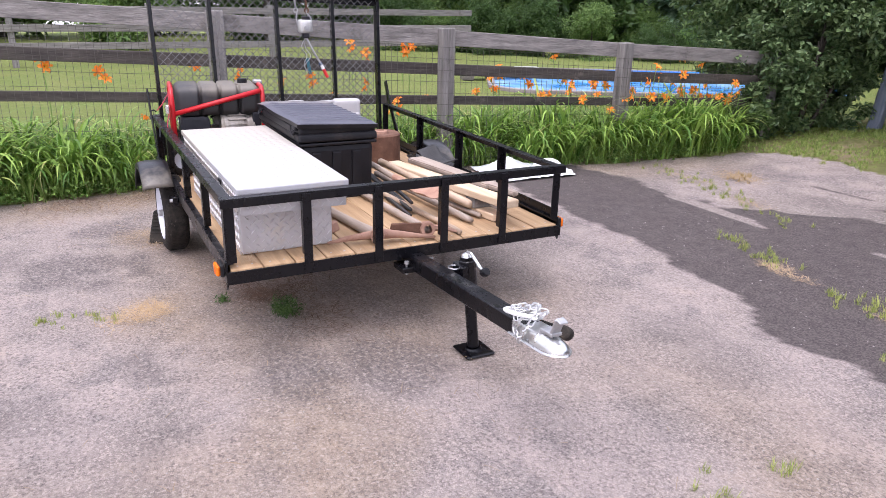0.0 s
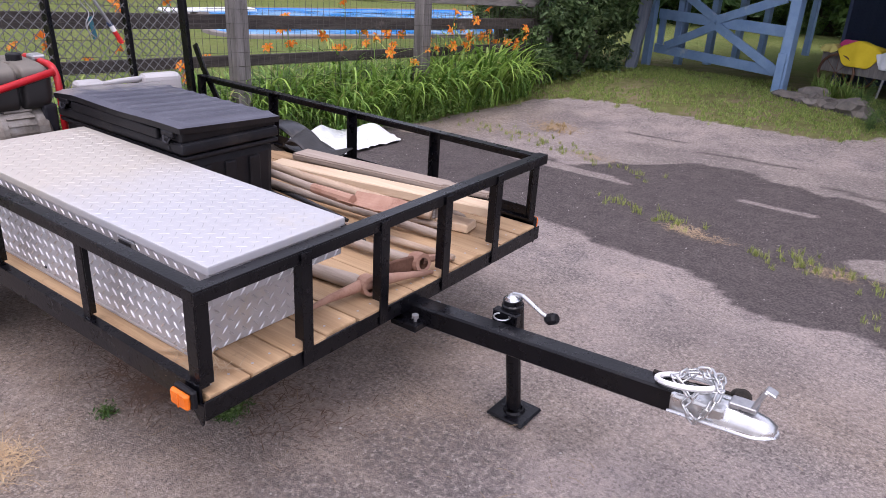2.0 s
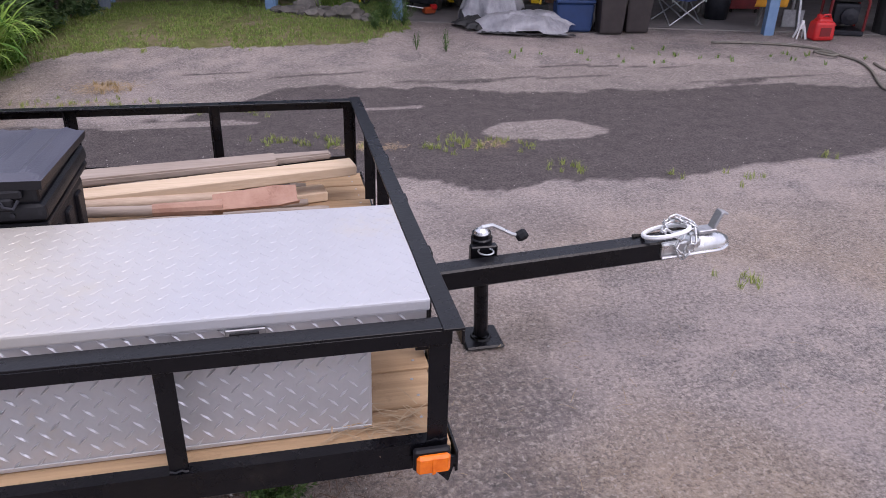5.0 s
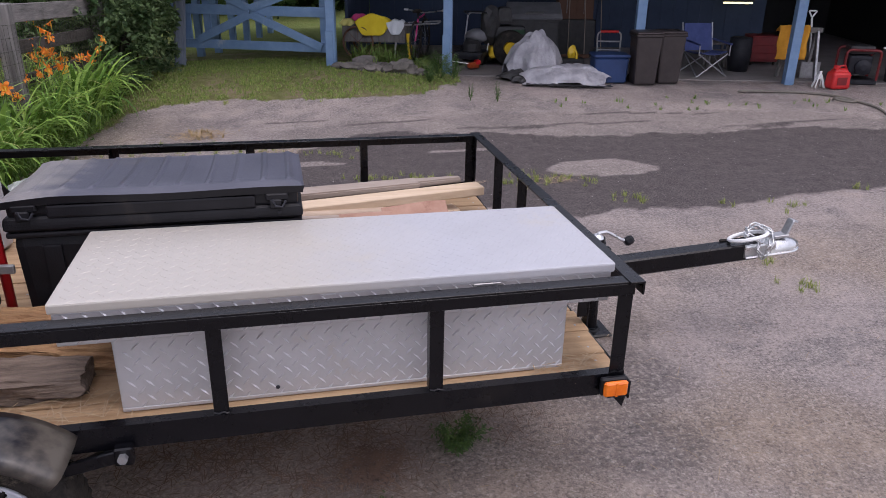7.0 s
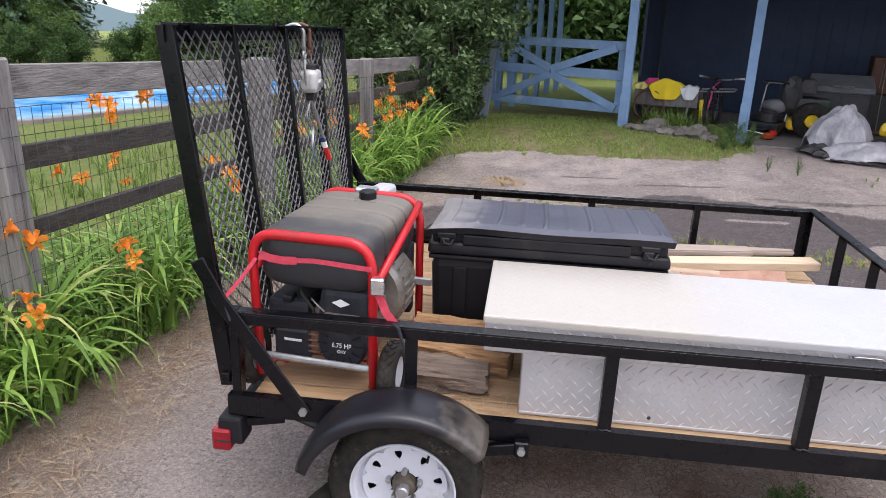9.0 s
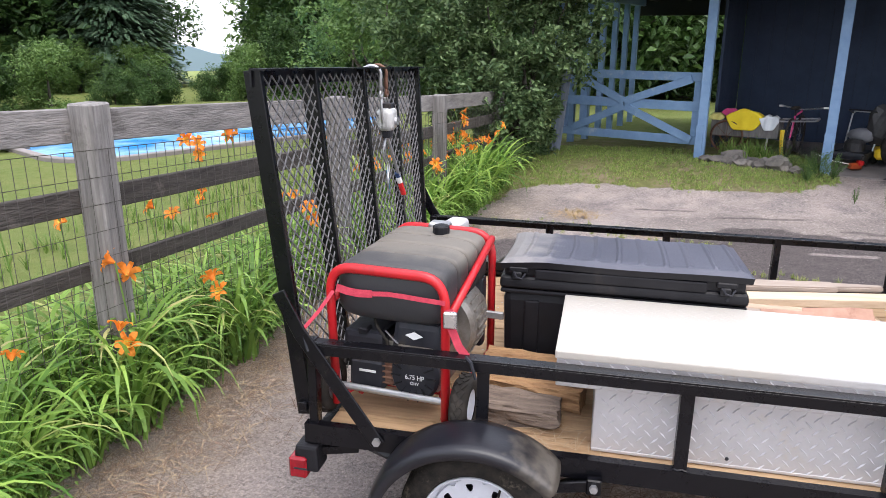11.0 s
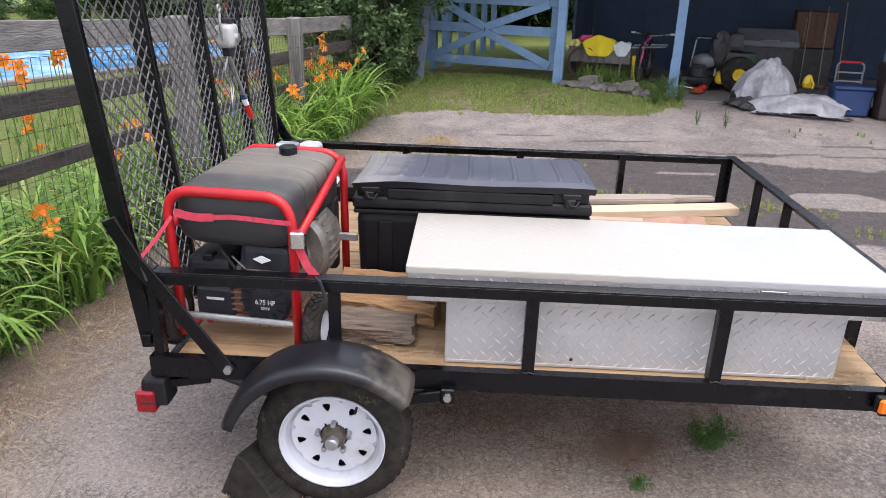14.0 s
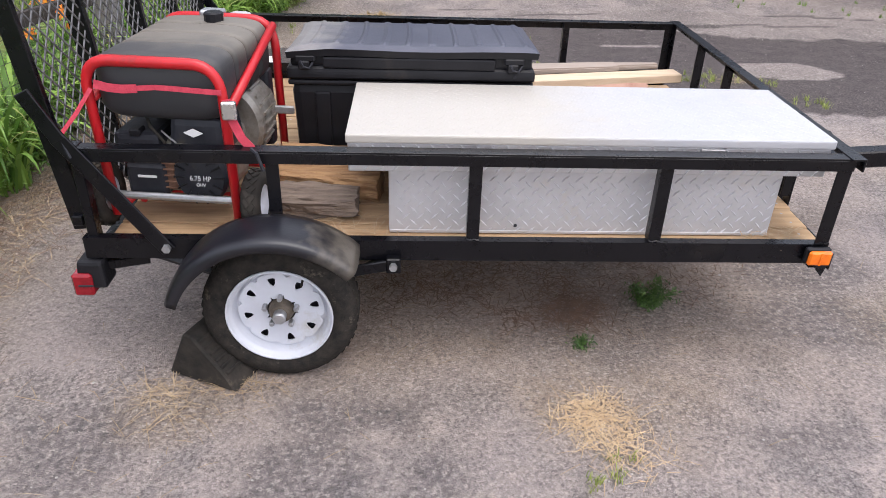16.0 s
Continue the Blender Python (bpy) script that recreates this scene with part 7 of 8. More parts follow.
litter("straw_heap", "dead plant matter heaped near the grass edge", [(0.85, 4.74, 0.12, 0.07)], 320, straw, (0.05, 0.15), 0.0015, 14)
rnd = random.Random(41)
vs, fs = [], []
for _ in range(3400):
    x, y = rnd.uniform(-0.8, 6.5), rnd.uniform(-1.8, 5.5)
    g = masks(x, y)
    if g[0] > 0.4:
        continue
    r = rnd.uniform(0.0018, 0.0045) * (1.6 if rnd.random() < 0.05 else 1)
    z = ground_z(x, y)
    b = len(vs)
    for k in range(5):
        a = k * 1.2566 + rnd.uniform(-0.2, 0.2)
        vs.append((x + math.cos(a) * r, y + math.sin(a) * r, z))
    vs.append((x + rnd.gauss(0, r * 0.2), y, z + r * 0.9))
    fs += [(b + k, b + (k + 1) % 5, b + 5) for k in range(5)]
stuff("gravel", "loose pale gravel grains on the asphalt", vs, fs, pebble_mat, "gravel")

# stones by the carport post
random.seed(3)
for k, (x, y, w, d, h) in enumerate(((2.36, 7.5, 0.17, 0.12, 0.05), (2.56, 7.34, 0.11, 0.09, 0.045), (2.5, 7.58, 0.13, 0.1, 0.08), (2.74, 7.27, 0.08, 0.07, 0.05), (2.93, 7.2, 0.13, 0.09, 0.11), (3.12, 7.12, 0.07, 0.06, 0.045), (2.68, 7.42, 0.1, 0.08, 0.06), (2.2, 7.58, 0.1, 0.08, 0.04), (2.82, 7.36, 0.08, 0.07, 0.07), (2.44, 7.38, 0.07, 0.06, 0.035), (3.04, 7.28, 0.06, 0.05, 0.06))):
    x, y = settle(x, y)
    t = thing("stone", (x, y, ground_z(x, y)), "flat grey fieldstone edging the bank", "stone", "edging stones")
    part("rock", blob(B(), (0, 0, h * 0.5), (w, d, h), k, 0.6), stone, t)


# ---- trees and shrubs ----
def crown_points(rnd, clusters, n, spread):
    out = []
    for _ in range(n):
        c, r = rnd.choice(clusters)
        d = Vector((rnd.gauss(0, 1), rnd.gauss(0, 1), rnd.gauss(0, 0.8)))
        d = d.normalized() * (rnd.random() ** 0.45)
        out.append(c + d * r * spread)
    return out


def broad_tree(name, seed, height, radius, leaves, size, mat, label, trunk_r=0.14, low=0.15):
    """Tapered trunk, limbs, and a crown of leaf clusters at the limbs' ends with gaps between."""
    rnd = random.Random(seed)
    t = thing(name, (0, 0, 0), label, "tree", "trees")
    part("trunk", tube(B(), [(0, 0, -0.2), (0.05, 0, height * 0.2), (-0.04, 0.05, height * 0.45), (0.05, 0, height * 0.8)], trunk_r, 9, radii=[trunk_r * 1.3, trunk_r, trunk_r * 0.7, trunk_r * 0.2]), bark, t, smooth=True)
    clusters = []
    for k in range(26):
        a = rnd.uniform(0, 6.28)
        f = rnd.uniform(low, 0.95)
        rr = radius * (0.55 + 0.45 * math.sin(math.pi * min(1, 0.25 + f * 0.75))) * rnd.uniform(0.45, 1.0)
        e = Vector((math.cos(a) * rr, math.sin(a) * rr, height * f + rnd.uniform(-0.2, 0.3)))
        s = Vector((0, 0, max(0.3, e.z - rr * 0.55)))
        if k < 14:
            part("limb", tube(B(), [s, s.lerp(e, 0.5) + Vector((0, 0, 0.12)), e], 0.03, 6, radii=[trunk_r * 0.4, trunk_r * 0.22, 0.01]), bark, t)
        clusters.append((e, rnd.uniform(0.3, 0.55) * radius * 0.8))
        clusters.append((s.lerp(e, 0.6), rnd.uniform(0.25, 0.4) * radius * 0.8))
    clusters.append((Vector((0, 0, height * 0.92)), radius * 0.45))
    vs, fs = leaf_arrays(crown_points(rnd, clusters, leaves, 1.0), rnd, size, 0.55)
    raw("crown", vs, fs, mat, t, "leafy crown", "stuff")
    return t


def spruce(seed, height, radius, n, label):
    rnd = random.Random(seed)
    t = thing("spruce", (0, 0, 0), label, "tree", "trees")
    part("trunk", tube(B(), [(0, 0, -0.2), (0, 0, height)], 0.1, 8, radii=[0.16, 0.02]), bark, t)
    vs, fs = [], []
    for _ in range(n):
        f = rnd.random() ** 0.8
        z = height * (0.06 + 0.94 * f)
        r = radius * (1 - f) ** 0.85 * rnd.uniform(0.25, 1.08)
        a = rnd.uniform(0, 6.28)
        layer = 0.12 * math.sin(z * 9 + 2 * math.sin(a * 3))
        c = Vector((math.cos(a) * r, math.sin(a) * r, z - 0.35 * r + layer))
        d = Vector((math.cos(a), math.sin(a), rnd.uniform(-0.7, 0.0))).normalized()
        s = Vector((-math.sin(a), math.cos(a), rnd.uniform(-0.4, 0.4)))
        L, w = rnd.uniform(0.2, 0.42), rnd.uniform(0.035, 0.075)
        b = len(vs)
        vs += [c + s * w, c - s * w, c + d * L]
        fs.append((b, b + 1, b + 2))
    raw("crown", vs, fs, spruce_leaf, t, "drooping needle branches", "stuff")
    return t


kinds = [broad_tree("maple_tree", 1, 7.5, 3.0, 20000, (0.15, 0.3), tree_leaf, "tall green broadleaf tree at the lawn edge", 0.16, 0.08),
         broad_tree("maple_tree", 2, 6.5, 2.6, 18000, (0.14, 0.28), tree_leaf_b, "lighter green broadleaf tree at the lawn edge", 0.14, 0.08),
         broad_tree("ash_tree", 3, 8.5, 3.2, 20000, (0.16, 0.32), tree_leaf, "dark green broadleaf tree behind the lawn", 0.18, 0.06),
         spruce(4, 9.0, 2.4, 34000, "dark spruce tree at the lawn edge")]


def plant(k, x, y, s, turn=0.0, z=-0.1):
    kinds[k].scale = (s, s, s)
    copy_thing(kinds[k], Matrix.Translation((x, y, z)) @ Matrix.Rotation(turn, 4, "Z"))


rnd = random.Random(60)
for i, (k, x, y, s) in enumerate(((0, -16.5, 15.0, 1.3), (3, -13.9, 18.6, 0.88), (2, -19.0, 19, 1.5), (0, -9.4, 22.5, 0.85), (2, -22, 14, 1.5), (2, -24, 9, 1.4), (2, -14.6, 19.5, 0.72), (0, -15.8, 21.5, 0.8), (3, -17.4, 18.2, 0.75), (0, -25, 3, 1.05), (1, -24, -2, 1.1), (2, -22, -6, 1.2), (0, -19, -10, 1.1),
                                  (2, -6.2, 19.5, 0.95), (0, -3.4, 17.0, 0.95), (1, -1.2, 18.0, 0.85), (2, 0.5, 18, 1.0), (0, 3.0, 19, 1.0), (1, -4.6, 23, 1.1), (2, 1.8, 18.5, 0.8), (1, -2.6, 18.6, 0.55), (1, 0.6, 17.2, 0.42), (0, -20, 6, 0.8), (1, -18.5, 1.5, 0.75), (1, -19.5, 10.5, 0.7), (0, 5.5, 21, 1.0), (2, 9, 22, 1.1), (0, 14, 20, 1.1), (1, -13.6, 16.6, 0.3), (1, -12.4, 17.8, 0.3), (1, -15.0, 15.8, 0.32), (0, -20.5, 23.0, 1.4), (2, -19.5, 15.0, 1.3), (1, -17.5, 12.5, 0.35), (1, -16.4, 13.8, 0.36))):
    plant(k, x, y, s, rnd.uniform(0, 6.28), -0.1 if s > 0.4 else -0.65)
for k in range(13):
    plant(1 if k % 4 == 1 else 0, -15.5 + 0.85 * k, 9.0 + 0.75 * k + rnd.uniform(-0.4, 0.4), rnd.uniform(0.26, 0.36) * (0.62 if k in (6, 7, 8) else 1.0), rnd.uniform(0, 6.28), -0.65)
for k in [q for q in range(14) if q not in (2, 3)]:
    plant(rnd.choice([0, 1, 2]), -30 + 4.6 * k, 30 + rnd.uniform(-2, 3), rnd.uniform(1.0, 1.35), rnd.uniform(0, 6.28), -0.6)
for src in kinds:
    for o in list(src.children_recursive) + [src]:
        bpy.data.objects.remove(o)


def shrub(name, centre, blobs, leaves, size, label, mat, seed, stems=12):
    """A many-stemmed shrub: bent stems from the ground, leaves clustered on their twigs."""
    rnd = random.Random(seed)
    t = thing(name, centre, label, "shrub")
    for k in range(stems):
        c, r = blobs[k % len(blobs)]
        c = Vector(c)
        b = Vector((rnd.gauss(0, 0.12), rnd.gauss(0, 0.12), -0.05))
        mid = b.lerp(c, 0.55) + Vector((rnd.gauss(0, 0.12), rnd.gauss(0, 0.12), 0.15))
        part("stem", tube(B(), [b, mid, c * 0.9 + Vector((rnd.gauss(0, r * 0.4), rnd.gauss(0, r * 0.4), r * 0.3))], 0.015, 6, radii=[0.028, 0.018, 0.005]), bark, t)
    clusters = []
    for c, r in blobs:
        for _ in range(22):
            d = Vector((rnd.gauss(0, 1), rnd.gauss(0, 1), rnd.gauss(0, 1))).normalized() * r * rnd.uniform(0.55, 1.05)
            clusters.append((Vector(c) + d, r * rnd.uniform(0.16, 0.34)))
    vs, fs = leaf_arrays(crown_points(rnd, clusters, leaves, 1.0), rnd, size, 0.55)
    raw("foliage", vs, fs, mat, t, "dense broad leaves", "stuff")
    return t


shrub("lilac_bush", (-0.1, 6.4, 0.0), [((0.15, -0.2, 0.6), 0.45), ((0.3, 0.0, 1.1), 0.5), ((-0.1, -0.3, 0.35), 0.35), ((0.75, 0.25, 2.0), 0.5), ((0.15, 0.1, 1.6), 0.65), ((0.6, 0.3, 1.5), 0.5), ((-0.5, 0.3, 1.7), 0.7), ((-0.2, 0.2, 2.4), 0.8), ((0.45, 0.2, 2.3), 0.6), ((-1.1, 0.6, 1.9), 0.7), ((1.0, 0.3, 2.7), 0.5), ((0.1, 0.4, 1.0), 0.5), ((-0.5, 0.5, 1.0), 0.55), ((0.2, 0.5, 0.5), 0.45), ((-0.4, 0.6, 0.5), 0.5), ((-0.9, 0.4, 1.2), 0.5), ((-0.25, -0.1, 1.0), 0.45), ((0.2, 0.0, 0.75), 0.42), ((-0.5, -0.55, 2.2), 0.6), ((-0.75, -0.35, 1.5), 0.5), ((-0.35, -0.45, 1.1), 0.4)], 60000, (0.05, 0.09), "large dense lilac bush at the fence end", bush_leaf, 5, 9)
shrub("hazel_bush", (-1.9, 8.2, 0.0), [((0, 0, 1.5), 0.9), ((-0.9, 0.6, 1.7), 0.9), ((0.6, 0.6, 1.9), 0.9), ((-0.2, 0.3, 2.5), 0.9), ((-1.4, 1.5, 2.2), 1.0)], 16000, (0.05, 0.095), "tall shrub behind the fence", tree_leaf_b, 6, 12)

old_gate_post = thing("old_gate_post", Matrix.Translation((0.485, 7.15, 0.15)) @ pose(0, 0, 0, 0, 6, 10), "leaning old grey-blue post at the bush edge", "post")
part("shaft", box(B(), -0.06, -0.06, 0, 0.06, 0.06, 1.5, 0.012), pmat("grey_blue_post", (0.1, 0.13, 0.18), (0.18, 0.2, 0.24), 6, 0.85, bump=0.5, bscale=24, stretch=(6, 6, 0.6), c3=(0.24, 0.24, 0.25)), old_gate_post)

# ---- lawn side: pool, deck, far fence ----
pool = thing("swimming_pool", Matrix.Translation((-5.6, 10.2, -0.02)) @ pose(0, 0, 0, 0, 0, 60), "blue swimming pool set in the lawn with pale coping", "pool")
water = bpy.data.materials.new("pool_water")
water.use_nodes = True
wb = water.node_tree.nodes["Principled BSDF"]
wb.inputs["Roughness"].default_value = 0.12
wb.inputs["IOR"].default_value = 1.33
wv = water.node_tree.nodes.new("ShaderNodeTexNoise")
wv.inputs["Scale"].default_value = 1.4
wv.inputs["Detail"].default_value = 5
wtc = water.node_tree.nodes.new("ShaderNodeTexCoord")
water.node_tree.links.new(wtc.outputs["Object"], wv.inputs["Vector"])
# the ramp's pale blue paints sky reflection into the water colour
wr_ = water.node_tree.nodes.new("ShaderNodeValToRGB")
wr_.color_ramp.elements[0].color = (0.05, 0.3, 0.75, 1)
wr_.color_ramp.elements[0].position = 0.4
wr_.color_ramp.elements[1].color = (0.35, 0.6, 0.88, 1)
wr_.color_ramp.elements[1].position = 0.62
water.node_tree.links.new(wv.outputs["Fac"], wr_.inputs["Fac"])
water.node_tree.links.new(wr_.outputs["Color"], wb.inputs["Base Color"])
wbp = water.node_tree.nodes.new("ShaderNodeBump")
wbp.inputs["Strength"].default_value = 0.6
wbp.inputs["Distance"].default_value = 0.06
water.node_tree.links.new(wv.outputs["Fac"], wbp.inputs["Height"])
water.node_tree.links.new(wbp.outputs["Normal"], wb.inputs["Normal"])


def pool_ring(f, n=10):
    """Rounded rectangle, f metres outside the water's edge."""
    out = []
    for cx, cy, a0 in ((1.9, 1.3, 0), (-2.7, 1.3, 90), (-2.7, -1.3, 180), (1.9, -1.3, 270)):
        for k in range(n + 1):
            a = radians(a0 + 90 * k / n)
            out.append((cx + (0.8 + f) * math.cos(a), cy + (0.8 + f) * math.sin(a)))
    return out


bm = B()
bm.faces.new([bm.verts.new((x, y, 0.03)) for x, y in pool_ring(0.02)])
part("water", bm, water, pool, "rippled blue water")


def ring_band(profile):
    bm = B()
    loops = [[bm.verts.new((x, y, z)) for x, y in pool_ring(f)] for f, z in profile]
    for a, b in zip(loops, loops[1:]):
        for k in range(len(a)):
            q = (k + 1) % len(a)
            bm.faces.new((a[k], a[q], b[q], b[k]))
    bmesh.ops.recalc_face_normals(bm, faces=bm.faces)
    return bm


part("liner_edge", ring_band([(0.0, 0.0), (0.0, 0.05)]), pool_liner, pool, "dark blue liner edge")
part("coping", ring_band([(0.0, 0.05), (0.01, 0.06), (0.12, 0.06), (0.13, 0.05), (0.13, 0.0)]), concrete, pool, "pale concrete coping")
board = thing("diving_board", Matrix.Translation((-7.2, 7.15, -0.02)) @ pose(0, 0, 0, 0, 0, 70), "white diving board on a low stone stand", "diving board")
part("plank", box(B(), -0.75, -0.2, 0.2, 0.85, 0.2, 0.245, 0.015), pool_white, board)
for x in (-0.7, -0.2):
    part("stand", box(B(), x, -0.22, 0.0, x + 0.22, 0.22, 0.2, 0.02), stone, board)
far_fence = thing("far_fence", (0, 0, 0), "grey rail fence across the lawn beyond the bed", "fence")
for k in range(7):
    y = -9 + 2.6 * k
    part("post", box(B(), -12.06, y - 0.06, -0.1, -11.94, y + 0.06, 1.25, 0.006), old_post, far_fence)
    for z in (0.4, 0.75, 1.12):
        part("rail", box(B(), -11.93, y, z - 0.07, -11.9, y + 2.6, z + 0.07, 0.004), old_wood, far_fence)

# distant ridge seen through the gap between the trees
# distance haze is mixed into the ridge's blue-grey colour
ridge_mat = pmat("far_ridge", (0.18, 0.25, 0.32), (0.22, 0.29, 0.35), 0.01, 0.9)
rv, rf = [], []
for k in range(41):
    a = radians(100 + 60 * k / 40)
    r = 420
    h = -7 + 7 * fbm(k * 0.35, 0.3) + 3 * fbm(k, 2.0)
    rv += [(1 + r * math.cos(a), -2 + r * math.sin(a), -45), (1 + r * math.cos(a), -2 + r * math.sin(a), h)]
for k in range(40):
    rf.append((2 * k, 2 * k + 2, 2 * k + 3, 2 * k + 1))
tagged(raw("backdrop", rv, rf, ridge_mat), "hazy blue-green ridge on the horizon", "hills", kind="structure")

# ---- things in the carport ----
def trash_bin(u, v, label, h=0.58, w=0.3):
    t = thing("trash_bin", place_cp(u, v, 0.008, 6), label, "trash bin", "trash bins")
    bm = B()
    box(bm, -w * 0.42, -w * 0.42, 0, w * 0.42, w * 0.42, h, 0.03, taper=(1.22, 1.22), seg=2)
    part("body", bm, brown_bin, t)
    part("rim", box(B(), -w * 0.54, -w * 0.54, h - 0.035, w * 0.54, w * 0.54, h, 0.012), brown_bin, t)
    part("lid", box(B(), -w * 0.55, -w * 0.56, h + 0.002, w * 0.55, w * 0.55, h + 0.03, 0.012, taper=(0.9, 0.9)), brown_bin, t)
    part("handle", tube(B(), [(-w * 0.4, w * 0.55, h - 0.02), (-w * 0.4, w * 0.66, h), (w * 0.4, w * 0.66, h), (w * 0.4, w * 0.55, h - 0.02)], 0.012, 6), brown_bin, t)
    for x in (-w * 0.42, w * 0.36):
        part("wheel", lathe(B(), [(0, 0), (0.045, 0), (0.045, 0.03), (0, 0.03)], 14, pose(x, w * 0.45, 0.046, 0, 90, 0)), rubber, t)


trash_bin(3.77, -0.2, "dark brown plastic trash bin standing by the post")
trash_bin(4.07, -0.08, "dark brown plastic trash bin with its lid ajar")
tub = thing("storage_tub", place_cp(3.38, -0.1, 0.008, 4), "dark blue plastic storage tub on the floor", "tub")
part("body", box(B(), -0.19, -0.14, 0, 0.19, 0.14, 0.3, 0.02, taper=(1.08, 1.08)), blue_tub, tub)
part("lid", box(B(), -0.215, -0.165, 0.3, 0.215, 0.165, 0.335, 0.01), blue_tub, tub)

chair = thing("camp_chair", place_cp(4.7, 0.6, 0.008, 15), "folding camp chair with blue fabric seat", "chair")
fab = part("seat", sheet(B(), 8, 8, lambda u, v: Vector((-0.19 + 0.38 * u, -0.2 + 0.36 * v, 0.28 - 0.04 * math.sin(math.pi * u) + 0.03 * (1 - v)))), chair_blue, chair)
fab.modifiers.new("thick", "SOLIDIFY").thickness = 0.006
fab = part("backrest", sheet(B(), 8, 8, lambda u, v: Vector((-0.19 + 0.38 * u, 0.16 + 0.1 * v + 0.03 * math.sin(math.pi * u), 0.28 + 0.33 * v))), chair_blue, chair)
fab.modifiers.new("thick", "SOLIDIFY").thickness = 0.006
for p, q in (((-0.21, -0.22, 0), (0.2, -0.2, 0.28)), ((0.21, -0.22, 0), (-0.2, -0.2, 0.28)), ((-0.21, 0.24, 0), (0.2, 0.18, 0.28)), ((0.21, 0.24, 0), (-0.2, 0.18, 0.28)), ((-0.2, -0.22, 0), (-0.2, 0.22, 0.3)), ((0.2, -0.22, 0), (0.2, 0.22, 0.3))):
    part("leg", tube(B(), [p, q], 0.009, 6), galv, chair)
for x in (-0.21, 0.21):
    part("arm", tube(B(), [(x, -0.24, 0.4), (x, 0.2, 0.42)], 0.014, 6), chair_blue, chair)
    part("arm_post", tube(B(), [(x, -0.22, 0.26), (x, -0.22, 0.4)], 0.009, 6), galv, chair)
    part("back_post", tube(B(), [(x, 0.18, 0.25), (x, 0.27, 0.62)], 0.009, 6), galv, chair)


def crumple(name, m, label, sx, sy, h, seed, mat, category="tarp", edge=None, n=48):
    """A heaped, folded sheet."""
    t = thing(name, m, label, category)

    def f(u, v):
        r = max(0.0, 1 - ((2 * u - 1) ** 2 * 0.8 + (2 * v - 1) ** 2 * 0.9))
        ridge = 0.6 * abs(fbm(u * 1.8, v * 1.8, 1, seed)) + 0.5 * abs(fbm(u * 4, v * 4 + 2 * u, 1, seed + 3)) + 0.28 * abs(fbm(u * 9 + 3 * v, v * 7, 1, seed + 6))
        return Vector(((u - 0.5) * sx * (1 + 0.3 * fbm(v * 3, u * 3, 1, seed)) + 0.05 * fbm(u * 6, v * 6, 1, seed + 2), (v - 0.5) * sy * (1 + 0.3 * fbm(u * 3, v * 3, 1, seed + 1)) + 0.05 * fbm(u * 6, v * 6, 1, seed + 5), 0.01 + h * (r ** 0.75) * (0.78 + 0.3 * ridge) + 0.035 * ridge))

    ob = part("sheet", sheet(B(), n, n, f), mat, t)
    ob.modifiers.new("thick", "SOLIDIFY").thickness = 0.004
    if edge:
        k = part("folded_edge", sheet(B(), 30, 4, lambda u, v: Vector(((u - 0.5) * sx * 0.95, -sy * 0.45 - 0.06 * v + 0.05 * fbm(u * 6, 1, 1, seed), 0.012 + 0.05 * abs(fbm(u * 9, v, 1, seed + 5)) * (1 - 0.5 * v)))), edge, t)
        k.modifiers.new("thick", "SOLIDIFY").thickness = 0.004
    return t


crumple("grey_tarp", place_cp(2.5, 0.15, 0.01, 10), "silver-grey tarp heaped over something by the post", 0.68, 0.55, 0.6, 3, tarp_silver, edge=tarp_dark)
crumple("grey_tarp", place_cp(2.9, -0.22, 0.008, -4), "silver-grey tarp lying folded with dark underside", 1.05, 0.62, 0.22, 8, tarp_silver, edge=tarp_dark)
crumple("dark_tarp", place_cp(2.35, -0.05, 0.008, 30), "dark crumpled tarp on the carport floor", 0.5, 0.45, 0.12, 14, tarp_dark)

# garden cart with towels
cart = thing("garden_cart", place_cp(0.42, 1.0, 0.12, -4), "grey wooden garden cart with spoked wheels", "cart")
part("box_side", box(B(), -0.42, -0.22, 0.2, 0.42, -0.2, 0.42, 0.004), old_post, cart)
part("box_side", box(B(), -0.42, 0.2, 0.2, 0.42, 0.22, 0.42, 0.004), old_post, cart)
part("box_end", box(B(), -0.42, -0.2, 0.2, -0.4, 0.2, 0.42, 0.004), old_post, cart)
part("box_end", box(B(), 0.4, -0.2, 0.2, 0.42, 0.2, 0.42, 0.004), old_post, cart)
part("floor", box(B(), -0.4, -0.2, 0.2, 0.4, 0.2, 0.22, 0.002), old_post, cart)
for y in (-0.26, 0.26):
    wl = part("wheel", tube(B(), [(-0.2 + 0.2 * math.cos(a), y, 0.2 + 0.2 * math.sin(a)) for a in np.linspace(0, 6.283, 25)[:-1]], 0.014, 6, True), rust, cart)
    for k in range(8):
        a = k * math.pi / 4
        part("spoke", tube(B(), [(-0.2, y, 0.2), (-0.2 + 0.2 * math.cos(a), y, 0.2 + 0.2 * math.sin(a))], 0.003, 4), rust, wl)
part("leg", tube(B(), [(0.3, -0.21, 0.2), (0.28, -0.22, 0.0)], 0.014, 6), galv, cart)
part("handle", tube(B(), arc([(0.4, -0.18, 0.42), (0.85, -0.18, 0.45), (0.85, 0.18, 0.45), (0.4, 0.18, 0.42)], False, 0.05), 0.012, 6), galv, cart)


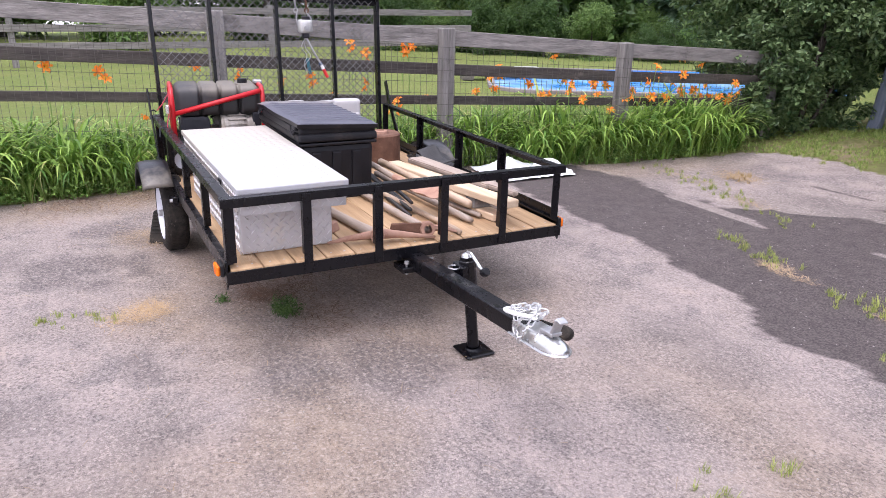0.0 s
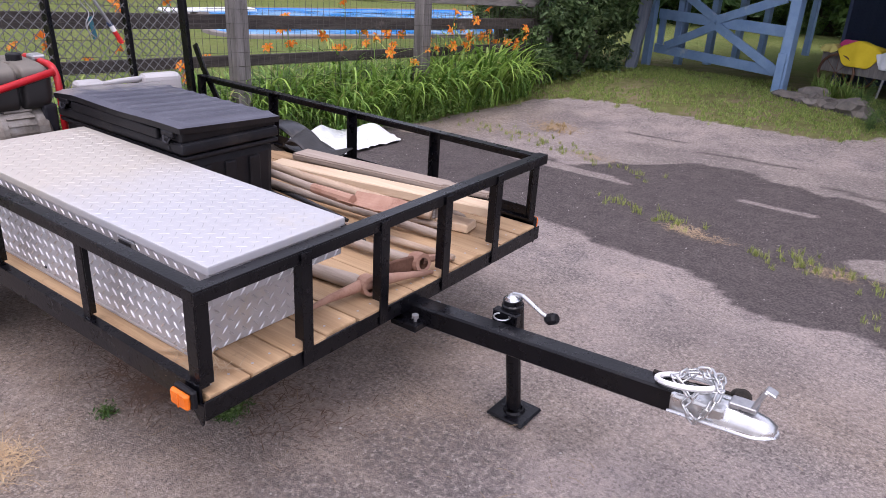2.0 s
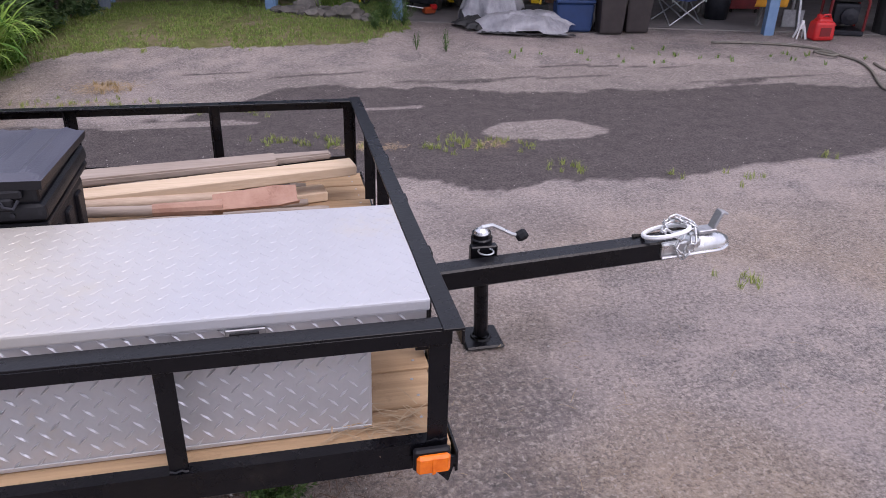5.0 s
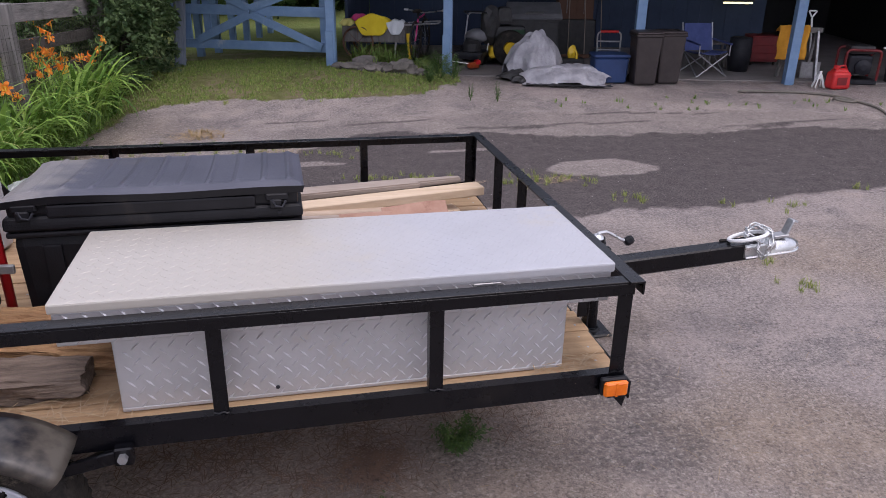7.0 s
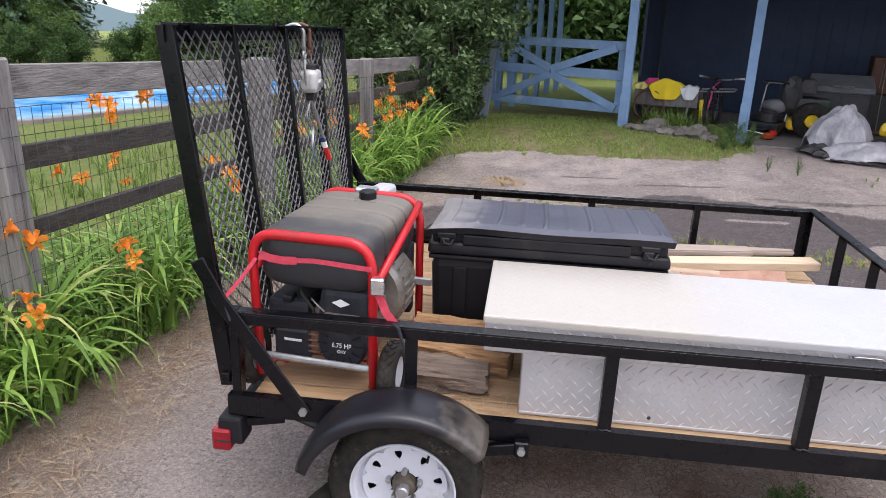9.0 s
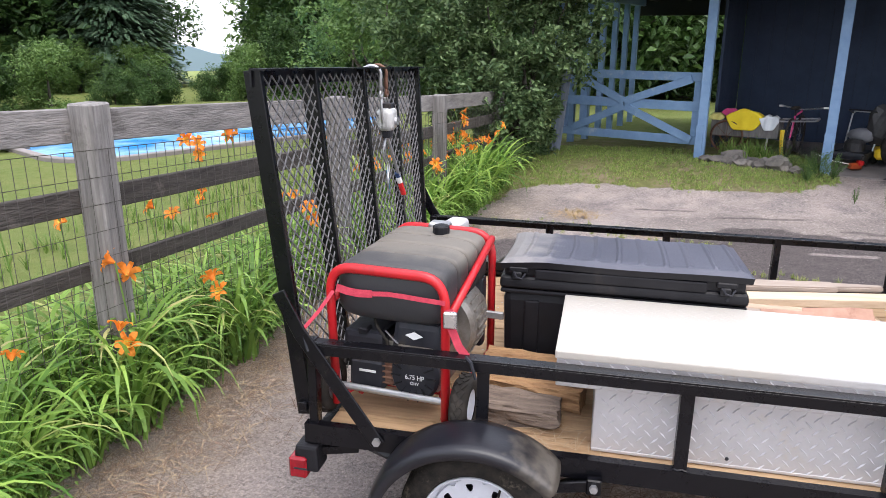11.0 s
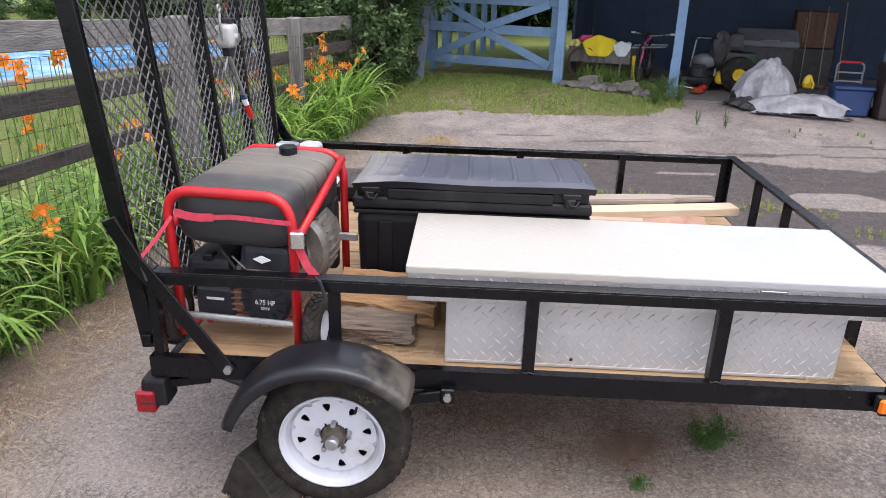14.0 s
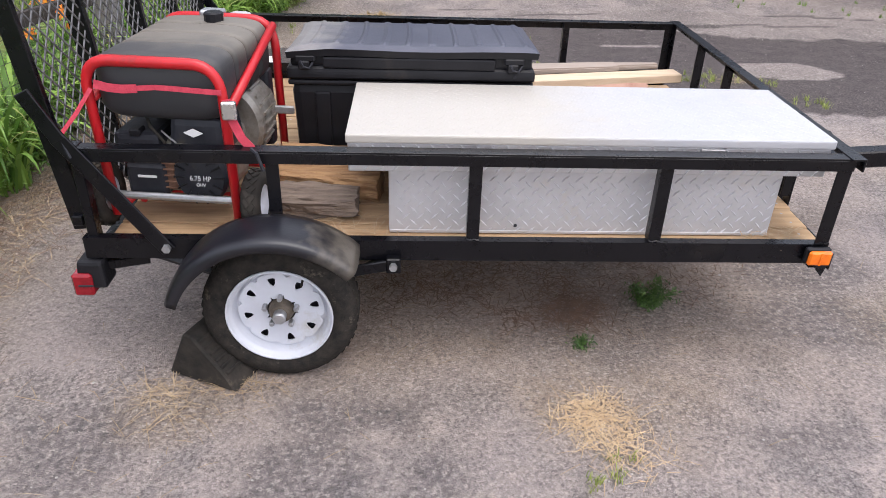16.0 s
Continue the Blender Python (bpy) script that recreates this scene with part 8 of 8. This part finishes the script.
def drape(name, m, label, sx, sy, h, drop, seed, mat, category="towel"):
    t = thing(name, m, label, category)

    def f(u, v):
        a = 2 * u - 1
        far = v * (1 - 0.3 * a ** 4)
        wide = sx * (0.5 - 0.12 * (2 * v - 1) ** 2)
        top = min(far, 0.45) / 0.45
        fall = max(0.0, far - 0.45) / 0.55
        fold = 0.5 * fbm(u * 2.2, v * 1.3, 1, seed) + 0.25 * math.sin(a * 7 + seed)
        return Vector((a * wide + 0.02 * fbm(u * 3, v * 3, 1, seed + 4), sy * (1 - top) - 0.012 - 0.03 * fold * min(1, fall * 3) - 0.02 * fall, h * (1 - a * a) * (0.4 + 0.6 * math.sin(math.pi * min(1, far * 1.3))) + 0.03 * fold * (1 - fall) - drop * fall ** 1.1))

    ob = part("cloth", sheet(B(), 24, 20, f), mat, t, smooth=True)
    ob.modifiers.new("thick", "SOLIDIFY").thickness = 0.006


drape("yellow_towel", place_cp(0.4, 0.77, 0.57), "bright yellow towel draped over the garden cart", 0.46, 0.3, 0.1, 0.2, 2, yellow_cloth)
drape("pink_towel", place_cp(0.2, 0.95, 0.6), "pink and purple towel heaped on the garden cart", 0.26, 0.2, 0.06, 0.08, 5, pink_cloth)
drape("white_towel", place_cp(0.7, 0.76, 0.57), "white towel hanging over the cart end", 0.24, 0.3, 0.03, 0.16, 9, white_cloth)
drape("lemon_towel", place_cp(0.06, 0.8, 0.57), "pale yellow towel lying in the garden cart", 0.2, 0.3, 0.04, 0.06, 12, pale_yellow_cloth)
boot = thing("yellow_pole", place_cp(0.9, 0.74, 0.12), "yellow plastic float standing against the cart", "float")
part("body", tube(B(), [(0, 0, 0.0), (-0.03, 0.02, 0.32)], 0.03, 8), yellow_paint, boot)

# bicycle
bike = thing("bicycle", place_cp(1.08, 1.35, 0.1, 80), "dark bicycle parked facing out of the carport", "bicycle")
for x in (-0.52, 0.0):
    wl = part("wheel", tube(B(), [(x - 0.13 + 0.24 * math.cos(a), 0, 0.25 + 0.24 * math.sin(a)) for a in np.linspace(0, 6.283, 29)[:-1]], 0.014, 6, True), rubber, bike)
    for k in range(10):
        a = k * math.pi / 5
        part("spoke", tube(B(), [(x - 0.13, 0, 0.25), (x - 0.13 + 0.24 * math.cos(a), 0, 0.25 + 0.24 * math.sin(a))], 0.0018, 4), galv, wl)
for p, q in (((-0.13, 0.03, 0.25), (-0.17, 0.0, 0.55)), ((-0.13, -0.03, 0.25), (-0.17, 0.0, 0.55)), ((-0.17, 0, 0.5), (-0.45, 0, 0.3)), ((-0.18, 0, 0.55), (-0.5, 0, 0.52)), ((-0.45, 0, 0.3), (-0.52, 0, 0.6)), ((-0.45, 0, 0.3), (-0.65, 0, 0.25)), ((-0.5, 0, 0.52), (-0.65, 0, 0.25))):
    part("frame_tube", tube(B(), [p, q], 0.013, 6), pink_cloth if p[1] == 0 and p[2] > 0.5 else engine_dark, bike)
part("handlebar", tube(B(), [(-0.12, -0.24, 0.6), (-0.16, -0.1, 0.58), (-0.17, 0, 0.57), (-0.16, 0.1, 0.58), (-0.12, 0.24, 0.6)], 0.011, 6), chrome, bike)
for s in (-1, 1):
    part("grip", tube(B(), [(-0.12, s * 0.24, 0.6), (-0.1, s * 0.3, 0.6)], 0.015, 6), white_paint, bike)
part("saddle", box(B(), -0.62, -0.06, 0.6, -0.44, 0.06, 0.64, 0.02, taper=(0.8, 0.8)), rubber, bike)

# push mower and rear of a riding mower
mower = thing("push_mower", place_cp(1.72, 1.0, 0.05, -20), "push lawn mower with grey catcher bag and folded handle", "lawn mower")
part("deck", box(B(), -0.2, -0.22, 0.06, 0.2, 0.2, 0.16, 0.04, seg=2), engine_dark, mower)
part("engine", lathe(B(), [(0, 0), (0.12, 0), (0.12, 0.1), (0.08, 0.14), (0, 0.14)], 16, pose(0, -0.03, 0.16)), tarp_dark, mower)
part("catcher", blob(B(), (0.02, 0.12, 0.34), (0.17, 0.14, 0.1), 4, 0.15), grey_sheet, mower, smooth=True)
for x in (-0.19, 0.19):
    for y in (-0.18, 0.18):
        part("wheel", lathe(B(), [(0, 0), (0.07, 0), (0.07, 0.04), (0, 0.04)], 16, pose(x - 0.02, y, 0.07, 0, 90, 0)), rubber, mower)
part("handle", tube(B(), arc([(-0.17, 0.1, 0.15), (-0.19, 0.3, 0.62), (0.19, 0.3, 0.62), (0.17, 0.1, 0.15)], False, 0.06), 0.011, 6), galv, mower)
part("handle", tube(B(), arc([(-0.17, 0.25, 0.6), (-0.15, 0.0, 0.66), (0.15, 0.0, 0.66), (0.17, 0.25, 0.6)], False, 0.06), 0.01, 6), engine_dark, mower)
tr = thing("string_trimmer", place_cp(1.74, 0.62, 0.03, 30) @ Matrix.Scale(0.75, 4), "small orange and red trimmer head on the floor", "trimmer")
part("body", box(B(), -0.1, -0.06, 0, 0.1, 0.06, 0.1, 0.02), orange_paint, tr)
part("shaft", tube(B(), [(-0.08, 0, 0.08), (-0.35, 0.15, 0.12), (-0.5, 0.3, 0.2)], 0.009, 6), white_paint, tr)
part("cover", box(B(), 0.02, -0.08, 0.06, 0.12, 0.04, 0.14, 0.02), red_plastic, tr)
rid = thing("riding_mower", place_cp(2.12, 1.2, 0.02, 5), "dark covered riding mower with yellow wheel hubs", "riding mower")
for y in (-0.25, 0.2):
    wl = part("wheel", lathe(B(), [(0.1, -0.08), (0.2, -0.09), (0.23, -0.05), (0.23, 0.05), (0.2, 0.09), (0.1, 0.08)], 26, pose(0.08, y, 0.23, 90, 0, 0)), rubber, rid, smooth=True)
    part("hub", lathe(B(), [(0.085, 0.06), (0.08, 0.07), (0, 0.05)], 20, pose(0.08, y, 0.23, 90, 0, 0)), yellow_paint, wl)
part("body", box(B(), -0.25, -0.16, 0.3, 0.3, 0.16, 0.5, 0.05, seg=2), tarp_dark, rid)
part("hood_trim", box(B(), 0.1, -0.165, 0.4, 0.28, -0.155, 0.46, 0.008), green_paint, rid)
part("seat", box(B(), -0.1, -0.14, 0.52, 0.12, 0.14, 0.74, 0.05, taper=(0.8, 0.9), seg=2), tarp_dark, rid)
part("deck", box(B(), -0.2, -0.3, 0.1, -0.06, 0.1, 0.24, 0.03), yellow_paint, rid)
part("cover", blob(B(), (-0.18, -0.1, 0.5), (0.13, 0.1, 0.25), 2, 0.3), tarp_dark, rid)

chest = thing("grill_cart", place_cp(2.55, 1.5, 0.012), "black cabinet with a grey sloping lid", "cabinet")
part("body", box(B(), -0.34, -0.22, 0, 0.34, 0.22, 0.58, 0.008), tarp_dark, chest)
part("door", box(B(), -0.32, -0.232, 0.03, -0.01, -0.222, 0.55, 0.004), tarp_dark, chest)
part("door", box(B(), 0.01, -0.232, 0.03, 0.32, -0.222, 0.55, 0.004), tarp_dark, chest)
bm = box(B(), -0.38, -0.25, 0.58, 0.38, 0.25, 0.78, 0.015)
for vtx in bm.verts:
    if vtx.co.z > 0.7 and vtx.co.y < 0:
        vtx.co.z -= 0.13
        vtx.co.y += 0.06
part("lid", bm, grey_sheet, chest, "grey metal lid")
part("lid_handle", tube(B(), [(-0.12, -0.24, 0.66), (-0.12, -0.27, 0.67), (0.12, -0.27, 0.67), (0.12, -0.24, 0.66)], 0.01, 6), chrome, chest)
brown = thing("brown_cabinet", place_cp(3.2, 2.35, 0.012), "tall brown wooden cabinet against the wall", "cabinet")
part("body", box(B(), -0.26, -0.2, 0.52, 0.26, 0.2, 1.0, 0.006), brown_box, brown)
part("stand", box(B(), -0.3, -0.24, 0, 0.3, 0.22, 0.518, 0.01), tarp_dark, brown, "plain near-black block below the cabinet")
for x in (-0.13, 0.12):
    part("door", box(B(), x - 0.11, -0.212, 0.55, x + 0.11, -0.202, 0.97, 0.004), brown_box, brown)
    part("strip", box(B(), x - 0.006, -0.218, 0.6, x + 0.006, -0.213, 0.92, 0.001), old_wood, brown)
for k in range(3):
    t = thing("rake", place_cp(3.1 + 0.22 * k, 1.95, 0.012), "long-handled garden rake leaning at the wall", "rake", "leaning rakes")
    part("handle", tube(B(), [(0.02 * k, -0.05, 0.0), (0, 0.2, 1.02 + 0.06 * k)], 0.007, 6), grey_handle, t)
    part("head", box(B(), -0.09, -0.07, 0.0, 0.09, -0.04, 0.05, 0.004), rust, t)
yv = thing("yellow_pump", place_cp(3.0, 0.5, 0.2), "small yellow hand pump on the tarp pile", "pump")
part("body", blob(B(), (0, 0, 0.06), (0.06, 0.05, 0.1), 3, 0.35), yellow_paint, yv)
part("spout", tube(B(), [(0.02, -0.02, 0.12), (0.06, -0.06, 0.06), (0.05, -0.08, -0.02)], 0.014, 6), yellow_paint, yv)
crate = thing("pump_crate", place_cp(3.0, 0.5, 0.012), "dark crate under the hand pump", "crate")
part("body", box(B(), -0.15, -0.12, 0, 0.15, 0.12, 0.186, 0.01), tarp_dark, crate)
redt = thing("hand_truck", place_cp(3.57, 1.2, 0.012), "hand truck with red frame top", "hand truck")
part("frame", tube(B(), arc([(-0.15, 0, 0.02), (-0.16, 0.02, 0.44), (0.16, 0.02, 0.44), (0.15, 0, 0.02)], False, 0.06), 0.012, 6), galv, redt)
part("grip", tube(B(), [(-0.12, 0.02, 0.445), (0.12, 0.02, 0.445)], 0.018, 8), red_plastic, redt)
for k in range(3):
    part("rung", bar(B(), (-0.15, 0.0, 0.1 + 0.11 * k), (0.15, 0.0, 0.1 + 0.11 * k), 0.008, 0.02, 0.001), galv, redt)

# right-hand bays
jk = thing("sawhorse", place_cp(5.78, 0.35, 0.012), "wooden sawhorse holding an orange jacket", "sawhorse")
part("beam", box(B(), -0.22, -0.03, 0.56, 0.22, 0.03, 0.62, 0.004), old_post, jk)
for x, y in ((-0.18, -0.14), (-0.18, 0.14), (0.18, -0.14), (0.18, 0.14)):
    part("leg", bar(B(), (x, y, 0.0), (x * 0.9, y * 0.15, 0.58), 0.03, 0.05, 0.003), galv if x > 0 else old_post, jk)
crumple_j = thing("orange_jacket", place_cp(5.65, 0.3, 0.0), "yellow-orange jacket hung over the sawhorse", "jacket")
ob = part("cloth", sheet(B(), 18, 22, lambda u, v: Vector((-0.2 + 0.36 * u + 0.02 * fbm(v * 5, 1), (-0.06 - 0.05 * fbm(u * 6, v * 2, 1, 3)) if v < 0.6 else (-0.06 + 0.3 * (v - 0.6)), 0.26 + 0.68 * v if v < 0.6 else 0.67 - 0.2 * (v - 0.6) + 0.02 * fbm(u * 5, 2)))), orange_cloth, crumple_j, smooth=True)
ob.modifiers.new("thick", "SOLIDIFY").thickness = 0.008
sh = thing("snow_shovel", place_cp(5.98, 0.45, 0.012), "long shovel with white D-grip standing in the bay", "shovel")
part("handle", tube(B(), [(0, 0, 0.05), (-0.05, 0.1, 0.72)], 0.012, 6), white_paint, sh)
part("grip", tube(B(), arc([(-0.05, 0.1, 0.72), (-0.1, 0.1, 0.8), (0.0, 0.1, 0.8)], True, 0.02), 0.01, 6, True), white_paint, sh)
part("blade", box(B(), -0.12, -0.02, 0.0, 0.12, 0.0, 0.2, 0.006), galv, sh)
# the chest's red is darkened to hold the shade of the bay
red_box = thing("red_tool_chest", place_cp(5.75, 1.6, 0.012), "red rolling tool chest in the shadow", "tool chest")
part("body", box(B(), -0.2, -0.15, 0.05, 0.2, 0.15, 0.4, 0.008), dim_red, red_box)
for k in range(3):
    part("drawer", box(B(), -0.18, -0.162, 0.08 + 0.105 * k, 0.18, -0.152, 0.17 + 0.105 * k, 0.003), dim_red, red_box)
for x in (-0.16, 0.16):
    part("caster", lathe(B(), [(0, 0), (0.025, 0), (0.025, 0.02), (0, 0.02)], 12, pose(x, -0.1, 0.025, 0, 90, 0)), rubber, red_box)
drum2 = thing("grey_barrel", place_cp(5.25, 0.95, 0.012), "dark grey plastic barrel in the shadow", "barrel")
part("shell", lathe(B(), [(0, 0), (0.13, 0), (0.15, 0.2), (0.14, 0.42), (0.12, 0.43), (0, 0.43)], 20), engine_dark, drum2, smooth=True)
bench = thing("work_stool", place_cp(5.05, 1.3, 0.012), "small wooden stool in the shadow", "stool")
part("seat", box(B(), -0.14, -0.14, 0.3, 0.14, 0.14, 0.33, 0.006), old_wood, bench)
for x in (-0.11, 0.11):
    for y in (-0.11, 0.11):
        part("leg", box(B(), x - 0.014, y - 0.014, 0, x + 0.014, y + 0.014, 0.3, 0.002), old_post, bench)
gas = thing("gas_can", place_cp(6.02, -0.27, 0.006, 10), "red plastic gasoline can on the apron", "gas can")
can = part("body", box(B(), -0.12, -0.085, 0.0, 0.12, 0.085, 0.2, 0.04, taper=(0.94, 0.9), seg=3), red_plastic, gas, smooth=True)
part("shoulder", box(B(), -0.095, -0.065, 0.185, 0.095, 0.065, 0.235, 0.022, taper=(0.7, 0.7), seg=2), red_plastic, gas, smooth=True)
part("neck", lathe(B(), [(0.03, 0.225), (0.03, 0.262), (0.024, 0.268), (0, 0.268)], 12, pose(-0.05, 0, 0)), red_plastic, gas)
part("handle", tube(B(), [(-0.02, 0, 0.225), (0.0, 0, 0.262), (0.06, 0, 0.262), (0.1, 0, 0.19)], 0.012, 6), red_plastic, gas)
part("label_panel", box(B(), -0.06, -0.0875, 0.05, 0.06, -0.0845, 0.14, 0.001), dim_red, can)
for z in (0.035, 0.16):
    part("moulded_rib", box(B(), -0.105, -0.0885, z, 0.105, -0.0835, z + 0.008, 0.002), red_plastic, can)
js = thing("jack_stand", place_cp(5.83, -0.22, 0.006), "small white steel jack stand", "jack stand")
for x, y in ((-0.05, -0.05), (0.05, -0.05), (-0.05, 0.05), (0.05, 0.05)):
    part("leg", bar(B(), (x, y, 0.0), (x * 0.25, y * 0.25, 0.15), 0.008, 0.022, 0.001), white_paint, js)
part("post", box(B(), -0.015, -0.015, 0.1, 0.015, 0.015, 0.19, 0.002), white_paint, js)
pw = thing("pressure_washer", place_cp(6.43, 0.2, 0.006, -8) @ Matrix.Scale(1.12, 4), "red pressure washer with engine and tube frame", "pressure washer")
part("frame", tube(B(), arc([(-0.17, -0.15, 0.05), (-0.17, -0.15, 0.36), (0.17, -0.15, 0.36), (0.17, -0.15, 0.05)], False, 0.05), 0.014, 8), dim_red, pw)
part("frame", tube(B(), arc([(-0.17, 0.15, 0.05), (-0.17, 0.15, 0.36), (0.17, 0.15, 0.36), (0.17, 0.15, 0.05)], False, 0.05), 0.014, 8), dim_red, pw)
part("engine", box(B(), -0.12, -0.11, 0.1, 0.12, 0.11, 0.3, 0.03, seg=2), engine_dark, pw)
part("fan_cover", lathe(B(), [(0.08, 0), (0.08, 0.03), (0.03, 0.05), (0, 0.05)], 20, pose(0.02, -0.11, 0.18, 90, 0, 0)), engine_dark, pw)
part("tank", box(B(), -0.13, -0.1, 0.31, 0.13, 0.1, 0.4, 0.03, seg=2), tarp_dark, pw)
part("skid", box(B(), -0.18, -0.16, 0.0, 0.18, 0.16, 0.05, 0.01), engine_dark, pw)
bk = thing("blue_bucket", place_cp(7.16, -0.22, 0.006), "blue plastic bucket with cleaning tools", "bucket")
part("shell", lathe(B(), [(0, 0.004), (0.09, 0.004), (0.11, 0.17), (0.118, 0.17), (0.118, 0.18), (0.105, 0.18), (0.085, 0.02), (0, 0.02)], 22), chair_blue, bk, smooth=True)
part("bail", tube(B(), [(-0.115, 0, 0.17), (-0.08, -0.06, 0.2), (0, -0.09, 0.21), (0.08, -0.06, 0.2), (0.115, 0, 0.17)], 0.004, 5), galv, bk)
pt = thing("pitchfork", place_cp(7.16, -0.2, 0.03), "white mop with grey head leaning out of the bucket", "mop")
part("handle", tube(B(), [(0.45, -0.2, -0.02), (0.08, 0.0, 0.3), (-0.02, 0.05, 0.42)], 0.012, 6), white_paint, pt)
part("head", blob(B(), (-0.02, 0.05, 0.42), (0.07, 0.05, 0.06), 3, 0.4), white_cloth, pt)
for k, (u, m, r, h, lb) in enumerate(((7.5, green_paint, 0.09, 0.15, "green plastic bucket on the floor"), (7.68, white_paint, 0.09, 0.14, "white plastic bucket on the floor"), (7.85, white_paint, 0.08, 0.12, "white plastic jug on the floor"), (6.95, blue_tub, 0.05, 0.16, "small blue spray bottle on the floor"))):
    t = thing("bucket" if k < 2 else "jug", place_cp(u, 0.05, 0.006), lb, "bucket" if k < 2 else "jug")
    part("shell", lathe(B(), [(0, 0), (r * 0.85, 0), (r, h * 0.9), (r * 1.05, h), (r * 0.6, h), (r * 0.3, h * 1.1), (0, h * 1.1)], 16), m, t)
dark_bin = thing("black_barrel", place_cp(6.98, 0.25, 0.006), "black barrel standing in the bay", "barrel")
part("shell", lathe(B(), [(0, 0), (0.15, 0), (0.17, 0.38), (0.175, 0.4), (0, 0.4)], 20), tarp_dark, dark_bin)
stick = thing("white_pipe", place_cp(6.95, 0.2, 0.42), "white plastic pipe lying on the barrel", "pipe")
part("pipe", tube(B(), [(-0.25, 0.0, 0.0), (0.3, -0.02, 0.0)], 0.014, 8), white_paint, stick)

# strip light in the back room, lit
lamp = thing("strip_light", place_cp(5.75, 2.9, 0.745), "yellowish fluorescent strip light hung in the dark bay", "lamp")
glow = bpy.data.materials.new("tube_glow")
glow.use_nodes = True
glow.node_tree.nodes["Principled BSDF"].inputs["Emission Color"].default_value = (1.0, 0.85, 0.35, 1)
glow.node_tree.nodes["Principled BSDF"].inputs["Emission Strength"].default_value = 1.2
part("housing", box(B(), -0.24, -0.05, 0.02, 0.24, 0.05, 0.05, 0.004), engine_dark, lamp)
part("tube", tube(B(), [(-0.22, -0.03, 0.0), (0.22, -0.03, 0.0)], 0.014, 8), glow, lamp, "lit fluorescent tube")
for x in (-0.2, 0.2):
    part("hanger", tube(B(), [(x, 0, 0.05), (x, 0, 1.45)], 0.003, 4), galv, lamp)
# hose across the apron
hose = thing("garden_hose", (0, 0, 0), "grey-green garden hose snaking over the apron", "hose")
hp = [(6.55, 5.88), (6.9, 5.8), (7.2, 5.68), (7.42, 5.5), (7.5, 5.2), (7.35, 5.0), (7.25, 5.15), (7.4, 5.3), (7.5, 4.9), (7.35, 4.5), (7.1, 4.1), (7.0, 3.85), (7.2, 3.6), (7.5, 3.5), (7.75, 3.6), (7.7, 3.9), (7.5, 4.4), (7.6, 4.8)]
pts = []
for i in range(len(hp) - 1):
    for k in range(5):
        t = k / 5
        p0, p1, p2, p3 = hp[max(0, i - 1)], hp[i], hp[i + 1], hp[min(len(hp) - 1, i + 2)]
        q = [0.5 * (2 * p1[c] + (p2[c] - p0[c]) * t + (2 * p0[c] - 5 * p1[c] + 4 * p2[c] - p3[c]) * t * t + (3 * p1[c] - p0[c] - 3 * p2[c] + p3[c]) * t ** 3) for c in (0, 1)]
        q = settle(*q)
        pts.append((q[0], q[1], ground_z(*q) + 0.013 + (0.02 if 22 < i * 5 + k < 32 else 0)))
part("pipe", tube(B(), pts, 0.011, 7), hose_mat, hose, smooth=True)
